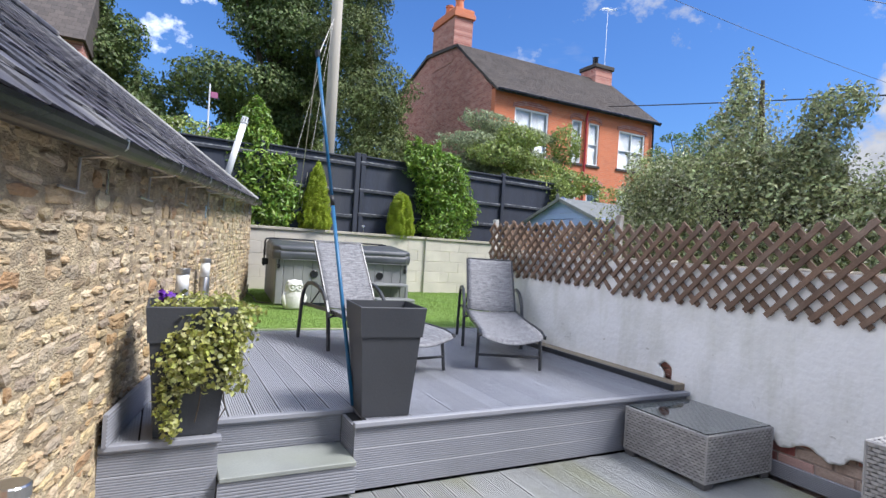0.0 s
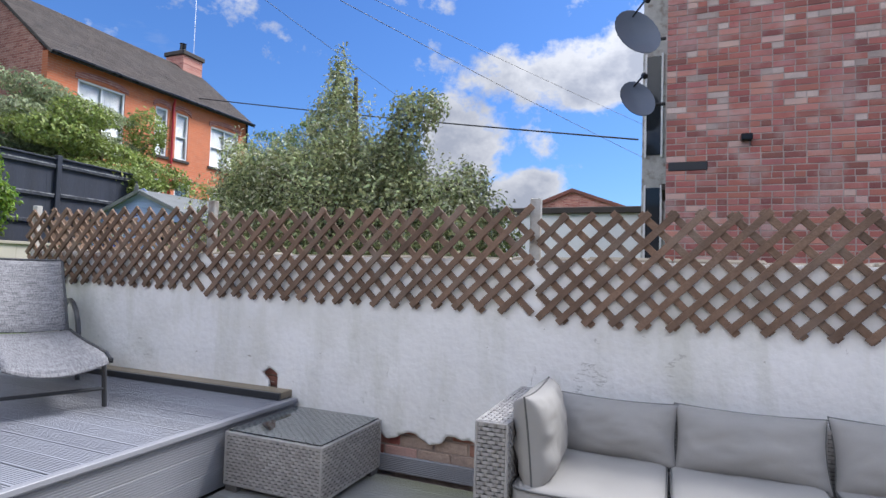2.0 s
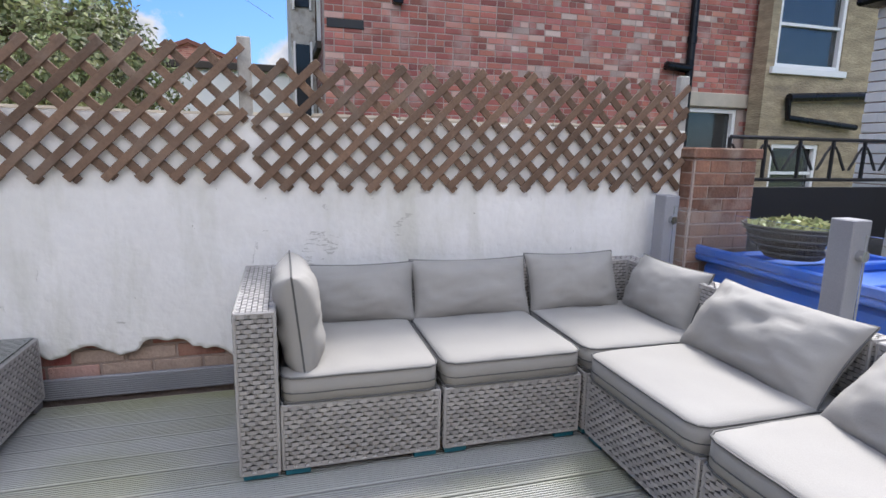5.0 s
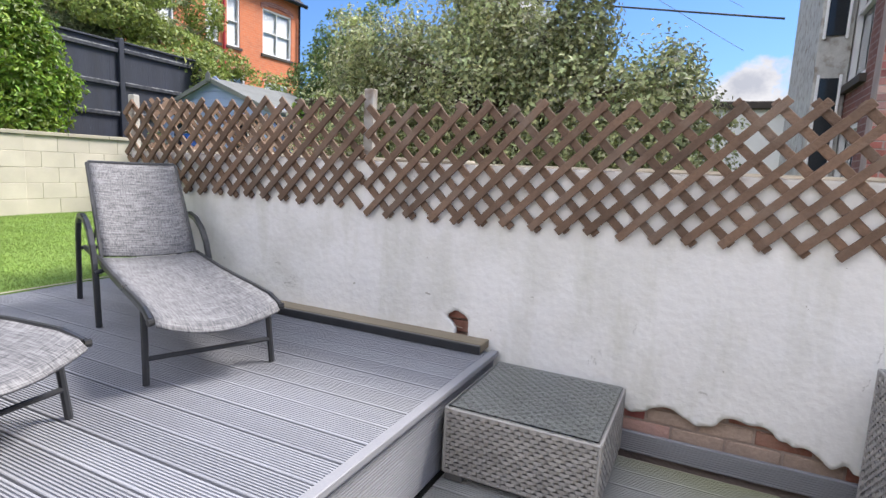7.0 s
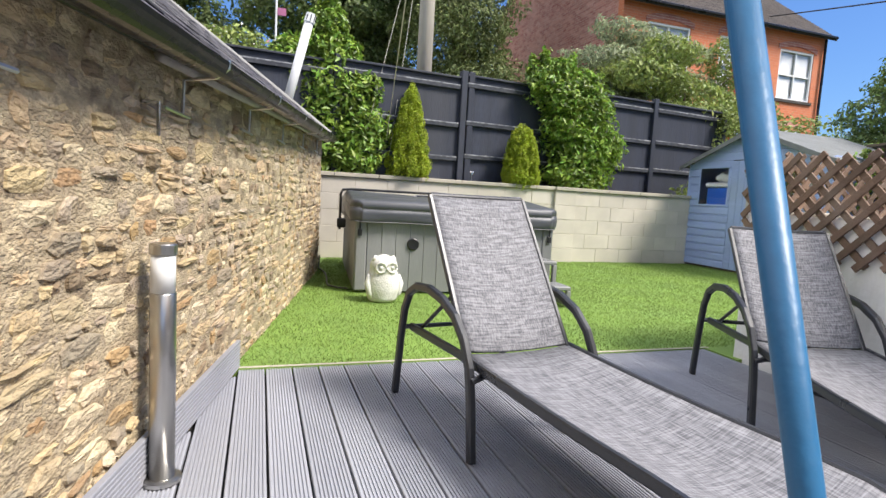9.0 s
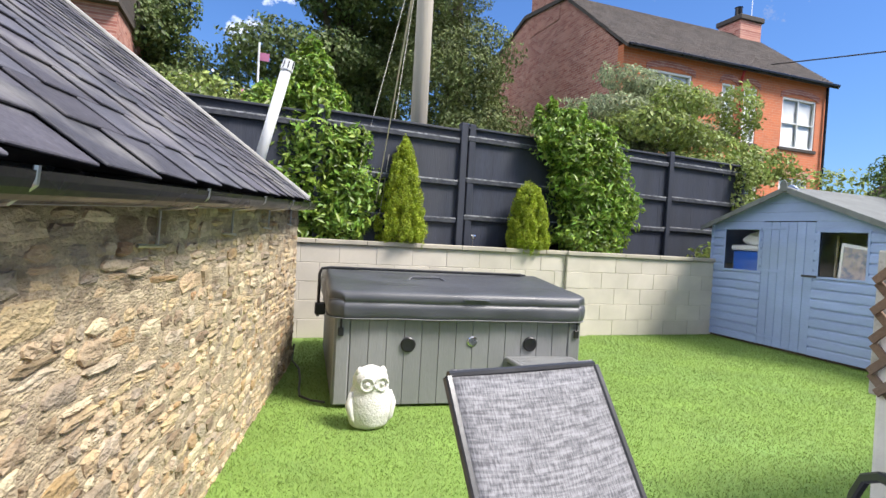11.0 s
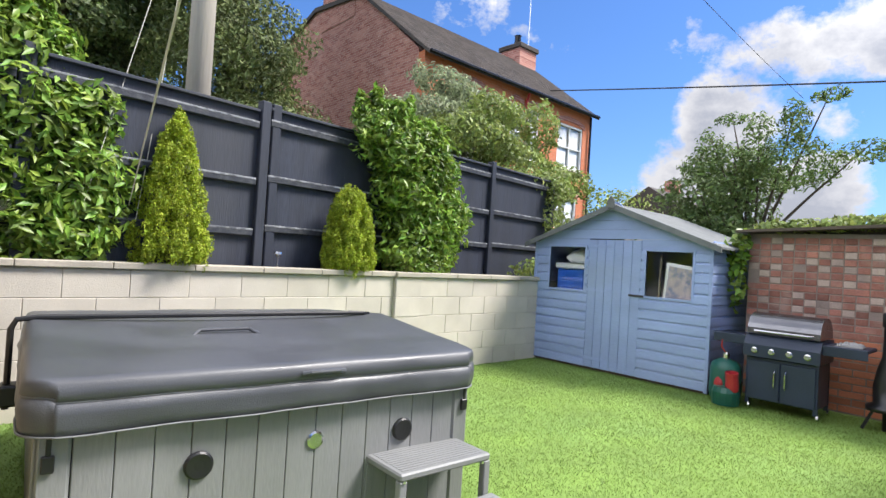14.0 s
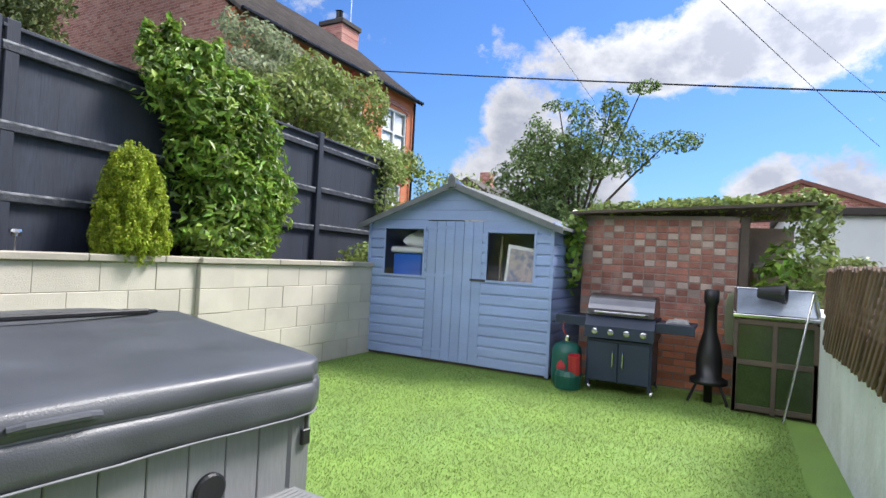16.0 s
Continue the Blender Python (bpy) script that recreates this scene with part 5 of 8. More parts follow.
table = thing("coffee_table", "square grey rattan coffee table with a glass top", "table", (3.17, 2.41, FZ))
rattan_box(table, (-0.29, -0.30, 0.04), (0.33, 0.325, 0.315), "flrb")
Geo().box((-0.285, -0.295, 0.309), (0.325, 0.32, 0.3125)).part("top_board", M["rattan_core"], table, world=False)
g = Geo()
weave(g, (-0.285, -0.295, 0.3135), (0, 1, 0), (1, 0, 0), 0.615, 0.61, (0, 0, 1), cell=0.05, row=0.022)
g.part("top_weave", M["rattan"], table, world=False, fix=False)["kind"] = "stuff"
Geo().box((-0.283, -0.293, 0.3225), (0.323, 0.318, 0.3285), 0.002).part("glass_top", M["frostglass"], table, "misted glass top", world=False)
for sx in (-0.25, 0.28):
    for sy in (-0.26, 0.28):
        Geo().box((sx - 0.04, sy - 0.04, 0), (sx + 0.04, sy + 0.04, 0.04), 0.004).part("foot", M["rattan_core"], table, world=False)


# ---- glass screen at the deck's end ----
screen = thing("glass_screen", "low clear glass screen between grey posts at the deck's end", "balustrade", (2.9, -1.06, 0))
for x in (3.40, 2.34, 1.28):
    Geo().box((x - 0.048, -1.105, -0.02), (x + 0.048, -1.012, 0.955), 0.004).part("post", M["fascia"], screen, "grey square post")
    for z in (0.28, 0.82):
        Geo().tube([(x - 0.075, -1.06, z), (x - 0.045, -1.06, z)], 0.022, 12).part("glass_clamp", M["chrome"], screen, "round steel clamp")
        Geo().tube([(x + 0.045, -1.06, z), (x + 0.075, -1.06, z)], 0.022, 12).part("glass_clamp", M["chrome"], screen, "round steel clamp")
for a, b in ((2.40, 3.335), (1.34, 2.275)):
    ob = Geo().box((a, -1.064, 0.06), (b, -1.056, 0.90), 0.001).part("pane", M["glass"], screen, "clear glass pane")
    ob.visible_shadow = False
bin_ = thing("storage_bin", "large blue plastic lidded bin behind the glass screen", "bin", (2.9, -1.72, -0.3))
Geo().box((2.30, -2.10, -0.3), (3.42, -1.36, 0.56), 0.03).part("body", M["binblue"], bin_)
g = Geo().box((2.27, -2.13, 0.565), (3.45, -1.33, 0.60), 0.01)
g.part("lid", M["binblue"], bin_)
Geo().box((2.27, -1.36, 0.602), (3.45, -1.33, 0.655), 0.008).part("lid_rib", M["binblue"], bin_)
Geo().box((2.27, -2.13, 0.602), (3.45, -2.10, 0.655), 0.008).part("lid_rib", M["binblue"], bin_)
Geo().box((2.83, -2.09, 0.602), (2.89, -1.37, 0.645), 0.008).part("lid_rib", M["binblue"], bin_)
for x in (2.5, 3.2):
    Geo().box((x, -2.09, 0.602), (x + 0.03, -1.37, 0.63), 0.005).part("lid_rib", M["binblue"], bin_)
basket = thing("wire_basket", "dark wire hanging basket with straggly plants, standing on the bin", "hanging basket", (2.99, -1.55, 0.66))
Geo().lathe([(0.13, 0.0), (0.20, 0.08), (0.245, 0.165), (0.235, 0.165), (0.19, 0.085), (0.12, 0.012)], 24).part("liner", M["soil"], basket, world=False)
for z, r in ((0.03, 0.16), (0.07, 0.198), (0.11, 0.225), (0.15, 0.248), (0.17, 0.252)):
    Geo().tube([(r * math.cos(radians(a)), r * math.sin(radians(a)), z) for a in range(0, 361, 20)], 0.005, 5).part("wire", M["darkmetal"], basket, world=False)
pot = thing("plant_pot", "small black plant pot on the ground", "plant pot", (1.95, -2.2, -0.35))
Geo().lathe([(0.12, 0), (0.16, 0.32), (0.175, 0.33), (0.175, 0.38), (0.16, 0.38), (0.15, 0.3)], 20).part("pot", M["black"], pot, world=False)


# ---- the lawn: hot tub, step, owl ----
TUB = pose(1.40, 7.86, LAWN, 0, 0, -5.4)
tub = thing("hot_tub", "square grey panelled hot tub under a charcoal vinyl cover", "hot tub")
tub.matrix_basis = TUB
W, D_ = 1.93, 2.02
Geo().box((0.03, 0.03, 0.0), (W - 0.03, D_ - 0.03, 0.672)).part("shell", M["under"], tub, world=False)
for face in range(4):
    length = W if face % 2 == 0 else D_
    n = 13
    base = {0: pose(0, 0, 0), 1: pose(W, 0, 0, 0, 0, 90), 2: pose(W, D_, 0, 0, 0, 180), 3: pose(0, D_, 0, 0, 0, 270)}[face]
    pw = (length - 0.22) / n
    for i in range(n):
        x = 0.11 + i * pw
        Geo().box((x + 0.0015, 0.0, 0.012), (x + pw - 0.0015, 0.03, 0.668), 0.003, base).part("cabinet_panel", M["tub"], tub, world=False)
    for x in (0.0, length - 0.11):
        Geo().box((x + 0.002, -0.004, 0.012), (x + 0.108, 0.028, 0.668), 0.012, base).part("corner_panel", M["tub"], tub, world=False)
for x, z in ((0.535, 0.458), (1.50, 0.468)):
    Geo().lathe([(0.056, 0), (0.056, 0.012), (0.048, 0.018), (0.02, 0.016)], 24, pose(x, 0.0, z, 90, 0, 0)).part("speaker", M["black"], tub, "round black speaker cover", world=False)
Geo().lathe([(0.04, 0), (0.04, 0.008), (0.03, 0.012)], 24, pose(1.03, 0.0, 0.485, 90, 0, 0)).part("badge", M["chrome"], tub, "small round pale badge", world=False)


def tub_lid(outer, inner, name):
    """One half of the padded cover: round outer corners, a seamed band and a slack skirt; inner is the fold."""
    g = Geo()
    n, rad, over = 26, 0.13, 0.045
    way = 1 if inner > outer else -1
    hw = W / 2 + over

    def half(d):
        d = min(d, rad)
        return hw - rad + math.sqrt(max(0.0, rad * rad - (rad - d) ** 2))

    def top(x, y):
        f = min(1.0, abs(y - D_ / 2) / (D_ / 2 + over))
        u = (x - W / 2) / hw
        return 0.845 + 0.085 * (1 - f) - 0.030 * (1 - u * u) * (1 - f) ** 2 + 0.004 * noise.noise((x * 3, y * 3, 2.0))
    ds = [abs(inner - outer) * (j / n) ** 1.7 for j in range(n + 1)]
    for i in range(n + 1):
        u = -math.cos(math.pi * i / n)
        for d in ds:
            x, y = W / 2 + u * half(max(d, 0.004)), outer + way * d
            e = max(0.0, 1 - min(d, hw * (1 - abs(u)) + (hw - half(d)) * 0.3) / 0.04)
            g.v.append((x, y, top(x, y) - 0.028 * (1 - math.sqrt(max(0, 1 - e * e)))))
    for i in range(n):
        for j in range(n):
            a = i * (n + 1) + j
            g.f.append((a, a + n + 1, a + n + 2, a + 1))
    edge = [j for j in range(n, 0, -1)] + [i * (n + 1) for i in range(n + 1)] + [n * (n + 1) + j for j in range(1, n + 1)]
    rim = [Vector(g.v[e]) for e in edge]
    outs = []
    for k in range(len(rim)):
        t = rim[min(k + 1, len(rim) - 1)] - rim[max(k - 1, 0)]
        o = Vector((t.y, -t.x, 0)).normalized()
        outs.append(o if o.dot(rim[k] - Vector((W / 2, inner, rim[k].z))) > 0 else -o)
    prev, seams = edge, {}
    length = 0.205
    for drop, push in ((0.010, 0.004), (0.052, 0.008), (0.060, -0.003), (0.068, 0.010), (0.11, 0.017), (0.16, 0.012), (0.198, 0.004), (0.205, -0.012)):
        k = len(g.v)
        for p, o in zip(rim, outs):
            slack = 0.016 * noise.noise((p.x * 3.1, p.y * 3.1, drop * 14)) + 0.008 * noise.noise((p.x * 9, p.y * 9, drop * 22))
            slack *= min(1.0, max(0.15, (drop - 0.05) / 0.06))
            wave = 0.010 * noise.noise((p.x * 2.3, p.y * 2.3, 8.0)) * (drop > 0.03)
            z = p.z + (0.645 - p.z) * drop / length + wave
            g.v.append(tuple(Vector((p.x, p.y, z)) + o * (push + slack)))
        if drop in (0.060, 0.198):
            seams[drop] = [Vector(v) + o * 0.004 for v, o in zip(g.v[k:], outs)]
        row_ = list(range(k, k + len(edge)))
        for a, b, c, d in zip(prev, prev[1:], row_[1:], row_):
            g.f.append((a, b, c, d))
        prev = row_
    cover = g.part(name, M["vinyl"], tub, "charcoal vinyl cover half with a slack skirt", smooth=True, world=False)
    for drop, pts in seams.items():
        Geo().tube(pts, 0.0042, 6).part("seam_piping", M["seam"], cover, "worn pale seam piping", smooth=True, world=False)


tub_lid(-0.045, D_ / 2 - 0.004, "cover_front")
tub_lid(D_ + 0.045, D_ / 2 + 0.004, "cover_back")
Geo().tube([(0.93, -0.055, 0.800), (0.96, -0.068, 0.807), (1.10, -0.068, 0.807), (1.13, -0.055, 0.800)], 0.012, 8).part("cover_handle", M["vinyl"], tub, world=False)
Geo().tube([(0.62, 0.60, 0.878), (0.66, 0.62, 0.905), (0.9, 0.62, 0.907), (0.95, 0.58, 0.878)], 0.010, 8).part("cover_strap", M["vinyl"], tub, world=False)
Geo().tube([(-0.10, 0.99, 0.50), (-0.10, 0.99, 0.88), (-0.08, 0.99, 0.925), (0.0, 0.99, 0.935), (W * 0.93, 0.99, 0.935), (W * 0.96, 1.02, 0.925), (W * 0.90, 1.10, 0.925)], 0.014, 8).part("lifter_bar", M["black"], tub, "black cover lifter bar", world=False)
Geo().box((-0.13, 0.93, 0.52), (-0.04, 1.05, 0.62), 0.01).part("lifter_bracket", M["black"], tub, world=False)
for x in (0.02, W - 0.06):
    Geo().box((x, -0.022, 0.52), (x + 0.04, -0.004, 0.58), 0.004).part("cover_latch", M["black"], tub, world=False)
    Geo().box((x + 0.012, -0.018, 0.58), (x + 0.028, -0.012, 0.68), 0.002).part("latch_strap", M["black"], tub, world=False)

cable = thing("power_cable", "thin black cable trailing over the turf beside the tub", "cable", (1.25, 8.8, LAWN))
Geo().tube([(1.24, 9.3, 0.55), (1.22, 9.2, 0.42), (1.26, 8.9, 0.41), (1.24, 8.55, 0.41), (1.21, 8.3, 0.41), (1.20, 8.1, 0.41), (1.27, 7.98, 0.41), (1.36, 7.92, 0.41)], 0.009, 6).part("cable", M["black"], cable)

step = thing("tub_step", "grey plastic two-tread step at the hot tub", "step", (2.97, 7.45, LAWN))
SA = pose(2.965, 7.435, 0, 0, 0, -3)
for z, y0, y1 in ((0.757, 0.0, 0.32), (0.568, -0.30, -0.02)):
    Geo().box((-0.28, y0, z - 0.035), (0.28, y1, z), 0.008, SA).part("tread", M["tub"], step)
    g = Geo()
    for k in range(11):
        g.box((-0.25, y0 + 0.03 + k * (y1 - y0 - 0.06) / 11, z + 0.0005), (0.25, y0 + 0.03 + (k + 0.55) * (y1 - y0 - 0.06) / 11, z + 0.003), 0, SA)
    g.part("tread_grip", M["tub"], step)
    for x in (-0.28, 0.24):
        for y in (y0, y1 - 0.04):
            Geo().box((x, y, LAWN), (x + 0.04, y + 0.04, z - 0.036), 0.004, SA).part("leg", M["tub"], step)
for x in (-0.275, 0.245):
    Geo().box((x, -0.27, LAWN + 0.002), (x + 0.03, 0.30, LAWN + 0.04), 0.004, SA).part("base_bar", M["tub"], step)
for x in (-0.26, 0.22):
    for y, z in ((-0.002, 0.722), (-0.302, 0.533)):
        Geo().lathe([(0.008, 0), (0.008, 0.004)], 8, SA @ pose(x, y, z, 90, 0, 0)).part("bolt", M["chrome"], step)


def owl_statue():
    g = Geo()
    n, m_ = 28, 22
    for j in range(m_ + 1):
        f = j / m_
        z = 0.36 * f
        prof = [(0, 0.098), (0.05, 0.115), (0.25, 0.13), (0.45, 0.128), (0.60, 0.112), (0.66, 0.104), (0.72, 0.108), (0.84, 0.104), (0.93, 0.082), (1.0, 0.02)]
        for (a, ra), (b, rb) in zip(prof, prof[1:]):
            if a <= f <= b:
                r = ra + (rb - ra) * (f - a) / (b - a)
        for k in range(n):
            an = 2 * math.pi * k / n
            x, y = r * math.cos(an), 0.86 * r * math.sin(an)
            # eye discs and feather ripple on the front (-y)
            if y < 0:
                for ex in (-0.045, 0.045):
                    d = math.hypot(x - ex, z - 0.275)
                    if d < 0.042:
                        y -= 0.012 * (1 if d > 0.03 else 0.3)
                if 0.06 < z < 0.2 and abs(x) < 0.07:
                    y -= 0.003 * math.sin(z * 160) * math.cos(x * 90)
            if abs(x) > 0.085 and z < 0.23:
                x *= 1.03
            g.v.append((x, y, z))
    for j in range(m_):
        for k in range(n):
            a, b = j * n + k, j * n + (k + 1) % n
            g.f.append((a, b, b + n, a + n))
    g.f += [tuple(range(n))[::-1], tuple(range(m_ * n, (m_ + 1) * n))]
    for s in (-1, 1):
        g.lathe([(0.034, 0), (0.024, 0.022), (0.006, 0.040)], 10, pose(s * 0.066, -0.01, 0.315, 0, s * 10, 0))
        g.lathe([(0.016, 0), (0.010, 0.008)], 12, pose(s * 0.045, -0.092, 0.268, 90, 0, 0))
        g.tube([(s * 0.045 + 0.038 * math.cos(radians(a)), -0.094 + 0.012 * abs(math.cos(radians(a))) * (1 if s * math.cos(radians(a)) > 0 else 0), 0.268 + 0.038 * math.sin(radians(a))) for a in range(0, 361, 24)], 0.008, 6)
        g.tube([(s * 0.118, -0.02, 0.21), (s * 0.132, -0.035, 0.14), (s * 0.115, -0.05, 0.06), (s * 0.10, -0.05, 0.03)], [0.012, 0.026, 0.020, 0.006], 8)
    g.lathe([(0.012, 0), (0.002, 0.03)], 6, pose(0, -0.098, 0.262, 115, 0, 0))
    ob = g.part("owl_statue", M["owl"], smooth=True)
    ob.matrix_basis = pose(1.59, 7.47, LAWN, 0, 0, 4) @ Matrix.Scale(1.10, 4)
    tagged(ob, "white cast-stone owl ornament on the turf", "ornament")


owl_statue()

# ---- the end of the lawn: shed, brick shelter, barbecue ----
def wall_cells(g, axis, a0, a1, z0, z1, t0, t1, openings, m=None):
    """A wall along x or y with openings (a0, a1, z0, z1) cut through it."""
    as_ = sorted({a0, a1, *[o[k] for o in openings for k in (0, 1)]})
    zs = sorted({z0, z1, *[o[k] for o in openings for k in (2, 3)]})
    for i in range(len(as_) - 1):
        for k in range(len(zs) - 1):
            ca, cz = (as_[i] + as_[i + 1]) / 2, (zs[k] + zs[k + 1]) / 2
            if any(o[0] < ca < o[1] and o[2] < cz < o[3] for o in openings) or not (a0 < ca < a1 and z0 < cz < z1):
                continue
            if axis == "x":
                g.box((as_[i], t0, zs[k]), (as_[i + 1], t1, zs[k + 1]), 0, m)
            else:
                g.box((t0, as_[i], zs[k]), (t1, as_[i + 1], zs[k + 1]), 0, m)
    return g


SHX, SH0, SH1, SHB = 7.50, 8.03, 10.50, 9.2
SHM = (SH0 + SH1) / 2
shed = thing("garden_shed", "blue-grey painted timber apex shed with two windows", "shed", (8.3, SHM, LAWN))


def shed_top(y):
    return 2.08 + 0.46 * (1 - abs(y - SHM) / (SHM - SH0))


win_l, win_r, sh_door = (9.68, 10.24, 1.42, 2.0), (8.25, 8.81, 1.42, 1.97), (8.88, 9.62, 0.40, 2.10)
row, z = 0.121, LAWN + 0.03
while z < 2.5:
    z1 = z + row
    cuts = [(SH0, SH1)]
    for o in (win_l, win_r, sh_door):
        if z1 > o[2] + 0.01 and z < o[3] - 0.01:
            cuts = [c for a, b in cuts for c in ((a, min(b, o[0])), (max(a, o[1]), b)) if c[1] - c[0] > 0.01]
    for a, b in cuts:
        if z > 2.08 - row:
            half = (SHM - SH0) * (1 - (z - 2.08) / 0.46) if z > 2.08 else SHM - SH0
            half1 = max(0.02, (SHM - SH0) * (1 - (z1 - 2.08) / 0.46)) if z1 > 2.08 else SHM - SH0
            poly = [(max(a, SHM - half), z), (min(b, SHM + half), z), (min(b, SHM + half1), z1 - 0.003), (max(a, SHM - half1), z1 - 0.003)]
            if poly[1][0] - poly[0][0] < 0.05:
                continue
            g = Geo().prism(poly, SHX, SHX + 0.016, "x")
        else:
            g = Geo()
            g.prism([(SHX - 0.010, z), (SHX + 0.014, z), (SHX + 0.014, z1 - 0.002), (SHX + 0.008, z1 - 0.002), (SHX + 0.004, z1 - 0.020), (SHX - 0.006, z1 - 0.034)], a, b, "y")
        g.part("cladding_board", M["shed"], shed)
    if z < 2.06:
        Geo().prism([(SH0 - 0.010, z), (SH0 + 0.014, z), (SH0 + 0.014, z1 - 0.002), (SH0 + 0.008, z1 - 0.002), (SH0 + 0.004, z1 - 0.020), (SH0 - 0.006, z1 - 0.034)], SHX + 0.03, SHB, "x").part("cladding_board", M["shed"], shed)
    z = z1
for y in (SH0 - 0.012, SH1 - 0.03):
    Geo().box((SHX - 0.014, y, LAWN + 0.01), (SHX + 0.03, y + 0.042, 2.1), 0.004).part("corner_trim", M["shed"], shed)
for o in (win_l, win_r):
    for lo, hi in (((o[0] - 0.03, o[2] - 0.03), (o[0], o[3] + 0.03)), ((o[1], o[2] - 0.03), (o[1] + 0.03, o[3] + 0.03)), ((o[0], o[3]), (o[1], o[3] + 0.03)), ((o[0], o[2] - 0.03), (o[1], o[2]))):
        Geo().box((SHX - 0.012, lo[0], lo[1]), (SHX + 0.02, hi[0], hi[1]), 0.003).part("window_trim", M["shed"], shed)
    ob = Geo().box((SHX + 0.006, o[0], o[2]), (SHX + 0.009, o[1], o[3])).part("window_pane", M["glass"], shed, "clear pane")
    ob.visible_shadow = False
n = 6
for k in range(n):
    y = sh_door[0] + (sh_door[1] - sh_door[0]) * k / n
    Geo().box((SHX - 0.004, y + 0.002, sh_door[2] + 0.02), (SHX + 0.014, y + (sh_door[1] - sh_door[0]) / n - 0.002, sh_door[3]), 0.003).part("door_board", M["shed"], shed)
for z in (0.52, 1.42, 2.0):
    Geo().box((SHX - 0.010, sh_door[1] - 0.34, z), (SHX - 0.005, sh_door[1] + 0.02, z + 0.035), 0.001).part("hinge", M["shed"], shed)
Geo().box((SHX - 0.022, sh_door[0] - 0.06, 1.40), (SHX - 0.008, sh_door[0] + 0.14, 1.425), 0.003).part("door_bolt", M["darkmetal"], shed, "dark metal bolt")
Geo().box((SHB, SH0, LAWN), (SHB + 0.03, SH1, 2.1)).part("back_wall", M["shed"], shed)
Geo().box((SHX + 0.03, SH1 - 0.016, LAWN), (SHB, SH1, 2.1)).part("side_wall", M["shed"], shed)
Geo().box((SHX + 0.02, SH0, LAWN), (SHB, SH1, LAWN + 0.03)).part("shed_floor", M["rust"], shed)
for s in (-1, 1):
    e = SHM + s * (SHM - SH0 + 0.13)
    ez = 2.08 - 0.46 * 0.13 / (SHM - SH0) + 0.01
    g = Geo().prism([(SHM, 2.565), (e, ez), (e, ez - 0.025), (SHM, 2.54)], SHX - 0.10, SHB + 0.08, "x")
    g.part("roof_slope", M["felt"], shed, "grey mineral felt roof slope")
    Geo().prism([(SHM, 2.562), (e, ez - 0.002), (e, ez - 0.07), (SHM, 2.49)], SHX - 0.118, SHX - 0.102, "x").part("barge_board", M["felt"], shed)
Geo().prism([(SHM - 0.05, 2.50), (SHM + 0.05, 2.50), (SHM + 0.05, 2.60), (SHM, 2.66), (SHM - 0.05, 2.60)], SHX - 0.135, SHX - 0.119, "x").part("finial", M["felt"], shed)
crate = thing("storage_crate", "blue plastic crate stacked inside the shed window", "crate", (7.85, 9.95, 1.2))
Geo().box((7.56, 9.72, 1.30), (8.0, 10.16, 1.69), 0.02).part("crate", M["binblue"], crate)
Geo().box((7.55, 9.70, 1.695), (8.02, 10.2, 1.775), 0.02).part("lid", M["upvc"], crate, "white lid")
Geo().box((7.56, 9.6, LAWN + 0.03), (8.3, 10.25, 1.295)).part("shelf_unit", M["rust"], crate)
bundle = thing("white_bundle", "crumpled white plastic bundle on the crate in the shed", "bundle", (7.78, 9.85, 1.775))
cushion_geo(0.34, 0.40, 0.20, 9, p=3, wrinkle=0.05).part("bundle", M["upvc"], bundle, world=False)
bundle.matrix_basis = pose(7.78, 9.86, 1.85)
pic = thing("picture_frame", "framed picture leaning inside the shed window", "picture", (7.75, 8.45, 0.45))
PM = pose(7.62, 8.44, 1.17, 8, -8, 3)
Geo().box((0.0, -0.22, -0.75), (0.02, 0.22, 0.66), 0.004, PM).part("frame", M["upvc"], pic)
Geo().box((-0.006, -0.185, 0.02), (-0.002, 0.185, 0.62), 0, PM).part("print", M["print"], pic, "faded print")
Geo().tube([(7.66, 8.74, 0.45), (7.66, 8.70, 1.93)], 0.015, 8).part("broom_handle", M["timber"], pic)

# brick shelter wall: headers above, orange stretchers below
BX0, BY0, BY1, BTOP = 8.10, 6.25, 7.86, 2.24
brick_wall = thing("wall_brick", "brick shelter wall, pale and dark headers above orange stretchers", "wall", (8.2, 7.0, LAWN), kind="structure")
Geo().box((BX0 + 0.006, BY0, -0.3), (BX0 + 0.215, BY1, BTOP)).part("wall_core", M["mortarD"], brick_wall)
Geo().box((BX0 + 0.02, BY0 - 0.10, LAWN - 0.3), (BX0 + 0.14, BY0 - 0.01, BTOP), 0.005).part("timber_post", M["rust"], brick_wall, "brown timber post")
g = Geo().prism([(BY0 - 0.65, BTOP + 0.10), (BY1 + 0.1, BTOP + 0.0), (BY1 + 0.1, BTOP + 0.03), (BY0 - 0.65, BTOP + 0.13)], BX0 - 0.18, BX0 + 1.7, "x")
g.part("shelter_roof", M["rust"], brick_wall, "dark timber roof edge overgrown with creeper")
Geo().box((BX0 + 1.6, BY0 - 0.6, -0.3), (BX0 + 1.7, BY1, BTOP)).part("rear_wall", M["mortarW"], brick_wall)

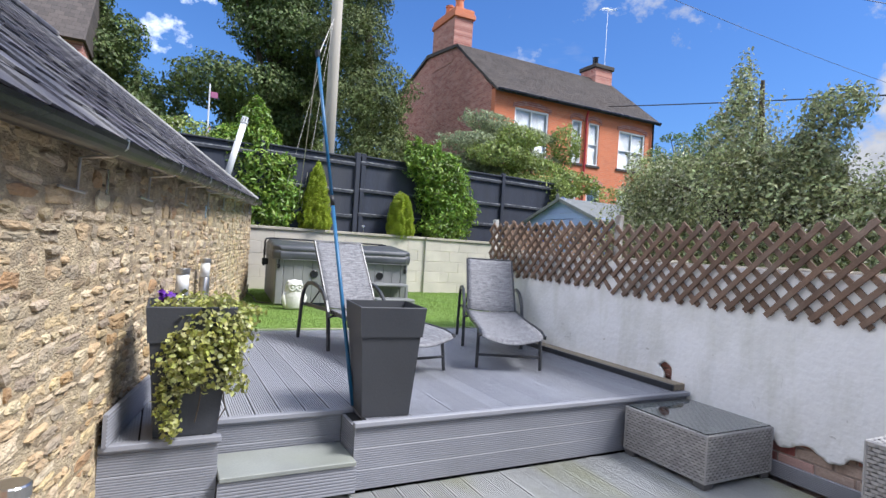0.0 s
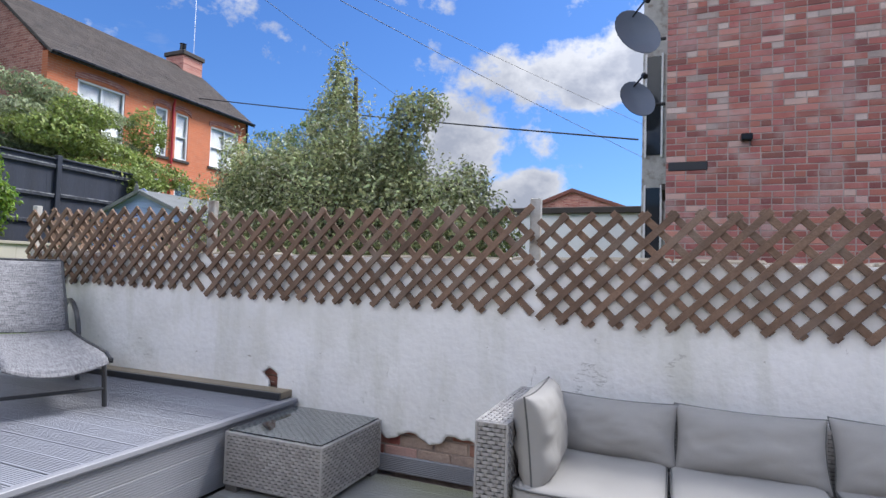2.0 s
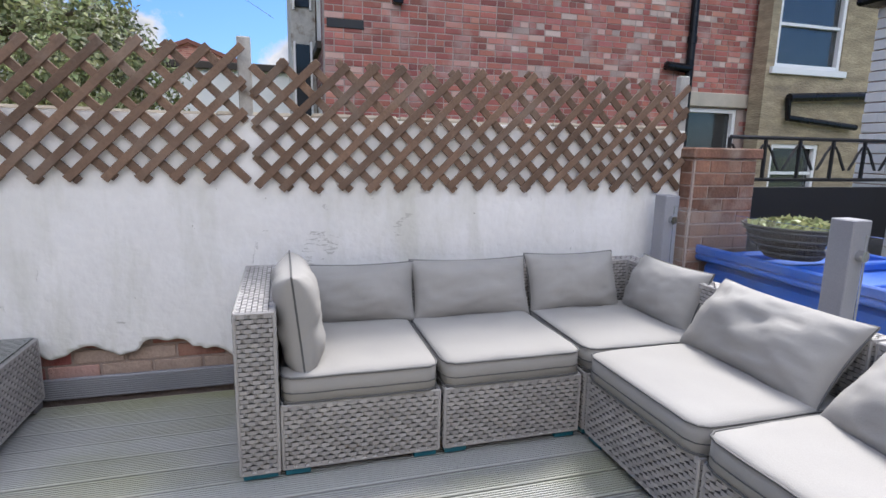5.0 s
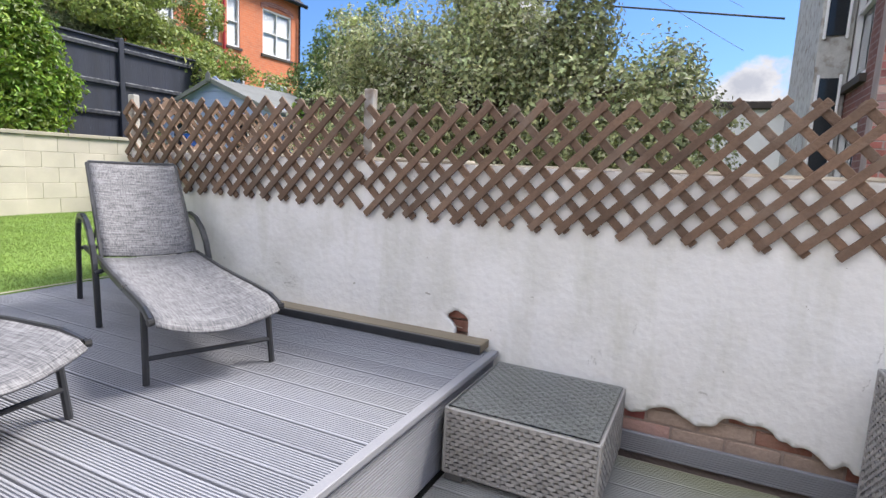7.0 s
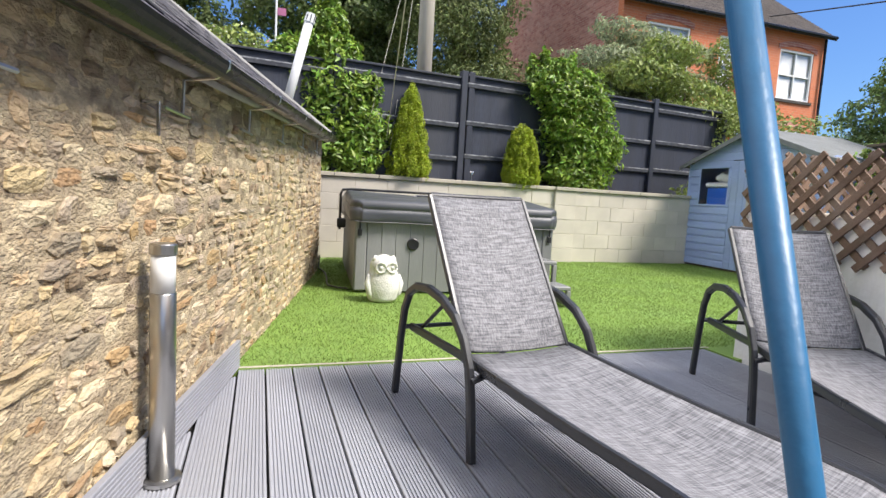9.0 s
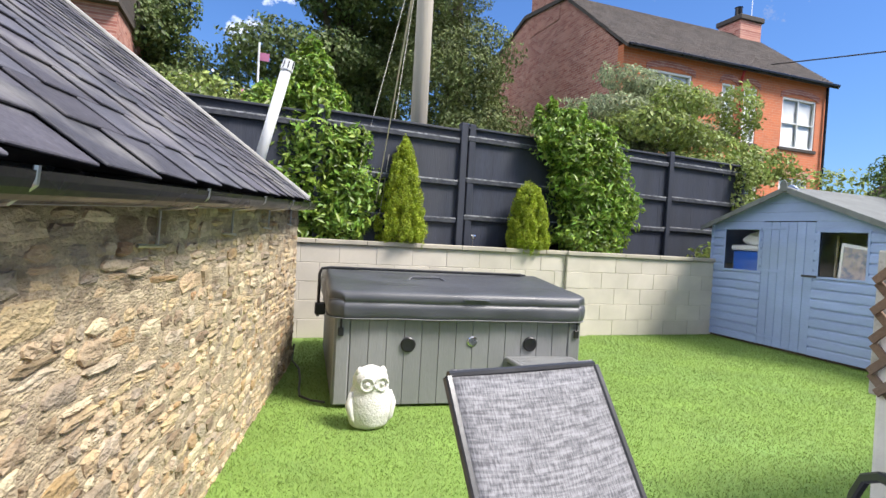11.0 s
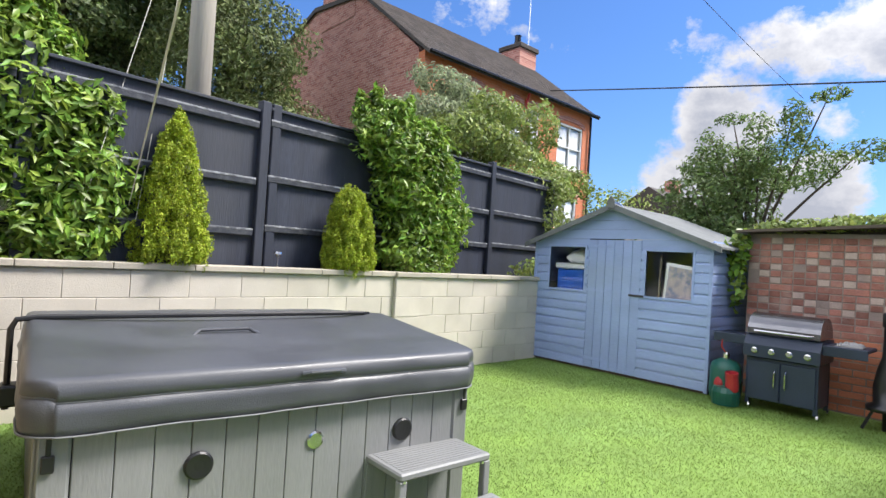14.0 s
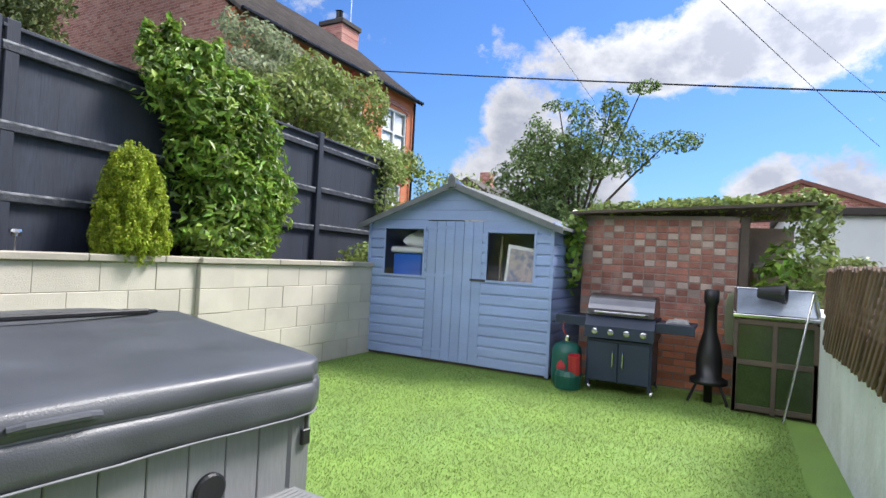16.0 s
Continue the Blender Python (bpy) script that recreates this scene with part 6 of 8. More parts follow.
bbq = thing("gas_barbecue", "black four-burner gas barbecue with hood and side shelves", "barbecue", (7.55, 7.25, LAWN))
Geo().box((7.34, 6.95, LAWN + 0.10), (7.78, 7.58, LAWN + 0.53), 0.01).part("cabinet", M["bbqblue"], bbq)
for a, b in ((6.965, 7.262), (7.268, 7.565)):
    d = Geo().box((7.322, a, LAWN + 0.11), (7.338, b, LAWN + 0.50), 0.005).part("door", M["bbqblue"], bbq)
    y = b - 0.045 if a < 7.0 else a + 0.045
    Geo().tube([(7.318, y, LAWN + 0.25), (7.298, y, LAWN + 0.27), (7.298, y, LAWN + 0.40), (7.318, y, LAWN + 0.42)], 0.007, 8).part("handle", M["chrome"], d, "chrome handle")
Geo().prism([(7.29, LAWN + 0.54), (7.80, LAWN + 0.54), (7.80, LAWN + 0.76), (7.36, LAWN + 0.76), (7.29, LAWN + 0.66)], 6.93, 7.60, "y").part("firebox", M["bbqblue"], bbq)
for k in range(4):
    y = 7.03 + k * 0.155
    Geo().lathe([(0.03, 0), (0.03, 0.012), (0.022, 0.016), (0.02, 0.03)], 14, pose(7.288, y, LAWN + 0.605, 0, -90, 0)).part("knob", M["chrome"], bbq, "chrome control knob")
hood = [(7.33 + 0.235 - 0.235 * math.cos(radians(a)), LAWN + 0.77 + 0.21 * math.sin(radians(a)) ** 0.8) for a in range(0, 181, 12)]
Geo().prism(hood, 6.945, 7.585, "y").part("hood", M["hood"], bbq, "curved burnished steel hood", smooth=False)
Geo().tube([(7.335, 7.0, LAWN + 0.80), (7.30, 7.02, LAWN + 0.80), (7.30, 7.51, LAWN + 0.80), (7.335, 7.53, LAWN + 0.80)], 0.01, 8).part("hood_handle", M["chrome"], bbq, "chrome hood handle")
Geo().lathe([(0.03, 0), (0.03, 0.006)], 16, pose(7.42, 7.26, LAWN + 0.915, 0, -55, 0)).part("thermometer", M["chrome"], bbq)
for a, b in ((7.60, 7.92), (6.58, 6.93)):
    Geo().box((7.36, a, LAWN + 0.70), (7.76, b, LAWN + 0.735), 0.008).part("side_shelf", M["bbqblue"], bbq)
    Geo().box((7.345, a, LAWN + 0.64), (7.362, b, LAWN + 0.735), 0.004).part("shelf_front", M["bbqblue"], bbq)
for y in (6.965, 7.565):
    for x in (7.36, 7.75):
        Geo().box((x - 0.018, y - 0.018, LAWN + 0.05), (x + 0.018, y + 0.018, LAWN + 0.54), 0.003).part("leg", M["bbqblue"], bbq)
        Geo().lathe([(0.03, 0), (0.03, 0.02)], 12, pose(x, y - 0.01, LAWN + 0.03, 90, 0, 0)).part("castor", M["chrome"], bbq)
cloth = thing("tongs_and_cloth", "steel tongs and a crumpled cloth on the barbecue shelf", "cloth", (7.5, 6.74, LAWN + 0.74))
cushion_geo(0.16, 0.22, 0.05, 3, p=3, wrinkle=0.03).part("cloth", M["cushion"], cloth, world=False)

gas = thing("gas_bottle", "green gas bottle with red collar and hose", "gas bottle", (7.40, 7.80, LAWN))
Geo().lathe([(0.13, 0), (0.135, 0.03), (0.15, 0.05), (0.155, 0.10), (0.155, 0.34), (0.14, 0.40), (0.09, 0.44), (0.04, 0.455)], 24).part("body", M["gas"], gas, world=False, smooth=True)
Geo().lathe([(0.03, 0.45), (0.03, 0.50), (0.02, 0.52)], 10).part("valve", M["chrome"], gas, world=False)
red = thing("red_boot_pair", "bright red plastic clogs beside the gas bottle", "shoes", (7.26, 7.74, LAWN))
for dy in (-0.055, 0.055):
    Geo().lathe([(0.045, 0.12), (0.05, 0.16), (0.046, 0.22), (0.05, 0.27), (0.042, 0.27), (0.038, 0.2)], 12, pose(0, dy, 0, 0, 10 * (1 if dy > 0 else -1), 0)).part("upper", M["red"], red, world=False)
Geo().lathe([(0.10, 0.0), (0.105, 0.10), (0.09, 0.14), (0.02, 0.145)], 16).part("base_tin", M["gas"], red, world=False)
red.matrix_basis = red.matrix_basis @ Matrix.Scale(1.3, 4)
hose = Geo().tube([(7.40, 7.80, LAWN + 0.5), (7.36, 7.84, LAWN + 0.58), (7.35, 7.83, LAWN + 0.66), (7.42, 7.72, LAWN + 0.70)], 0.008, 6)
hose.part("hose", M["red"], gas)

smoker = thing("chiminea", "tall black steel chiminea beside the barbecue", "chiminea", (7.62, 6.46, LAWN))
Geo().lathe([(0.04, 0.0), (0.04, 0.17), (0.17, 0.18), (0.17, 0.22), (0.115, 0.25), (0.12, 0.40), (0.095, 0.56), (0.06, 0.68), (0.054, 0.95), (0.068, 0.955), (0.068, 1.08), (0.05, 1.09)], 20).part("body", M["black"], smoker, world=False, smooth=True)
for k in range(3):
    a = radians(120 * k)
    Geo().tube([(0.05 * math.cos(a), 0.05 * math.sin(a), 0.32), (0.2 * math.cos(a), 0.2 * math.sin(a), 0)], 0.014, 6).part("leg", M["black"], smoker, world=False)
apron = thing("apron", "pale green cloth hanging on the shelter post", "cloth", (8.0, 6.27, 1.2))
cushion_geo(0.05, 0.14, 0.5, 5, p=5, wrinkle=0.03).part("cloth", M["leaf_grey"], apron, world=False)
apron.matrix_basis = pose(7.95, 6.28, 1.18)

frame_ = thing("cold_frame", "brown timber cold frame with glass sides and a raised metal-edged lid", "cold frame", (7.7, 5.9, LAWN))
CX0, CX1, CY0, CY1 = 7.40, 7.95, 5.62, 6.24
for y in (CY0, (CY0 + CY1) / 2, CY1):
    Geo().box((CX0, y - 0.02, LAWN), (CX0 + 0.04, y + 0.02, 1.22), 0.004).part("upright", M["rust"], frame_)
for z in (LAWN + 0.02, 0.82, 1.19):
    Geo().box((CX0 + 0.002, CY0, z), (CX0 + 0.038, CY1, z + 0.05), 0.004).part("rail", M["rust"], frame_)
for y in (CY0, CY1):
    Geo().box((CX1 - 0.04, y - 0.02, LAWN), (CX1, y + 0.02, 1.40), 0.004).part("upright", M["rust"], frame_)
    Geo().box((CX0, y - 0.018, LAWN), (CX1, y + 0.018, LAWN + 0.5), 0.004).part("side_panel", M["rust"], frame_)
for a, b in ((CY0 + 0.02, (CY0 + CY1) / 2 - 0.02), ((CY0 + CY1) / 2 + 0.02, CY1 - 0.02)):
    Geo().box((CX0 + 0.015, a, LAWN + 0.07), (CX0 + 0.021, b, 1.19)).part("pane", M["greenpane"], frame_, "glass pane with the lawn's green reflection painted in")
LM = pose(CX0 - 0.02, (CY0 + CY1) / 2, 1.25, 0, -24, 0)
for lo, hi in (((0, -0.34), (0.03, 0.34)), ((0.57, -0.34), (0.60, 0.34)), ((0.03, -0.34), (0.57, -0.31)), ((0.03, 0.31), (0.57, 0.34))):
    Geo().box((*lo, 0), (*hi, 0.035), 0.004, LM).part("lid_frame", M["chrome"], frame_, "pale metal lid frame")
Geo().box((0.03, -0.31, 0.012), (0.57, 0.31, 0.018), 0, LM).part("lid_pane", M["skypane"], frame_, "glass lid with the sky's reflection painted in")
pot2 = thing("fallen_pot", "dark plastic plant pot lying on the cold frame lid", "plant pot")
Geo().lathe([(0.055, 0), (0.085, 0.20), (0.092, 0.20), (0.092, 0.23), (0.08, 0.23), (0.07, 0.1)], 18).part("pot", M["black"], pot2, world=False, smooth=False)
pot2.matrix_basis = LM @ pose(0.30, 0.14, 0.118, 84, 0, -12)
Geo().box((CX0 + 0.03, CY0, LAWN), (CX1, CY1, LAWN + 0.45)).part("planting_box", M["soil"], frame_)
rod = thing("metal_rod", "thin metal cane leaning on the cold frame", "cane", (7.3, 5.75, LAWN))
Geo().tube([(7.20, 5.86, LAWN), (7.36, 5.66, 1.50)], 0.010, 8).part("cane", M["chrome"], rod)
backstone = thing("wall_rear", "old rough stone boundary wall beyond the cold frame", "wall", (9.9, 6, 0), kind="structure")
Geo().box((9.2, 3.6, -0.3), (9.5, 6.1, 1.72), 0.02).part("wall_body", M["houstone"], backstone)
Geo().box((9.15, 3.6, 1.722), (9.55, 6.1, 1.79), 0.015).part("wall_coping", M["coping"], backstone)

# ---- the outbuilding's roof and gutter ----
roof = thing("outbuilding_roof", "old slate roof with black gutter over the stone wall", "roof", (stone_x(4) - 1, 4, EAVE), kind="structure")
PITCH = 0.735
RISE = 3.0


def on_roof(s, up, lift=0.0):
    """A place on the roof, s along it, up metres in from the eave measured flat."""
    c = math.hypot(1, PITCH)
    return on_stone(s, 0.075 - up, eave(s) + 0.05 + up * PITCH) + (WNRM * PITCH + Vector((0, 0, 1))) * (lift / c)


g = Geo()
a0, a1 = S0, S1 + 0.012
for z in (0.0, -0.03):
    g.v += [tuple(on_roof(s, u, z)) for s, u in ((0.0, 0.02), (a1, 0.02), (a1, RISE), (0.0, RISE))]
g.f += [(0, 1, 2, 3), (7, 6, 5, 4)] + [(i, (i + 1) % 4, 4 + (i + 1) % 4, 4 + i) for i in range(4)]
g.part("roof_deck", M["under"], roof)
g = Geo()
for z in (0.0, -0.03):
    g.v += [tuple(on_stone(s, 0.075 - RISE - u, eave(s) + 0.05 + RISE * PITCH - u * PITCH + z)) for s, u in ((a0, 0.0), (a1, 0.0), (a1, RISE), (a0, RISE))]
g.f += [(0, 1, 2, 3), (7, 6, 5, 4)] + [(i, (i + 1) % 4, 4 + (i + 1) % 4, 4 + i) for i in range(4)]
g.part("roof_back", M["slate_far"], roof)
p = [on_stone(S1 - 0.06, o, z) for o, z in ((-0.02, EAVE + 0.02), (-5.86, EAVE + 0.02), (-2.92, EAVE + RISE * PITCH - 0.02))]
q = [on_stone(S1 - 0.36, o, z) for o, z in ((-0.02, EAVE + 0.02), (-5.86, EAVE + 0.02), (-2.92, EAVE + RISE * PITCH - 0.02))]
Geo().add(p + q, [(0, 1, 2), (5, 4, 3), (0, 2, 5, 3), (2, 1, 4, 5), (1, 0, 3, 4)]).part("gable_end", M["mortar"], roof)
Geo().tube([on_roof(a1, 0.0, 0.02), on_roof(a1, RISE, 0.02)], 0.024, 8).part("verge_mortar", M["dish_pale"], roof, "pale mortar fillet along the verge")
Geo().tube([on_roof(S0, RISE, 0.03), on_roof(a1, RISE, 0.03)], 0.06, 10).part("ridge", M["slate_far"], roof)
prof = [(0.058 * math.cos(radians(a)), 0.058 * math.sin(radians(a))) for a in range(180, 361, 15)] + [(0.052 * math.cos(radians(a)), 0.052 * math.sin(radians(a))) for a in range(360, 179, -15)]
g = Geo()
for s in (S0, 0.0, S1 + 0.0):
    g.v += [tuple(on_stone(s, 0.118 + x, eave(s) + 0.022 + z)) for x, z in prof]
n = len(prof)
g.f += [(q + i, q + (i + 1) % n, q + n + (i + 1) % n, q + n + i) for q in (0, n) for i in range(n)]
g.part("gutter", M["gutter"], roof, "black half-round gutter", smooth=False)
Geo().tube([on_stone(0, 0.03, eave(0) + 0.02), on_stone(S1, 0.03, eave(S1) + 0.02)], 0.028, 6).part("fascia", M["gutter"], roof)
Geo().tube([on_stone(4.9, 0.055, eave(4.9) - 0.022), on_stone(7.0, 0.055, eave(7.0) - 0.022), on_stone(S1, 0.055, eave(S1) - 0.022)], 0.019, 8).part("waste_pipe", M["dish_pale"], roof, "pale grey pipe run under the gutter", smooth=True)
for k in range(14):
    s = S0 + 0.4 + k * 0.93
    if s < S1:
        e = eave(s)
        g = Geo().tube([on_stone(s, 0.018, e - 0.17), on_stone(s, 0.022, e - 0.05), on_stone(s, 0.07, e - 0.042), on_stone(s, 0.13, e - 0.034), on_stone(s, 0.172, e + 0.0), on_stone(s, 0.174, e + 0.03)], 0.006, 6)
        g.part("gutter_bracket", M["steel"], roof, "galvanised gutter bracket")
        Geo().tube([on_stone(s - 0.16, 0.02, e - 0.165), on_stone(s + 0.05, 0.024, e - 0.172)], 0.006, 6).part("bracket_spike", M["steel"], roof)
flue = thing("flue_pipe", "leaning white flue pipe with a slotted cap behind the roof", "flue", (0.84, 9.62, 2.1))
Geo().tube([(0.78, 9.62, 2.0), (1.06, 9.62, 3.20)], 0.052, 16).part("pipe", M["frost"], flue, "white pipe", smooth=True)
Geo().tube([(1.06, 9.62, 3.20), (1.085, 9.62, 3.30)], [0.062, 0.055], 16).part("cap", M["frost"], flue)
for k in range(8):
    a = radians(45 * k)
    Geo().box((-0.004, -0.004, 0), (0.004, 0.004, 0.07), 0, pose(1.07 + 0.062 * math.cos(a), 9.62 + 0.062 * math.sin(a), 3.215, 0, 13, 0)).part("cap_slot", M["gutter"], flue)
for s in (2.6, 4.9):
    ev = thing("vine_eye", "small galvanised bracket on the stone wall", "bracket", tuple(on_stone(s, 0.03, 1.5)))
    Geo().tube([on_stone(s, 0.0, 1.55), on_stone(s, 0.05, 1.55), on_stone(s, 0.05, 1.45)], 0.006, 6).part("hook", M["chrome"], ev)


# ---- houses ----
def far_window(parent, axis, a0, a1, z0, z1, t, cols=2, rows=1, curtain=True, out=-1, sill="tile"):
    """A framed window in the plane t across axis; out: which way it faces."""
    def bx(lo_a, hi_a, lo_z, hi_z, d0, d1, mt, name, par):
        lo, hi = (lo_a, t + min(d0, d1), lo_z), (hi_a, t + max(d0, d1), hi_z)
        if axis == "y":
            lo, hi = (lo[1], lo[0], lo[2]), (hi[1], hi[0], hi[2])
        return Geo().box(lo, hi, 0.004).part(name, mt, par)
    f = 0.06
    w = bx(a0, a1, z0, z1, -out * 0.10, -out * 0.13, M["curtain"] if curtain else M["pane"], "window", parent)
    bx(a0, a0 + f, z0, z1, -out * 0.02, -out * 0.09, M["upvc"], "frame", w)
    bx(a1 - f, a1, z0, z1, -out * 0.02, -out * 0.09, M["upvc"], "frame", w)
    bx(a0 + f, a1 - f, z1 - f, z1, -out * 0.02, -out * 0.09, M["upvc"], "frame", w)
    bx(a0 + f, a1 - f, z0, z0 + f, -out * 0.02, -out * 0.09, M["upvc"], "frame", w)
    for k in range(1, cols):
        a = a0 + (a1 - a0) * k / cols
        bx(a - 0.025, a + 0.025, z0 + f, z1 - f, -out * 0.03, -out * 0.09, M["upvc"], "mullion", w)
    for k in range(1, rows + 1):
        z = z0 + (z1 - z0) * k / (rows + 1)
        bx(a0 + f, a1 - f, z - 0.022, z + 0.022, -out * 0.035, -out * 0.09, M["upvc"], "transom", w)
    bx(a0 + 0.02, a1 - 0.02, z0 + 0.02, z1 - 0.02, -out * 0.094, -out * 0.098, M["glass"], "pane", w).visible_shadow = False
    bx(a0 - 0.08, a1 + 0.08, z0 - 0.09, z0, out * 0.05, -out * 0.12, M[sill], "sill", w)
    return w


HX0, HX1, HY, HE = 10.1, 17.95, 16.5, 7.12
house = thing("brick_house", "two-storey orange and red brick house with a tiled roof", "house", (14, 19, 1.5))
opens = [(10.97, 12.48, 4.6, 6.6), (13.60, 14.10, 4.94, 6.58), (14.44, 14.98, 4.94, 6.58), (16.02, 17.46, 4.98, 6.52), (13.5, 14.0, 3.0, 4.15), (14.5, 15.2, 2.2, 4.15), (16.1, 17.3, 2.6, 4.05)]
wall_cells(Geo(), "x", HX0, HX1, 1.2, HE, HY, HY + 0.25, opens).part("front_wall", M["facade"], house, "orange brick front", fix="weld")
Geo().prism([(HY + 0.25, 1.2), (HY + 0.25, HE + 0.1), (19.6, 9.55), (22.4, 9.85), (25.6, 8.8), (25.6, 1.2)], HX0, HX0 + 0.25, "x").part("gable_wall", M["gable"], house, "weathered red brick gable")
Geo().prism([(HY + 0.25, 1.2), (HY + 0.25, HE), (19.6, 9.3), (25.6, HE), (25.6, 1.2)], HX1 - 0.25, HX1, "x").part("end_wall", M["gable"], house)
Geo().box((HX0 + 0.25, 25.3, 1.2), (HX1 - 0.25, 25.6, HE)).part("rear_wall", M["gable"], house)
Geo().box((HX0 + 0.25, 18.0, 1.2), (HX1 - 0.25, 18.1, HE)).part("room_wall", M["cream"], house)
for k, o in enumerate(opens):
    far_window(house, "x", o[0], o[1], o[2], o[3], HY, cols=1 if o[1] - o[0] < 0.8 else 2, rows=1, curtain=k != 5)
    if k < 4 or k > 4:
        n, w = 8, o[1] - o[0]
        poly = [(o[0] - 0.1 + (w + 0.2) * i / n, o[3] - 0.02 + 0.14 * math.sin(math.pi * i / n) ** 0.7) for i in range(n + 1)]
        Geo().prism(poly + [(x, z + 0.16) for x, z in poly[::-1]], HY - 0.025, HY - 0.002, "y").part("brick_arch", M["gable"], house)
slope = []
for c in range(30):
    f0, f1 = c / 30, (c + 1) / 30
    y0, y1 = HY - 0.25 + (19.6 - HY + 0.25) * f0, HY - 0.25 + (19.6 - HY + 0.25) * f1
    z0, z1 = HE - 0.08 + (9.62 - HE + 0.08) * f0, HE - 0.08 + (9.62 - HE + 0.08) * f1
    slope.append((y0, z0 + 0.03))
    slope.append((y1, z1 + 0.005))
Geo().prism(slope + [(19.6, 9.5), (HY - 0.25, HE - 0.16)], HX0 - 0.08, HX1 + 0.12, "x").part("roof_front", M["roofrows"], house, "dark brown tiled roof slope")
Geo().prism([(19.6, 9.62), (22.4, 9.95), (25.8, 8.85), (25.8, 8.75), (22.4, 9.8), (19.6, 9.5)], HX0 - 0.08, HX1 + 0.12, "x").part("roof_rear", M["tile"], house)
Geo().box((HX0 - 0.05, HY - 0.32, HE - 0.12), (HX1 + 0.1, HY - 0.22, HE - 0.03), 0.02).part("gutter", M["gutter"], house)
Geo().tube([(14.27, HY - 0.06, 2.0), (14.27, HY - 0.06, HE - 0.35), (14.2, HY - 0.2, HE - 0.15)], 0.04, 8).part("downpipe", M["red"], house, "rust red downpipe")
Geo().tube([(HX1 - 0.12, HY - 0.07, 1.6), (HX1 - 0.12, HY - 0.07, HE - 0.1)], 0.04, 8).part("downpipe", M["gutter"], house)
chimney = Geo().box((HX0 - 0.02, 20.0, 9.0), (HX0 + 0.85, 22.0, 10.9), 0.01).part("chimney", M["gable"], house, "tall orange brick chimney stack")
Geo().box((HX0 - 0.08, 19.92, 10.9), (HX0 + 0.93, 22.08, 11.1), 0.02).part("corbel", M["facade"], chimney)
Geo().box((HX0 - 0.03, 19.97, 11.1), (HX0 + 0.88, 22.03, 11.3), 0.02).part("cap", M["facade"], chimney)
for y in (20.5, 21.4):
    Geo().lathe([(0.2, 0), (0.16, 0.5), (0.19, 0.52), (0.19, 0.6), (0.13, 0.6)], 12, pose(HX0 + 0.42, y, 11.3)).part("chimney_pot", M["facade"], chimney)
chim2 = Geo().box((17.0, 19.2, 9.0), (18.0, 20.2, 10.0), 0.01).part("chimney", M["gable"], house, "short far chimney stack")
Geo().box((16.93, 19.13, 10.0), (18.07, 20.27, 10.18), 0.02).part("corbel", M["tile"], chim2)
Geo().lathe([(0.14, 0), (0.12, 0.4), (0.15, 0.42)], 10, pose(17.3, 19.6, 10.18)).part("chimney_pot", M["gutter"], chim2)
Geo().tube([(17.6, 19.3, 9.6), (17.6, 19.3, 12.9)], 0.013, 6).part("aerial_mast", M["chrome"], house)
Geo().tube([(17.2, 19.3, 12.75), (18.1, 19.3, 12.9)], 0.012, 5).part("aerial_boom", M["chrome"], house)
for k in range(5):
    x = 17.25 + k * 0.18
    Geo().tube([(x, 19.1, 12.77 + k * 0.03), (x, 19.5, 12.77 + k * 0.03)], 0.01, 4).part("aerial_rod", M["chrome"], house)

# the neighbouring brick house beyond the white wall
NX, NY = 7.6, 0.52
nhouse = thing("neighbour_house", "tall red brick house side with white windows and a black drainpipe", "house", (10, -3, 0))
nopen = [(-5.52, -4.93, 3.55, 4.38), (-5.5, -4.6, -0.2, 1.84)]
wall_cells(Geo(), "y", -5.85, NY, -0.3, 7.2, NX + 0.006, NX + 0.25, nopen).part("side_wall", M["mortarW"], nhouse, fix="weld")
wall_cells(Geo(), "x", NX + 0.014, 13.0, -0.3, 7.2, NY - 0.25, NY - 0.012, [(8.3, 9.3, 2.5, 4.2), (8.3, 9.3, 0.5, 2.0)]).part("front_wall", brick_mat("front_red_brick", (0.22, 0.08, 0.06), (0.17, 0.07, 0.055), (0.33, 0.27, 0.24), plane="y"), nhouse, fix="weld")
far_window(nhouse, "y", *nopen[0], NX, cols=1, rows=1, curtain=False, sill="upvc")
far_window(nhouse, "y", *nopen[1], NX, cols=1, rows=1, curtain=False)
far_window(nhouse, "x", 8.3, 9.3, 2.5, 4.2, NY, cols=1, rows=1, curtain=False, out=1)
far_window(nhouse, "x", 8.3, 9.3, 0.5, 2.0, NY, cols=1, rows=1, curtain=False, out=1)
Geo().box((8.0, -5.8, -0.3), (8.1, NY - 0.3, 7.0)).part("inner_wall", M["under"], nhouse)
Geo().box((7.45, -6.0, 7.2), (13, NY + 0.15, 7.4)).part("roof_slab", M["tile"], nhouse)
Geo().box((NX - 0.05, -5.65, 1.86), (NX + 0.01, -4.5, 2.06), 0.01).part("lintel", M["coping"], nhouse, "grey stone lintel")
Geo().tube([(NX - 0.07, -4.52, -0.3), (NX - 0.07, -4.52, 4.35), (NX - 0.07, -4.62, 4.6), (NX - 0.07, -4.8, 4.75)], 0.055, 12).part("drainpipe", M["gutter"], nhouse, "black drainpipe")
Geo().tube([(NX - 0.07, -4.52, 2.36), (NX - 0.09, -4.12, 2.38)], 0.06, 12).part("waste_pipe", M["gutter"], nhouse)
for z in (1.2, 2.7, 4.1):
    Geo().tube([(NX - 0.07, -4.52, z), (NX - 0.07, -4.52, z + 0.09)], 0.065, 12).part("pipe_collar", M["gutter"], nhouse)
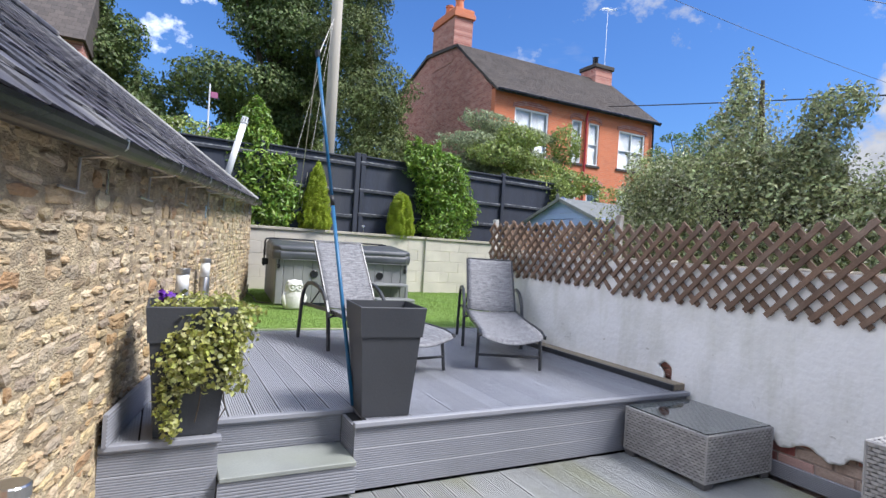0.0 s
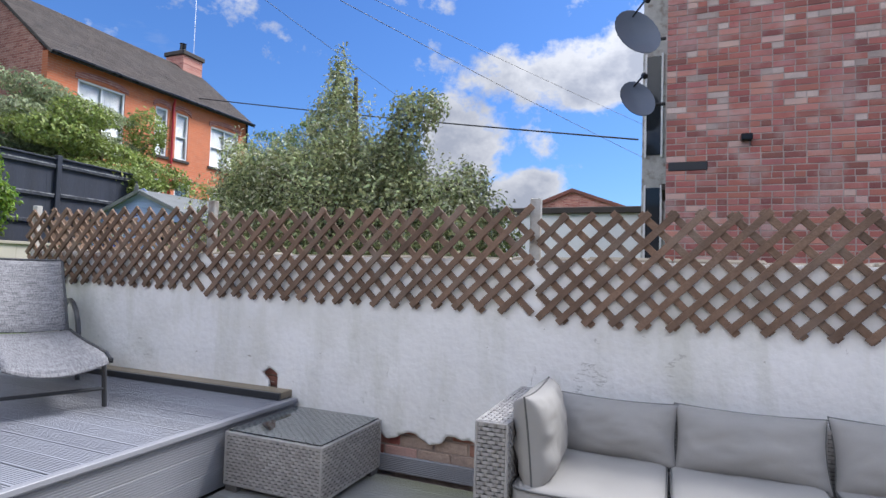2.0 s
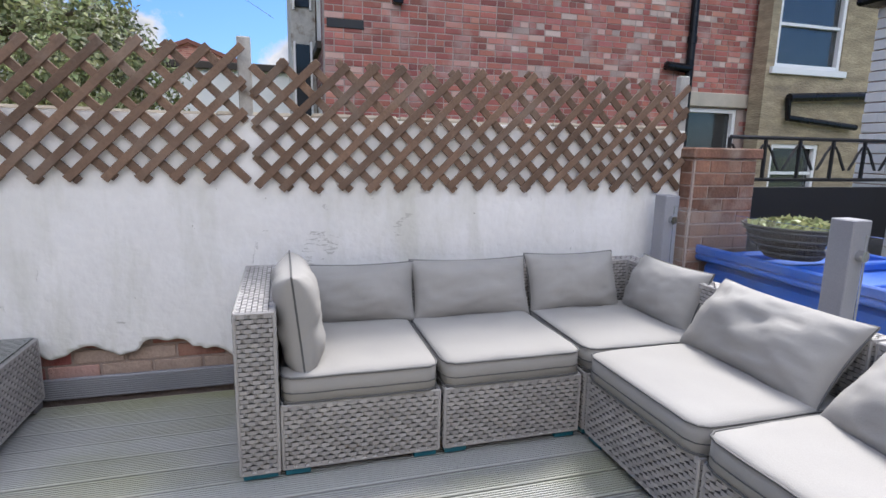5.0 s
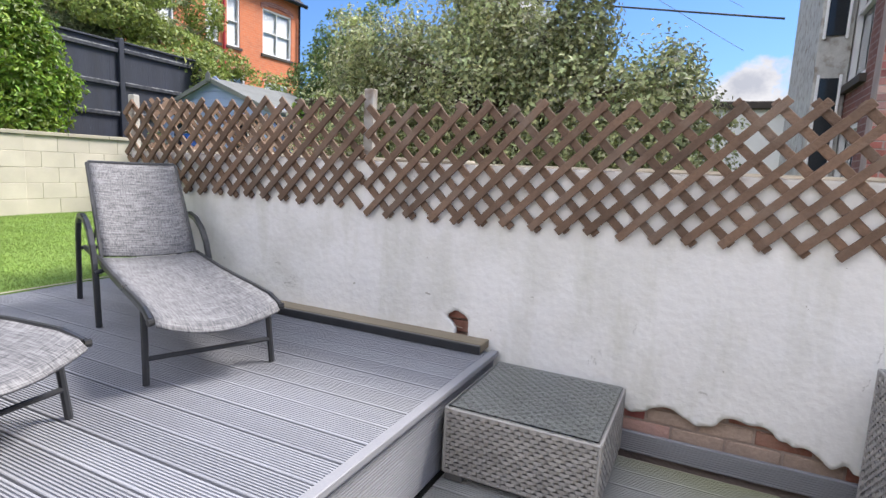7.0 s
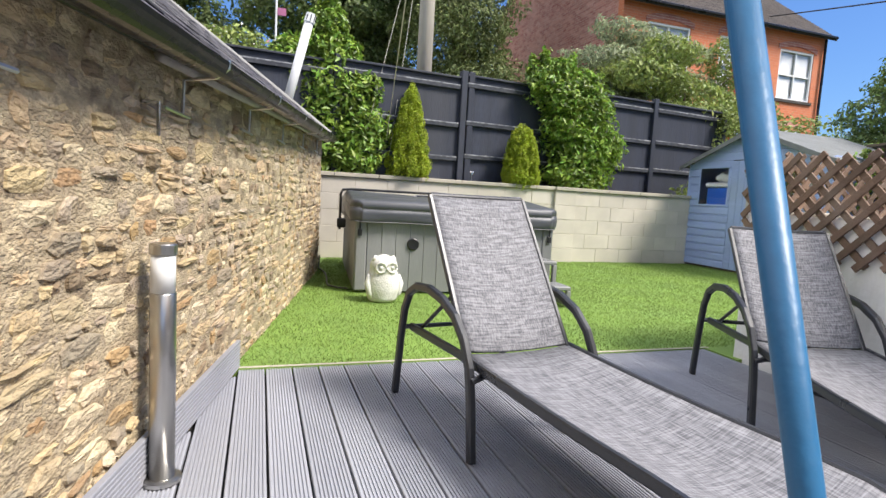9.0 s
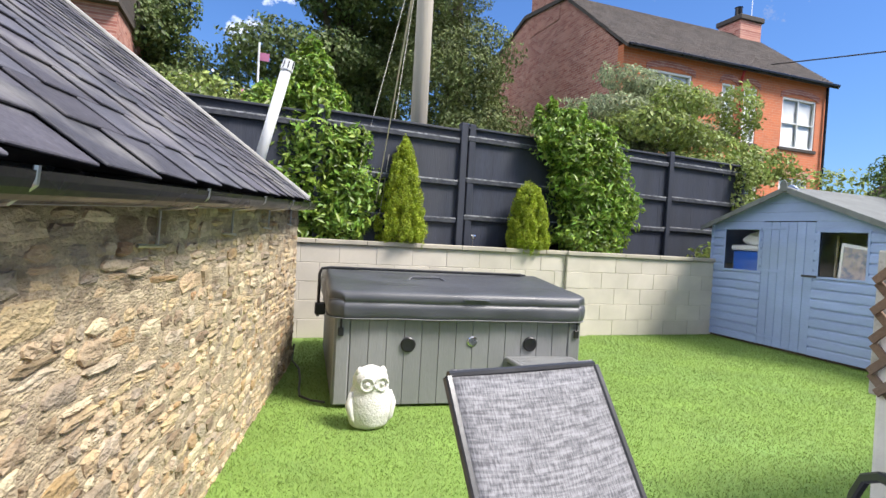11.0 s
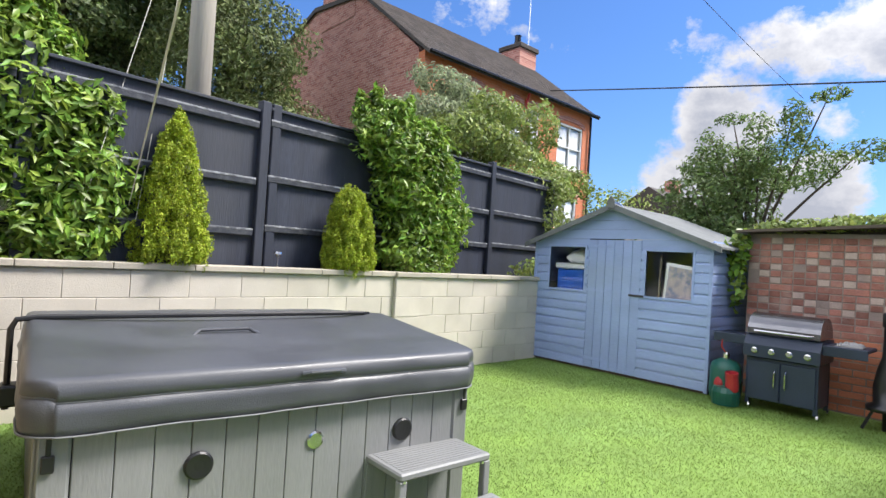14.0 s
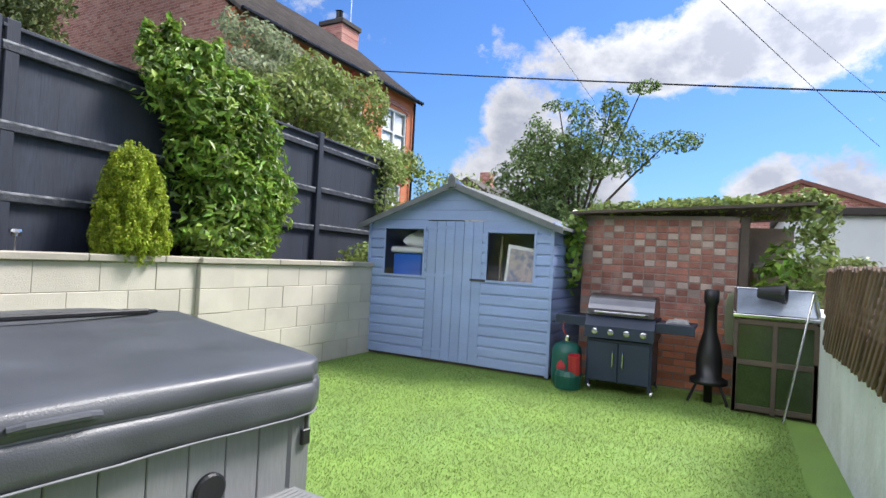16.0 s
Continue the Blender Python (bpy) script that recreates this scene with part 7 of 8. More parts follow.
Geo().box((NX - 0.012, 0.06, 2.55), (NX + 0.004, 0.49, 2.65), 0.003).part("dark_patch", M["black"], nhouse, "tarred patch of old fixing")
Geo().box((NX - 0.10, -0.40, 2.86), (NX, -0.28, 2.94), 0.01).part("vent", M["gutter"], nhouse)
for y, z, r in ((0.92, 4.22, 0.33), (0.90, 3.40, 0.25)):
    d = thing("satellite_dish", "grey satellite dish on a wall bracket at the house corner", "satellite dish", (NX + 0.05, NY + 0.02, z), group="satellite dishes")
    DM = pose(NX - 0.12, y - 0.02, z, 0, -70, 35)
    g = Geo()
    n = 20
    for lift in (0.0, 0.012):
        for k in range(5):
            for i in range(n):
                a, rr = 2 * math.pi * i / n, r * (k + 0.02) / 4
                g.v.append(tuple(DM @ Vector((rr * math.cos(a), rr * math.sin(a) * 0.92, 0.25 * rr * rr / r + lift))))
    for l in (0, 1):
        for k in range(4):
            for i in range(n):
                a, b = l * 5 * n + k * n + i, l * 5 * n + k * n + (i + 1) % n
                g.f.append((a, b, b + n, a + n))
    g.part("reflector", M["dish"], d, smooth=True)
    Geo().tube([DM @ Vector((0, 0, -0.01)), (NX + 0.05, NY + 0.2, z), (NX + 0.05, NY + 0.01, z)], 0.022, 8).part("bracket", M["black"], d)
    Geo().tube([DM @ Vector((r * 0.8, 0, 0.05)), DM @ Vector((r * 0.75, 0, r * 1.1))], 0.012, 6).part("arm", M["black"], d)
    Geo().tube([DM @ Vector((r * 0.78, 0, r * 1.05)), DM @ Vector((r * 0.60, 0, r * 1.15))], 0.035, 8).part("receiver", M["black"], d)
shouse = thing("stone_house", "brown coursed-stone house with white bay window and black pipes", "house", (8, -8, 0))
so = [(-6.95, -5.72, 2.42, 3.62), (-6.75, -5.85, 0.5, 1.35)]
wall_cells(Geo(), "y", -11.0, -5.58, -0.3, 4.3, 7.25, 7.5, so).part("side_wall", M["houstone"], shouse, fix="weld")
for o in so:
    far_window(shouse, "y", *o, 7.25, cols=1, rows=1, curtain=False, sill="upvc")
Geo().box((7.7, -11.0, -0.3), (7.8, -5.9, 7)).part("inner_wall", M["under"], shouse)
Geo().prism([(6.9, 4.0), (7.5, 4.55), (7.5, 4.45), (6.9, 3.9)], -9.0, -5.45, "y").part("bay_roof", M["slate_far"], shouse)
Geo().tube([(7.15, -5.95, 2.0), (7.15, -7.6, 2.1), (7.15, -7.75, 2.0), (7.15, -7.75, -0.3)], 0.06, 10).part("soil_pipe", M["gutter"], shouse)
Geo().tube([(7.16, -5.95, 2.0), (7.16, -5.98, 1.72), (7.16, -7.3, 1.62)], 0.045, 10).part("soil_pipe", M["gutter"], shouse)
outb = thing("white_outbuilding", "white painted brick outbuilding with dark eaves", "building", (3.5, -4.2, 0))
Geo().box((0.6, -5.5, -0.3), (3.98, -3.22, 2.28)).part("wall_body", M["mortarW"], outb)
g = Geo()
for k in range(34):
    z = -0.28 + k * 0.075
    x = 3.98 - (0.1125 if k % 2 else 0)
    g.box((x, -3.222, z), (3.985, -3.205, z + 0.066), 0.003) if k % 2 else None
    while x > 0.7:
        g.box((x - 0.215, -3.222, z), (x, -3.205, z + 0.066), 0.003)
        x -= 0.225
g.part("brick_face", M["whitebrick"], outb)
Geo().box((0.5, -5.6, 2.285), (4.08, -3.08, 2.42), 0.02).part("eaves_board", M["gutter"], outb)
pier = thing("brick_pier", "red brick gate pier at the end of the white wall", "pier", (3.68, -1.5, -0.3), kind="structure")
Geo().box((3.451, -1.71, -0.3), (3.9, -1.261, 1.16)).part("pier_core", M["mortarW"], pier)
gate = thing("iron_gate", "black gate with scrolled ironwork along its top", "gate", (3.7, -2.4, -0.3))
Geo().box((3.66, -3.18, -0.3), (3.70, -1.73, 0.98), 0.005).part("panel", M["black"], gate)
for z in (1.03, 1.30):
    Geo().tube([(3.68, -3.2, z), (3.68, -1.72, z)], 0.013, 6).part("rail", M["black"], gate)
for k in range(5):
    cy = -3.02 + k * 0.29
    for s in (-1, 1):
        pts = [(3.68, cy + s * 0.065 + s * (0.012 + 0.05 * (1 - t)) * math.cos(t * 9), 1.165 + 0.09 * (1 - 0.6 * t) * math.sin(t * 9 + 1.5)) for t in [i / 24 for i in range(25)]]
        Geo().tube(pts, 0.008, 5).part("scroll", M["black"], gate)
    Geo().box((3.67, cy + 0.14, 1.03), (3.69, cy + 0.155, 1.30)).part("bar", M["black"], gate)
bay = thing("house_bay", "narrow weathered timber bay with pale window frames behind the brick corner", "bay window", (9.6, 0.75, 0), kind="structure")
Geo().box((9.2, 0.515, -0.3), (12.0, 0.86, 6.4), 0.01).part("bay_body", M["postpaint"], bay)
for z0, z1 in ((1.2, 2.6), (3.1, 4.6)):
    Geo().box((9.17, 0.60, z0), (9.195, 0.80, z1), 0.004).part("pane", M["pane"], bay, "dark pane")
    for y in (0.57, 0.80):
        Geo().box((9.16, y, z0 - 0.04), (9.198, y + 0.03, z1 + 0.04), 0.003).part("frame", M["upvc"], bay, "pale frame")

wb = thing("white_building", "long low white rendered building with a dark flat roof edge", "building", (18, 0, 0))
Geo().box((16.0, -8, -0.3), (20, 5.4, 3.0)).part("wall_body", M["upvc"], wb)
Geo().box((15.85, -8.1, 3.0), (20.1, 5.5, 3.18), 0.02).part("roof_edge", M["tile"], wb)
gb = thing("gabled_house", "far red brick gable with a dark roof", "house", (27, 4, 0))
Geo().prism([(0.5, -0.3), (0.5, 3.6), (4.4, 5.0), (8.0, 3.6), (8.0, -0.3)], 25, 31, "x").part("wall_body", M["gable"], gb)
for s, e in ((4.4, 0.3), (4.4, 8.2)):
    Geo().prism([(s, 5.15), (e, 3.65), (e, 3.5), (s, 5.0)], 24.8, 31.2, "x").part("roof_slope", M["redtile"], gb)
Geo().box((24, -8, -0.3), (30, 0.4, 4.0)).part("wing", M["tile"], gb)
ob_ = thing("distant_house", "small distant house with a dark tiled roof", "house", (29, 19, 0))
Geo().box((27, 16.5, -0.3), (33, 21, 4.4)).part("wall_body", M["cream"], ob_)
Geo().prism([(16.2, 4.3), (18.7, 5.9), (21.3, 4.3)], 26.7, 33.3, "x").part("roof", M["tile"], ob_)
Geo().box((29, 18.4, 5.5), (29.6, 19, 6.5), 0.02).part("chimney", M["gable"], ob_)
far_window(ob_, "y", 17.2, 18.4, 3.0, 4.1, 27.0, cols=2, rows=1)
tl = thing("tiled_house", "brick house with a red-brown tiled roof behind the outbuilding", "house", (-7, 15, 0))
Geo().box((-12.5, 19.0, -0.3), (-2.42, 24.8, 6.75)).part("wall_body", M["gable"], tl)
Geo().prism([(18.7, 6.65), (21.9, 9.9), (25.1, 6.65)], -12.8, -2.34, "x").part("roof", M["roofrows"], tl)

# poles and lines
up = thing("utility_pole", "pale weathered wooden utility pole behind the fence", "utility pole", (2.95, 11.35, 1.4))
Geo().tube([(2.95, 11.35, 1.0), (2.95, 11.35, 5.0), (2.95, 11.35, 9.6)], [0.125, 0.115, 0.10], 14).part("pole", M["polewood"], up, smooth=True)
Geo().tube([(2.87, 11.25, 9.3), (3.03, 11.45, 9.3)], 0.05, 6).part("bracket", M["gutter"], up)
for k, (a, b, sag, r) in enumerate((((15.2, 16.28, 7.3), (12.0, 1.05, 4.03), 0.05, 0.018), ((2.95, 11.35, 9.4), (29.6, 13.0, 10.0), 0.2, 0.009), ((2.95, 11.35, 8.5), (30.5, 1.2, 7.3), 0.2, 0.010), ((2.95, 11.35, 8.2), (28.4, 1.45, 8.65), 0.1, 0.008))):
    w = thing("overhead_wire", "thin black overhead service wire", "wire", a, group="overhead wires")
    a, b = Vector(a), Vector(b)
    Geo().tube([a.lerp(b, i / 16) - Vector((0, 0, 4 * sag * (i / 16) * (1 - i / 16))) for i in range(17)], r, 5).part("wire", M["wire"], w)
line = thing("washing_line", "pale washing line rope from the prop to the pole", "rope", tuple(pt))
top = Vector((2.87, 11.25, 5.95))
for a, b in ((pt, top), (pt, Vector((2.3, 10.9, 2.0))), (Vector((2.3, 10.62, 1.9)), top), (Vector((1.9, 10.5, 1.95)), top)):
    Geo().tube([a, b], 0.0035, 5).part("rope", M["rope"], line)
for x in (2.80, 3.57):
    s = thing("solar_light", "small solar spike light in the planting bed", "garden light", (x, 10.62, 1.44), group="solar spike lights")
    Geo().lathe([(0.006, 0), (0.006, 0.2), (0.028, 0.205), (0.028, 0.23), (0.045, 0.235), (0.04, 0.255)], 12).part("lamp", M["chrome"], s, world=False)
fp = thing("flag_pole", "thin white pole with a small faded flag far behind the laurel", "flag", (1.2, 15, 1.7))
Geo().tube([(0.8, 15, 1.7), (0.8, 15, 5.1)], 0.02, 6).part("pole", M["upvc"], fp)
Geo().box((0.82, 14.98, 4.76), (0.99, 15.0, 4.91), 0.003).part("flag", M["pink"], fp, "faded pink flag")

for pts in (((2.173, 0.586), (2.08, 0.592), (1.946, 0.601), (1.80, 0.618), (1.677, 0.625)), ((1.679, 0.69), (1.672, 0.64), (1.68, 0.58), (1.66, 0.48)), ((1.144, 0.887), (1.0, 0.874), (0.9, 0.884), (0.811, 0.877), (0.6, 0.868), (0.398, 0.872)), ((0.93, 0.87), (0.916, 0.797)), ((1.783, 0.989), (1.66, 0.975), (1.562, 0.969), (1.369, 0.971)), ((3.6, 0.47), (3.3, 0.455), (3.1, 0.47), (2.95, 0.45)), ((4.6, 0.52), (4.3, 0.50), (3.9, 0.515))):
    fine_ = []
    for (ya, za), (yb, zb) in zip(pts, pts[1:]):
        for i in range(6):
            fine_.append((WALLX + 0.012 * noise.noise(((ya + (yb - ya) * i / 6) * 0.9, (za + (zb - za) * i / 6) * 1.3, 2.0)) - 0.0005, ya + (yb - ya) * i / 6 + R.uniform(-0.006, 0.006), za + (zb - za) * i / 6 + R.uniform(-0.007, 0.007)))
    Geo().tube(fine_, [R.uniform(0.0010, 0.0028) for _ in fine_], 5).part("crack", M["coping"], white_wall, "fine crack in the render")
for y, z, w in ((2.2, 0.506, 0.02), (1.645, 0.451, 0.016), (1.658, 0.406, 0.013), (1.589, 0.319, 0.03), (2.831, 0.552, 0.012), (2.74, 0.658, 0.008), (2.429, 0.611, 0.01), (3.223, 0.868, 0.008), (1.70, 0.41, 0.008), (0.2, 0.7, 0.01), (1.40, 0.28, 0.02), (4.2, 0.62, 0.014), (3.4, 0.70, 0.01), *((R.uniform(0.3, 4.9), R.uniform(0.42, 0.95), R.uniform(0.004, 0.012)) for _ in range(34))):
    x = WALLX + 0.012 * noise.noise((y * 0.9, z * 1.3, 2.0)) + 0.004 * noise.noise((y * 5, z * 5, 7.0))
    n = 9
    Geo().add([(x - 0.003, y + w * R.uniform(0.6, 1.1) * math.cos(k * 2 * math.pi / n), z + 0.6 * w * R.uniform(0.6, 1.1) * math.sin(k * 2 * math.pi / n)) for k in range(n)] + [(x + 0.004, y, z)], [(k, (k + 1) % n, n) for k in range(n)]).part("chip", M["mortar"], white_wall, "chipped spot in the render")

# ---- plants ----
def leaf_mesh(name, blobs, n, size, material, seed, aspect=0.5, lump=0.28, shell=0.22, up=0.25, fold=0.25, cut=None, strip=0.0):
    """Many small folded leaves over ellipsoids (cx, cy, cz, rx, ry, rz)."""
    rs = np.random.RandomState(seed)
    b = np.array(blobs, float)
    w = (b[:, 3] * b[:, 4] * b[:, 5]) ** (2 / 3)
    k = rs.choice(len(b), n, p=w / w.sum())
    d = rs.normal(size=(n, 3))
    d /= np.linalg.norm(d, axis=1)[:, None]
    ph = rs.uniform(0, 6.28, (len(b), 6))[k]
    bump = np.sin(3.1 * d[:, 0] + ph[:, 0]) * np.sin(3.7 * d[:, 1] + ph[:, 1]) + 0.7 * np.sin(7.3 * d[:, 2] + 5 * d[:, 0] + ph[:, 2]) * np.sin(6.1 * d[:, 1] + ph[:, 3]) + 0.5 * np.sin(13 * d[:, 0] + 11 * d[:, 2] + ph[:, 4]) * np.sin(12 * d[:, 1] + ph[:, 5])
    r = (1 - np.abs(rs.normal(0, shell, n))).clip(0.05, 1.1) * (1 + lump * 0.6 * bump)
    c = b[k, :3] + d * b[k, 3:] * r[:, None]
    if cut is not None:
        keep = cut(c)
        c, d = c[keep], d[keep]
        n = len(c)
    nrm = d + rs.normal(0, 0.7, (n, 3)) + np.array([0, 0, up])
    nrm /= np.linalg.norm(nrm, axis=1)[:, None]
    ax = rs.normal(size=(n, 3)) + d * 0.5 - np.array([0, 0, strip])
    ax -= nrm * (ax * nrm).sum(1)[:, None]
    ax /= np.linalg.norm(ax, axis=1)[:, None] + 1e-9
    side = np.cross(nrm, ax)
    s = size * rs.uniform(0.6, 1.3, n)[:, None]
    p0 = c - ax * s * 0.5
    p2 = c + ax * s * 0.5 - nrm * s * 0.08
    p1 = c + side * s * aspect * 0.5 + nrm * s * fold * 0.4 - ax * s * 0.05
    p3 = c - side * s * aspect * 0.5 + nrm * s * fold * 0.4 - ax * s * 0.05
    v = np.stack([p0, p1, p2, p3], 1).reshape(-1, 3)
    i = np.arange(n) * 4
    f = np.concatenate([np.stack([i, i + 1, i + 2], 1), np.stack([i, i + 2, i + 3], 1)])
    me = bpy.data.meshes.new(name)
    me.vertices.add(len(v))
    me.vertices.foreach_set("co", v.ravel())
    me.loops.add(len(f) * 3)
    me.loops.foreach_set("vertex_index", f.ravel())
    me.polygons.add(len(f))
    me.polygons.foreach_set("loop_start", np.arange(len(f)) * 3)
    me.update(calc_edges=True)
    me.materials.append(material)
    return me


def plant(name, label, category, base, blobs, layers, trunk=0.0, limbs=6, seed=1, group="", cut=None):
    """A trunk with limbs into the crown, and one mesh of leaves a layer (name, n, size, material, aspect)."""
    t = thing(name, label, category, base, group=group)
    inv = t.matrix_basis.inverted()
    r = random.Random(seed)
    if trunk:
        topz = max(b[2] + b[5] * 0.4 for b in blobs)
        cx, cy = sum(b[0] for b in blobs) / len(blobs), sum(b[1] for b in blobs) / len(blobs)
        g = Geo().tube([base, (base[0] * 0.7 + cx * 0.3, base[1] * 0.7 + cy * 0.3, base[2] + (topz - base[2]) * 0.4), (cx, cy, topz)], [trunk, trunk * 0.75, trunk * 0.15], 10)
        g.part("trunk", M["bark"], t)
        for k in range(limbs):
            b = r.choice(blobs)
            s = Vector((base[0] * 0.6 + cx * 0.4, base[1] * 0.6 + cy * 0.4, base[2] + (topz - base[2]) * r.uniform(0.2, 0.6)))
            e = Vector((b[0] + r.uniform(-0.6, 0.6) * b[3], b[1] + r.uniform(-0.6, 0.6) * b[4], b[2] + r.uniform(-0.2, 0.8) * b[5]))
            Geo().tube([s, s.lerp(e, 0.5) + Vector((0, 0, 0.08 * (e - s).length)), e], [trunk * 0.4, trunk * 0.25, trunk * 0.06], 6).part("limb", M["bark"], t)
    for k, (nm, n, size, mt, aspect, *rest) in enumerate(layers):
        kw = rest[0] if rest else {}
        bl = kw.pop("blobs", blobs)
        me = leaf_mesh(nm, bl, n, size, M[mt], seed * 10 + k, aspect, cut=cut, **kw)
        ob = new(nm, me)
        ob.parent = t
        ob.matrix_basis = inv
    return t


def pile(r, cx, cy, z0, z1, rx, ry, n, taper=0.5, jit=0.3):
    """Overlapping ellipsoids that fill an upright crown."""
    out = []
    for i in range(n):
        f = i / max(1, n - 1)
        w = (1 - taper * f ** 1.3) * (0.75 + 0.5 * r.random())
        out.append((cx + r.uniform(-jit, jit) * rx * 1.6 * (1 - 0.5 * f), cy + r.uniform(-jit, jit) * ry * 1.6 * (1 - 0.5 * f), z0 + (z1 - z0) * (0.08 + 0.84 * f), rx * w * 0.62, ry * w * 0.62, (z1 - z0) / n * 1.25))
    return out


r = random.Random(11)
plant("broadleaf_tree", "large dark green broadleaf tree behind the fence", "tree", (3.4, 22, 1.7), pile(r, 3.4, 22, 4.0, 14.0, 3.6, 3.4, 14, 0.25, 0.34), [("crown", 78000, 0.145, "leaf_dark", 0.6)], 0.35, 8, 2)
plant("cypress_tree", "tall dense dark conifer behind the fence", "tree", (6.6, 19.5, 1.7), pile(r, 6.1, 19.5, 1.6, 13.0, 2.7, 2.8, 12, 0.5, 0.22), [("crown", 62000, 0.13, "leaf_conifer", 0.4, dict(strip=0.8, up=0.0))], 0.3, 4, 3)
plant("broadleaf_tree", "green broadleaf tree beside the tall conifer", "tree", (8.2, 33, 1.7), pile(r, 8.0, 33, 3.0, 12.5, 3.4, 2.6, 7, 0.4, 0.4), [("crown", 12000, 0.22, "leaf_mid", 0.6)], 0.25, 5, 4)
plant("broadleaf_tree", "dark tree rising behind the slate roof", "tree", (-2.9, 22, 1.7), pile(r, -2.4, 22, 2.4, 10.4, 2.7, 2.2, 11, 0.65, 0.3), [("crown", 40000, 0.14, "leaf_dark", 0.6)], 0.25, 5, 5)
plant("broadleaf_tree", "low dark tree behind the slate roof", "tree", (0.2, 25, 1.7), pile(r, -0.9, 25, 1.6, 6.8, 2.3, 2.2, 6, 0.5, 0.35), [("crown", 9000, 0.2, "leaf_dark", 0.6)], 0.2, 4, 6)
plant("broadleaf_tree", "dark trees filling the gap behind the outbuilding", "tree", (-6.5, 27, 1.7), pile(r, -6.3, 27, 3.0, 10.0, 3.4, 3.0, 8, 0.3, 0.5), [("crown", 13000, 0.24, "leaf_dark", 0.6)], 0.25, 5, 7)

plant("laurel_bush", "big glossy bright green laurel in the raised bed", "bush", (1.75, 10.75, 1.44), [(1.5, 10.85, 1.75, 0.85, 0.42, 0.45), (1.15, 10.9, 2.2, 0.65, 0.42, 0.5), (1.85, 10.82, 2.15, 0.5, 0.38, 0.5), (1.45, 10.88, 2.65, 0.7, 0.42, 0.5), (1.05, 10.95, 2.85, 0.4, 0.38, 0.45), (1.85, 10.85, 2.7, 0.36, 0.34, 0.35), (1.4, 10.9, 3.15, 0.48, 0.36, 0.42), (1.4, 10.9, 3.5, 0.3, 0.28, 0.35), (1.42, 10.9, 3.75, 0.16, 0.16, 0.25), (0.9, 10.95, 3.1, 0.28, 0.28, 0.28)], [("leaves", 36000, 0.112, "leaf_laurel", 0.38, dict(up=0.5, shell=0.36, lump=0.20))], 0.04, 8, 8)
plant("flowering_shrub", "pale shrub with white blossom behind the roof", "bush", (0.6, 11.3, 1.44), pile(r, 0.45, 11.3, 1.3, 3.35, 1.2, 0.6, 8, 0.25, 0.35), [("leaves", 8500, 0.085, "leaf_mid", 0.5), ("blossom", 1100, 0.035, "blossom", 0.9), ("flowers", 50, 0.06, "pink", 0.9)], 0.04, 5, 9)
plant("laurel_bush", "glossy green laurel growing against the black fence", "bush", (5.2, 10.78, 1.44), [(5.45, 10.76, 1.75, 0.62, 0.3, 0.35), (5.6, 10.76, 2.15, 0.6, 0.32, 0.4), (5.35, 10.76, 2.5, 0.6, 0.32, 0.4), (5.5, 10.76, 2.85, 0.5, 0.32, 0.35), (5.1, 10.78, 2.95, 0.5, 0.3, 0.32), (4.85, 10.8, 3.15, 0.38, 0.26, 0.26), (5.35, 10.8, 3.2, 0.38, 0.26, 0.26), (4.68, 10.82, 3.3, 0.2, 0.2, 0.16), (5.0, 10.8, 3.42, 0.18, 0.18, 0.16), (4.75, 10.8, 3.50, 0.09, 0.09, 0.20), (5.22, 10.8, 3.48, 0.09, 0.09, 0.20), (4.55, 10.82, 3.42, 0.08, 0.08, 0.16), (5.55, 10.8, 3.25, 0.12, 0.12, 0.2), (6.0, 10.72, 2.3, 0.22, 0.2, 0.22)], [("leaves", 19000, 0.100, "leaf_laurel", 0.38, dict(up=0.5, shell=0.36, lump=0.42))], 0.03, 7, 10)


def cone_conifer(x, y, z0, z1, rad, n, seed, label, full=0.0):
    """A cone of many small upright sprays."""
    q = random.Random(seed)
    blobs = [(x, y, z0 + (z1 - z0) * f, rad * 0.72 * (1 - f) ** (0.75 - 0.4 * full) + 0.01, rad * 0.72 * (1 - f) ** (0.75 - 0.4 * full) + 0.01, (z1 - z0) * 0.16) for f in (0.1, 0.24, 0.38, 0.52, 0.66, 0.78)]
    for k in range(260):
        f = q.random() ** 1.25
        rr = rad * min(1.0, 0.82 + 1.4 * f) * (1 - f) ** (0.62 - 0.32 * full) * q.uniform(0.78, 1.02)
        a = q.uniform(0, 2 * math.pi)
        blobs.append((x + rr * math.cos(a), y + rr * math.sin(a), z0 + 0.09 + (z1 - z0 - 0.10) * f, 0.036, 0.036, q.uniform(0.06, 0.11)))
    plant("dwarf_conifer", label, "conifer", (x, y, z0), blobs, [("foliage", int(n * 3.0), 0.027, "leaf_gold", 0.45, dict(strip=-1.6, up=0.4, lump=0.10, shell=0.22))], 0.03, 0, seed, "golden dwarf conifers")


cone_conifer(2.58, 10.62, 1.46, 2.82, 0.35, 12000, 12, "golden green cone-shaped dwarf conifer in the raised bed")
cone_conifer(4.36, 10.60, 1.46, 2.40, 0.30, 11000, 13, "rounder golden dwarf conifer beside the laurel", 0.95)

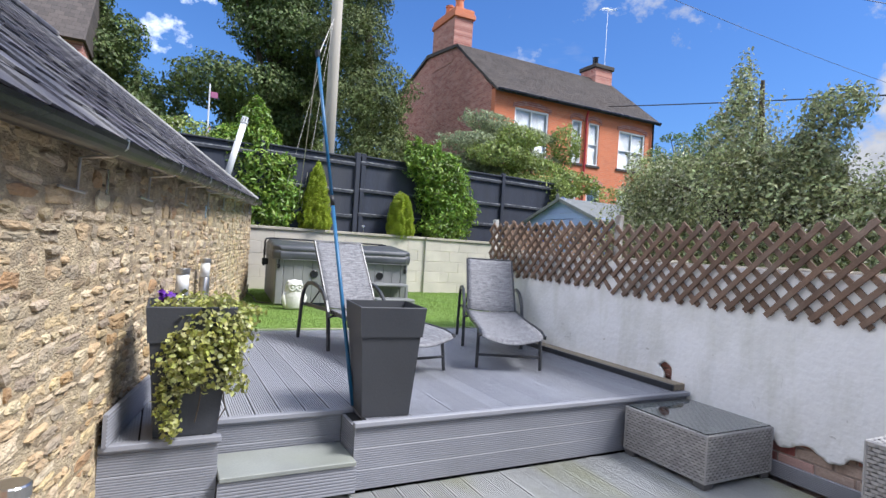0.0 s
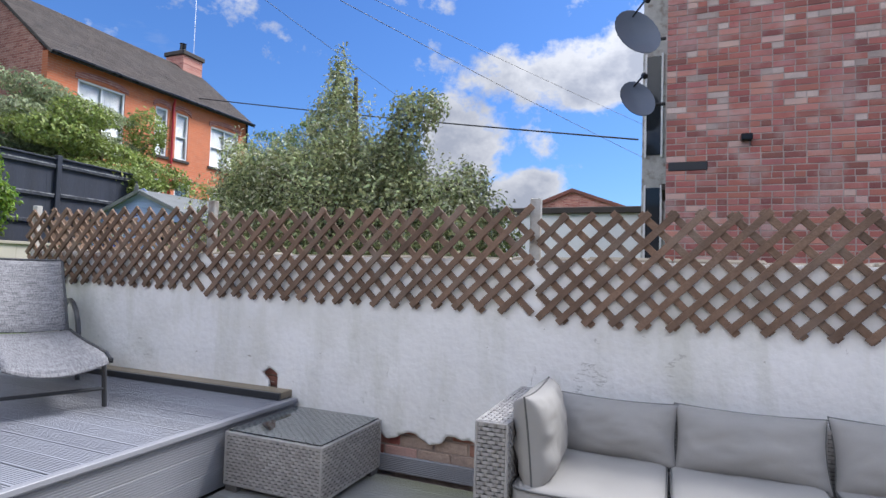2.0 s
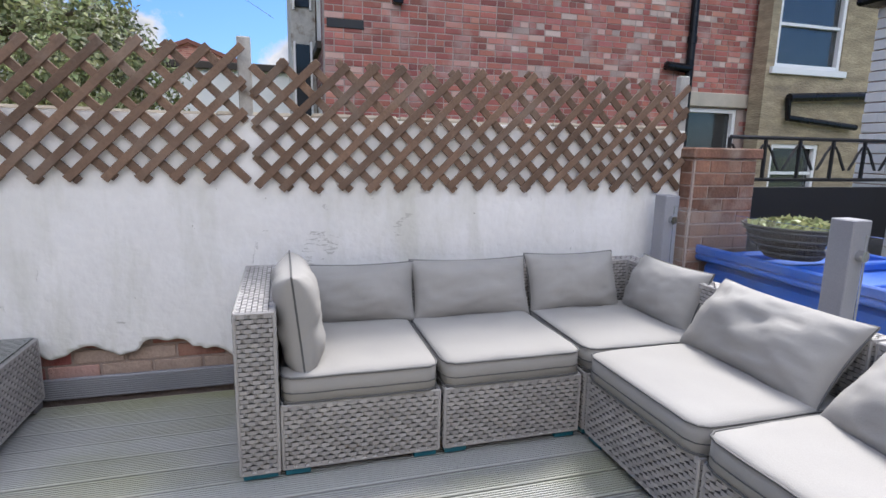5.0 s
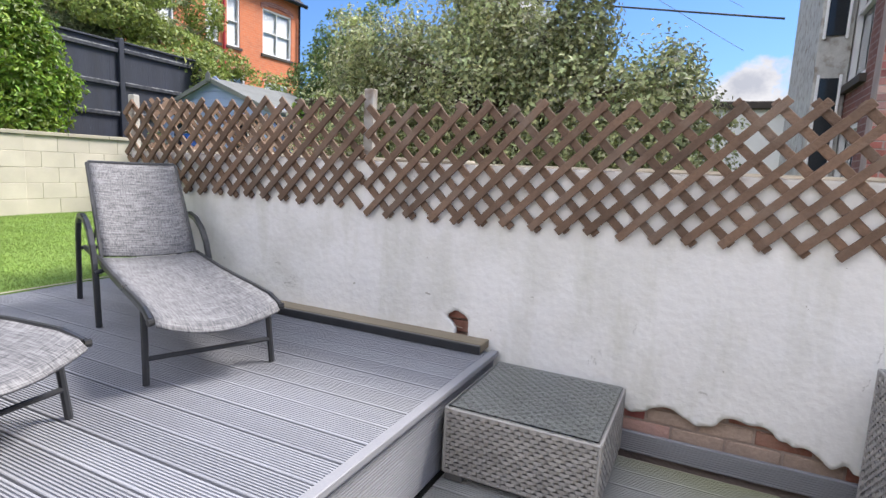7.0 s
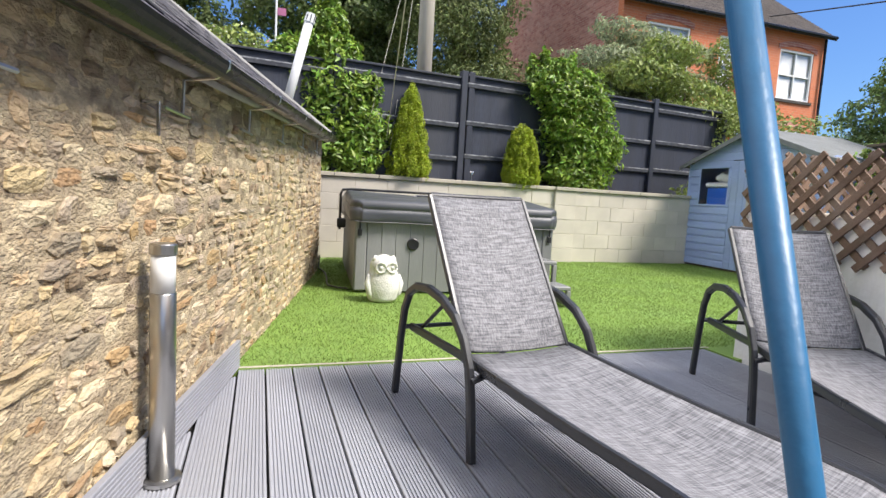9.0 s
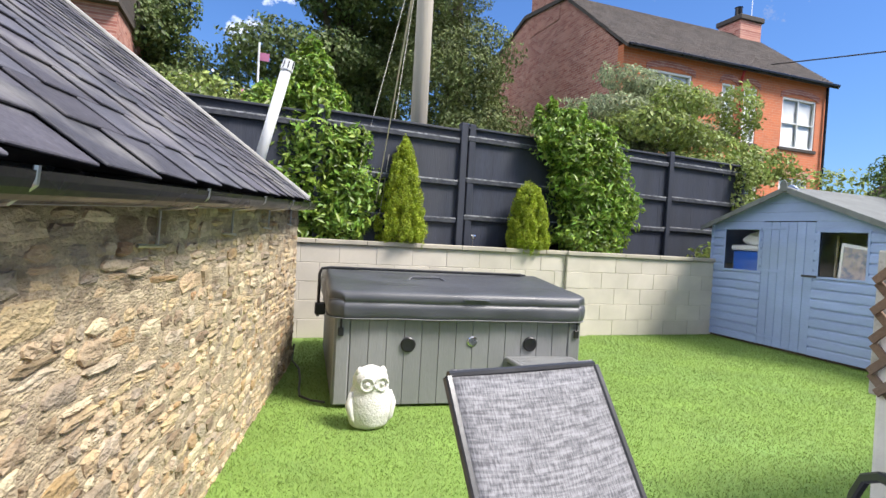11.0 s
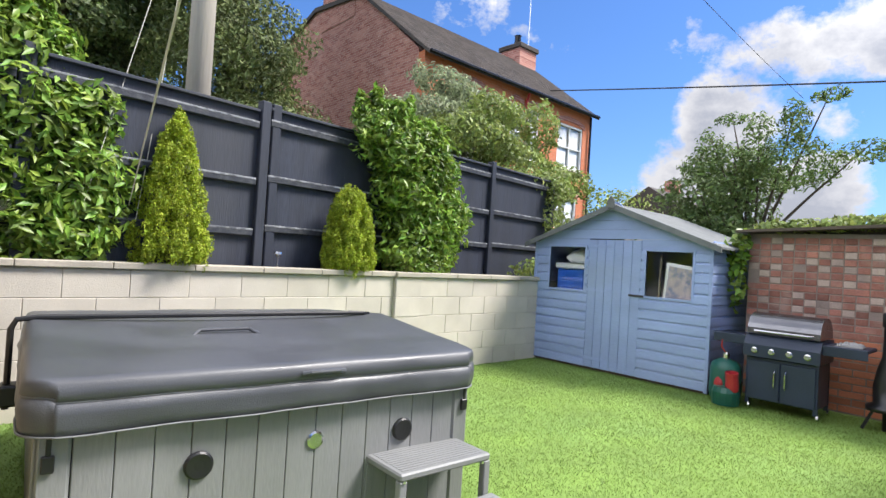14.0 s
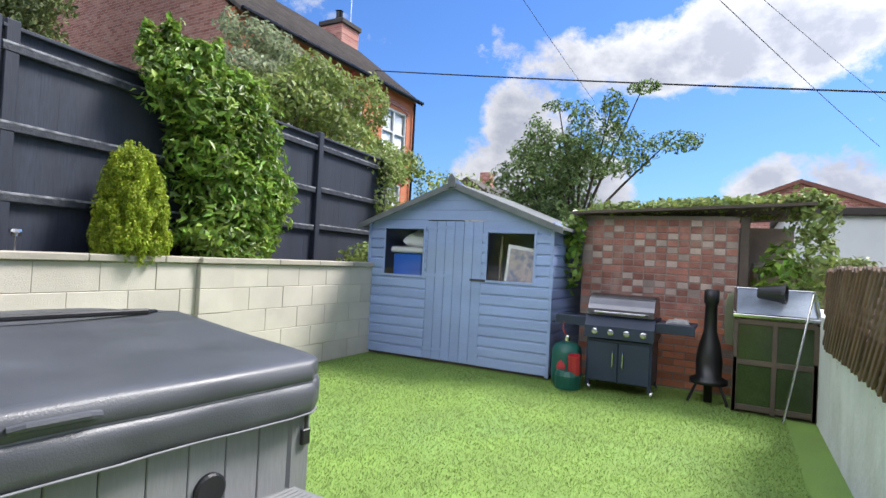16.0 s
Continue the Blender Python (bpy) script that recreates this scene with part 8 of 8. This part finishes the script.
plant("buddleia_bush", "grey-green bushy shrub in front of the brick house", "bush", (7.6, 13.2, 1.7), pile(r, 7.9, 13.2, 2.2, 5.15, 2.5, 1.1, 12, 0.35, 0.45), [("leaves", 30000, 0.125, "leaf_grey", 0.30, dict(strip=-0.3))], 0.06, 8, 14)
plant("climber_bush", "green rambling climber over the fence top", "bush", (9.3, 12.7, 1.7), pile(r, 9.0, 12.6, 2.4, 4.6, 2.0, 0.9, 8, 0.3, 0.6) + [(10.4, 12.9, 4.6, 0.6, 0.5, 0.6)], [("leaves", 14000, 0.10, "leaf_mid", 0.5)], 0.05, 10, 15)
plant("fence_ivy", "ivy hanging over the end of the black fence", "climber", (8.95, 11.3, 1.44), [(8.95, 11.3, 2.6, 0.22, 0.16, 0.6), (9.1, 11.35, 3.1, 0.3, 0.2, 0.25), (8.4, 11.05, 1.62, 0.7, 0.25, 0.2)], [("leaves", 1500, 0.07, "leaf_mid", 0.7)], 0.0, 0, 16)

r = random.Random(21)
holly = [(5.2, 4.55, 1.5, 0.7, 0.65, 0.8), (5.2, 3.7, 1.7, 0.8, 0.75, 1.0), (5.3, 2.9, 1.5, 0.8, 0.75, 0.9), (5.1, 2.25, 1.45, 0.65, 0.5, 0.65), (5.0, 3.5, 2.5, 0.34, 0.36, 0.6), (5.0, 3.5, 3.0, 0.13, 0.13, 0.42), (5.0, 2.78, 2.3, 0.26, 0.25, 0.5), (5.0, 2.62, 2.72, 0.18, 0.26, 0.2), (5.1, 4.4, 2.15, 0.35, 0.35, 0.45), (5.1, 4.85, 2.2, 0.2, 0.22, 0.5), (5.2, 3.1, 2.15, 0.5, 0.4, 0.45), (5.6, 4.0, 2.1, 0.5, 0.6, 0.6), (5.1, 2.15, 1.9, 0.25, 0.2, 0.35)]
plant("evergreen_shrub", "large silvery variegated evergreen shrub in the next garden", "bush", (5.2, 3.4, -0.3), holly, [("leaves", 72000, 0.046, "leaf_varieg", 0.5, dict(lump=0.42, shell=0.26)), ("pale_leaves", 14000, 0.040, "leaf_silver", 0.5, dict(lump=0.45, shell=0.2))], 0.12, 14, 17)
plant("green_shrub", "bright green shrub beside the evergreen in the next garden", "bush", (5.9, 1.9, -0.3), [(5.7, 2.15, 1.1, 0.4, 0.35, 0.8), (6.6, 2.9, 1.2, 0.8, 0.7, 0.9), (6.6, 4.6, 1.1, 0.8, 0.7, 0.8)], [("leaves", 7000, 0.08, "leaf_mid", 0.5)], 0.05, 6, 18)
r = random.Random(23)
elder = pile(r, 10.6, 8.7, 1.2, 3.7, 1.3, 1.8, 9, 0.45, 0.5)
shoots = [(10.2, 8.5, 3.7, 0.22, 0.26, 0.6), (10.1, 8.0, 4.0, 0.16, 0.22, 0.35), (10.0, 7.55, 4.3, 0.10, 0.25, 0.10), (10.2, 9.2, 3.6, 0.2, 0.25, 0.5), (10.1, 7.1, 3.5, 0.18, 0.4, 0.16), (10.2, 8.9, 4.2, 0.10, 0.28, 0.10), (10.2, 8.0, 3.4, 0.4, 0.6, 0.4)]
ELDER = plant("elder_tree", "straggly green elder with long shoots behind the shed", "tree", (10.6, 8.6, -0.3), elder, [("crown", 19000, 0.088, "leaf_elder", 0.42), ("shoot_foliage", 4200, 0.075, "leaf_elder", 0.42, dict(blobs=shoots, lump=0.2))], 0.09, 16, 19)
for e in shoots[:6]:
    Geo().tube([(10.6, 8.6, 2.2), (10.4, (8.6 + e[1]) / 2, (2.6 + e[2]) / 2 - 0.1), (e[0], e[1], e[2] + e[5] * 0.6)], [0.03, 0.018, 0.006], 6).part("branch", M["bark"], ELDER)
plant("hedge", "overgrown green hedge behind the brick shelter", "hedge", (11, 6.5, -0.3), pile(r, 10.8, 7.6, 0.4, 2.4, 1.2, 1.0, 8, 0.2, 0.5) + pile(r, 11.0, 12, 0.4, 3.0, 1.6, 2.0, 6, 0.2, 0.5), [("leaves", 13000, 0.10, "leaf_mid", 0.5)], 0.05, 6, 20)
plant("roof_creeper", "green creeper covering the shelter roof edge", "climber", (8.3, 7, 2.25), [(8.15, 7.6 - k * 0.28, 2.32 + 0.012 * k, 0.2, 0.22, 0.075) for k in range(8)] + [(8.1, 5.62, 2.25, 0.2, 0.22, 0.28), (8.2, 5.55, 1.75, 0.18, 0.18, 0.4), (8.9, 6.5, 2.4, 0.6, 0.9, 0.12)], [("leaves", 4200, 0.07, "leaf_mid", 0.6)], 0.0, 0, 21)
plant("wall_creeper", "broad-leaved creeper hanging between shed and shelter", "climber", (7.95, 7.95, 0.4), [(7.98, 7.93, 2.05, 0.18, 0.14, 0.22), (7.95, 7.92, 1.65, 0.12, 0.09, 0.35), (8.25, 5.85, 1.6, 0.18, 0.25, 0.4), (8.25, 5.75, 1.2, 0.15, 0.2, 0.3)], [("leaves", 650, 0.11, "leaf_laurel", 0.6)], 0.0, 0, 22)
plant("wall_moss_plant", "small clump of greenery on the rear stone wall", "plant", (9.35, 5.2, 1.79), [(9.35, 5.2, 1.82, 0.12, 0.35, 0.08)], [("leaves", 400, 0.06, "leaf_mid", 0.6)], 0.0, 0, 23)

ivy_blobs = [(0.17, 2.93, 0.965, 0.22, 0.2, 0.06), (0.24, 2.78, 0.875, 0.2, 0.12, 0.16), (0.2, 2.72, 0.755, 0.17, 0.07, 0.17), (0.1, 2.715, 0.735, 0.12, 0.06, 0.14), (0.3, 2.86, 0.855, 0.08, 0.15, 0.16), (0.31, 2.8, 0.675, 0.06, 0.1, 0.12), (0.05, 2.73, 0.555, 0.06, 0.035, 0.12), (0.07, 2.735, 0.435, 0.045, 0.03, 0.06), (0.41, 2.85, 0.955, 0.06, 0.05, 0.025), (0.37, 2.78, 0.615, 0.03, 0.03, 0.06)]
plant("trailing_ivy", "yellow-green variegated ivy trailing over the planter", "ivy", (0.135, 2.93, 0.85), ivy_blobs, [("leaves", 3800, 0.027, "leaf_ivy", 0.85, dict(up=0.3, lump=0.3, fold=0.15)), ("violets", 26, 0.04, "purple", 1.0, dict(blobs=[(0.03, 3.02, 1.0, 0.07, 0.06, 0.03)]))], 0.0, 0, 24)
iv = thing("ivy_runner", "thin bare ivy runner hanging down the planter", "ivy", (0.2, 2.75, 0.6))
for k in range(3):
    Geo().tube([(0.12 + 0.05 * k, 2.74, 0.72), (0.10 + 0.09 * k, 2.752, 0.6), (0.06 + 0.12 * k, 2.765, 0.50), (0.07 + 0.1 * k, 2.775, 0.44)], 0.003, 5).part("stem", M["bark"], iv)

pansy = thing("pansy", "purple pansy and young leaves inside the planter", "flower", (1.165, 2.945, DECK + 0.47))
g = Geo()
for a, rr in ((90, 0.016), (30, 0.0145), (150, 0.0145), (215, 0.016), (325, 0.016)):
    c = (0.0135 * math.cos(radians(a)), 0.0135 * math.sin(radians(a)), 0)
    g.lathe([(rr, 0), (rr * 0.6, 0.002), (0.002, -0.002)], 14, pose(-0.145, -0.035, 0.085, 62, 0, -32) @ pose(*c, 8 * math.sin(radians(a)), 8 * math.cos(radians(a)), 0))
g.part("petals", M["purple"], pansy, "deep purple petals", world=False)
Geo().lathe([(0.004, 0), (0.002, 0.004)], 8, pose(-0.145, -0.035, 0.085, 62, 0, -32) @ Matrix.Translation((0, -0.005, 0.004))).part("eye", M["leaf_gold"], pansy, "yellow eye", world=False)
Geo().tube([(-0.125, -0.03, 0.0), (-0.143, -0.035, 0.083)], 0.002, 5).part("stem", M["leaf_laurel"], pansy, world=False)
ob = new("leaves", leaf_mesh("leaves", [(-0.04, -0.06, 0.04, 0.06, 0.05, 0.03), (0.06, 0.02, 0.05, 0.07, 0.05, 0.04), (-0.03, 0.07, 0.05, 0.05, 0.04, 0.04)], 120, 0.030, M["leaf_mid"], 77, 0.6))
ob.parent = pansy
ob2 = new("basket_foliage", leaf_mesh("basket_foliage", [(0, 0, 0.17, 0.19, 0.19, 0.035)], 500, 0.05, M["leaf_varieg"], 78, 0.5))
ob2.parent = basket
far_woods = new("far_woods", leaf_mesh("far_woods", [(60 * math.sin(radians(a)), 62 * math.cos(radians(a)), 1.5, 6, 6, 3.5 + 1.2 * math.sin(a)) for a in range(-80, 125, 6)], 26000, 0.7, M["leaf_dark"], 79, 0.6))
tagged(far_woods, "far line of dark trees", "woods", kind="stuff")


# ---- pieces of walls and roofs ----
r = random.Random(31)
far_geo = Geo()
chosen = set(sorted((st for st in STONES if 2.2 < (st[0] + st[1]) / 2 < 5.6 and st[2] > 0.25), key=lambda st: st[0])[:300])
for st in STONES:
    if st[3] > eave((st[0] + st[1]) / 2) + 0.04:
        continue
    if st in chosen:
        g = Geo()
        stone_geo(g, r, *st)
        g.part("stone", M["stone_part"], outbuilding)
    elif st[1] > -1.5:
        stone_geo(far_geo, r, *st)
far_geo.part("rubble_stones", M["stone"], outbuilding, "coursed limestone rubble")["kind"] = "stuff"
g = Geo()
z = 0.0
while z < EAVE - 0.05:
    # stones of the far end, turned round the corner
    h = r.choice((0.08, 0.1, 0.13))
    x = 0.0
    while x < 1.2:
        w = r.uniform(0.12, 0.3)
        p0 = on_stone(S1 - 0.03, -x - 0.004, z + 0.006)
        p1 = on_stone(S1 + r.uniform(0.0, 0.02), -x - w + 0.004, z + h - 0.006)
        g.box(tuple(p0), tuple(p1), 0.012)
        x += w
    z += h
g.part("end_stones", M["stone"], outbuilding)
for k in range(13):
    z = 0.35 + k * 0.105
    w = 0.21 if k % 2 else 0.12
    if k in (3, 8):
        continue
    g = Geo()
    c = on_stone(1.18, 0.0, 0)
    ang = math.degrees(math.atan2(WDIR.y, WDIR.x))
    g.box((-w / 2, -0.035, z), (w / 2, 0.03, z + 0.075), 0.008, pose(c.x, c.y, 0, 0, 0, ang))
    g.part("brick", M["brickO"], outbuilding, "red brick let into the stone")

for k in range(5):
    z0, z1 = LAWN - 0.015 + k * 0.2225, LAWN - 0.015 + (k + 1) * 0.2225
    for x0, x1, y in ((0.9, 4.88, BWY), (4.885, 5.255, BWY - 0.045), (5.26, 8.0, BWY)):
        x = x0 - (0.225 if k % 2 and x1 - x0 > 1 else 0)
        while x < x1 - 0.02:
            a, b = max(x, x0), min(x + 0.45, x1)
            if b - a > 0.03:
                Geo().box((a + 0.0015, y + r.uniform(-0.002, 0.002), z0 + 0.0015), (b - 0.0015, BWY + 0.08, z1 - 0.0015), 0.004).part("block", M["block"], block_wall)
            x += 0.45

SL_W, SL_H = 0.33, 0.20
slate_mesh = Geo().box((-SL_W / 2 + 0.002, 0, 0), (SL_W / 2 - 0.002, 0.33, 0.009), 0.003).mesh("slate", M["slate"])
cR = math.hypot(1, PITCH)
upv = (-WNRM + Vector((0, 0, PITCH))) / cR
nrm = (WNRM * PITCH + Vector((0, 0, 1))) / cR
inv = roof.matrix_basis.inverted()
far_slates = Geo()
rows_n = int(RISE * cR / SL_H)
count = 0
for j in range(rows_n):
    s = a1 - (SL_W / 2 if j % 2 else 0)
    while s > S0:
        c = on_roof(s - SL_W / 2, 0.0) + upv * (j * SL_H - 0.02 + r.uniform(-0.014, 0.014)) + nrm * 0.016
        a = WDIR.copy()
        m = Matrix((( -a.x, upv.x, nrm.x, c.x), (-a.y, upv.y, nrm.y, c.y), (-a.z, upv.z, nrm.z, c.z), (0, 0, 0, 1)))
        m = m @ pose(0, 0, 0, -2.0 + r.uniform(-0.4, 0.4), r.uniform(-0.5, 0.5), r.uniform(-0.8, 0.8))
        if s > 5.0 and count < 300:
            piece("slate", slate_mesh, roof, inv @ m)
            count += 1
        else:
            far_slates.box((-SL_W / 2 + 0.002, 0, 0), (SL_W / 2 - 0.002, 0.33, 0.009), 0, m)
        s -= SL_W
far_slates.part("slate_courses", M["slate_far"], roof, "weathered slates in courses")["kind"] = "stuff"

# bricks of the shelter wall, laid course by course
def brick_mesh(w, mt):
    return Geo().box((-0.012, -w / 2 + 0.006, 0.006), (0.03, w / 2 - 0.006, 0.069), 0.003).mesh("brick", M[mt])


heads = {k: brick_mesh(0.115, k) for k in ("brickpale", "brickD")}
strs = {k: brick_mesh(0.23, k) for k in ("brickO", "brickD")}
inv = brick_wall.matrix_basis.inverted()
n_rows = int((BTOP - LAWN) / 0.0755)
for k in range(n_rows):
    z = LAWN + k * 0.0755
    if k >= n_rows - 12 and k not in (n_rows - 8,):
        for i in range(14):
            y = BY0 + 0.0575 + i * 0.115
            if r.random() < 0.04:
                continue
            mt = "brickpale" if (i + k) % 2 == 0 and r.random() < 0.52 else "brickD"
            piece("brick", heads[mt], brick_wall, inv @ pose(BX0 + 0.012 + r.uniform(-0.002, 0.002), y, z))
    else:
        for i in range(7):
            y = BY0 + (0.115 if k % 2 == 0 else 0.23) + i * 0.23
            if y + 0.115 > BY1 + 0.02:
                continue
            piece("brick", strs["brickD" if k > n_rows - 15 or r.random() < 0.1 else "brickO"], brick_wall, inv @ pose(BX0 + 0.012 + r.uniform(-0.002, 0.002), y, z))
# bare bricks at the white wall's foot
inv = white_wall.matrix_basis.inverted()
patch = {k: brick_mesh(0.225, k) for k in ("brickA_part", "brickpale", "brickD")}
for k in range(5):
    for i in range(8):
        y = 1.0 + i * 0.225 + (0.11 if k % 2 else 0)
        mt = r.choice(("brickA_part", "brickD", "brickpale")) if y > 1.85 else r.choice(("brickpale", "brickpale", "brickpale", "brickD"))
        piece("brick", patch[mt], white_wall, inv @ pose(WALLX + 0.039, y, 0.0 + k * 0.075))
for k in range(3):
    piece("brick", patch["brickD"], white_wall, inv @ pose(WALLX + 0.030, 2.95 + 0.05 * k, 0.34 + k * 0.075))
# the gate pier
for k in range(19):
    z = -0.28 + k * 0.0755
    for y0, y1, x0, x1 in ((-1.71, -1.27, 3.46, 3.9),):
        off = 0.0 if k % 2 else 0.1125
        x = x0 - off
        while x < x1:
            a, b = max(x, x0), min(x + 0.225, x1)
            if b - a > 0.03:
                Geo().box((a + 0.004, -1.27, z + 0.004), (b - 0.004, -1.255, z + 0.071), 0.003).part("brick", M["brickP"], pier)
            x += 0.225
        y = y0 - off
        while y < y1:
            a, b = max(y, y0), min(y + 0.225, y1)
            if b - a > 0.03:
                Geo().box((3.445, a + 0.004, z + 0.004), (3.46, b - 0.004, z + 0.071), 0.003).part("brick", M["brickP"], pier)
            y += 0.225
Geo().box((3.43, -1.74, 1.162), (3.93, -1.24, 1.225), 0.008).part("cap_course", M["brickP"], pier)
# the neighbour's brickwork
inv = nhouse.matrix_basis.inverted()
full = Geo().box((0, -0.1050, 0.0065), (0.03, 0.1050, 0.0685), 0.003).mesh("brick", M["brickA_part"])
half = Geo().box((0, -0.050, 0.006), (0.03, 0.050, 0.069), 0.003).mesh("brick", M["brickA_part"])
rest, pale = Geo(), Geo()
count = 0
for k in range(97):
    z = -0.2 + k * 0.075
    y = NY
    i = 0
    while y > -5.8:
        header = (k % 4 == 3) or r.random() < 0.12
        w = 0.112 if header else 0.225
        if i == 0 and k % 2:
            w, header = 0.112, True
        c = y - w / 2
        y -= w
        i += 1
        if any(o[0] - 0.1 < c < o[1] + 0.1 and o[2] - 0.1 < z + 0.04 < o[3] + 0.05 for o in nopen):
            continue
        if -1.8 < c and 1.3 < z < 3.7 and count < 300:
            piece("brick", half if header else full, nhouse, inv @ pose(NX + r.uniform(-0.002, 0.002), c, z))
            count += 1
        elif z > 0.8:
            x = NX + r.uniform(-0.002, 0.002)
            (pale if r.random() < (0.20 if header else 0.05) else rest).box((x, c - w / 2 + 0.007, z + 0.0065), (x + 0.02, c + w / 2 - 0.007, z + 0.0685))
pale.part("pale_brickwork", M["brickpale_i"], nhouse, "pale flared bricks")["kind"] = "stuff"
rest.part("brickwork", M["brickA"], nhouse, "weathered red brickwork")["kind"] = "stuff"
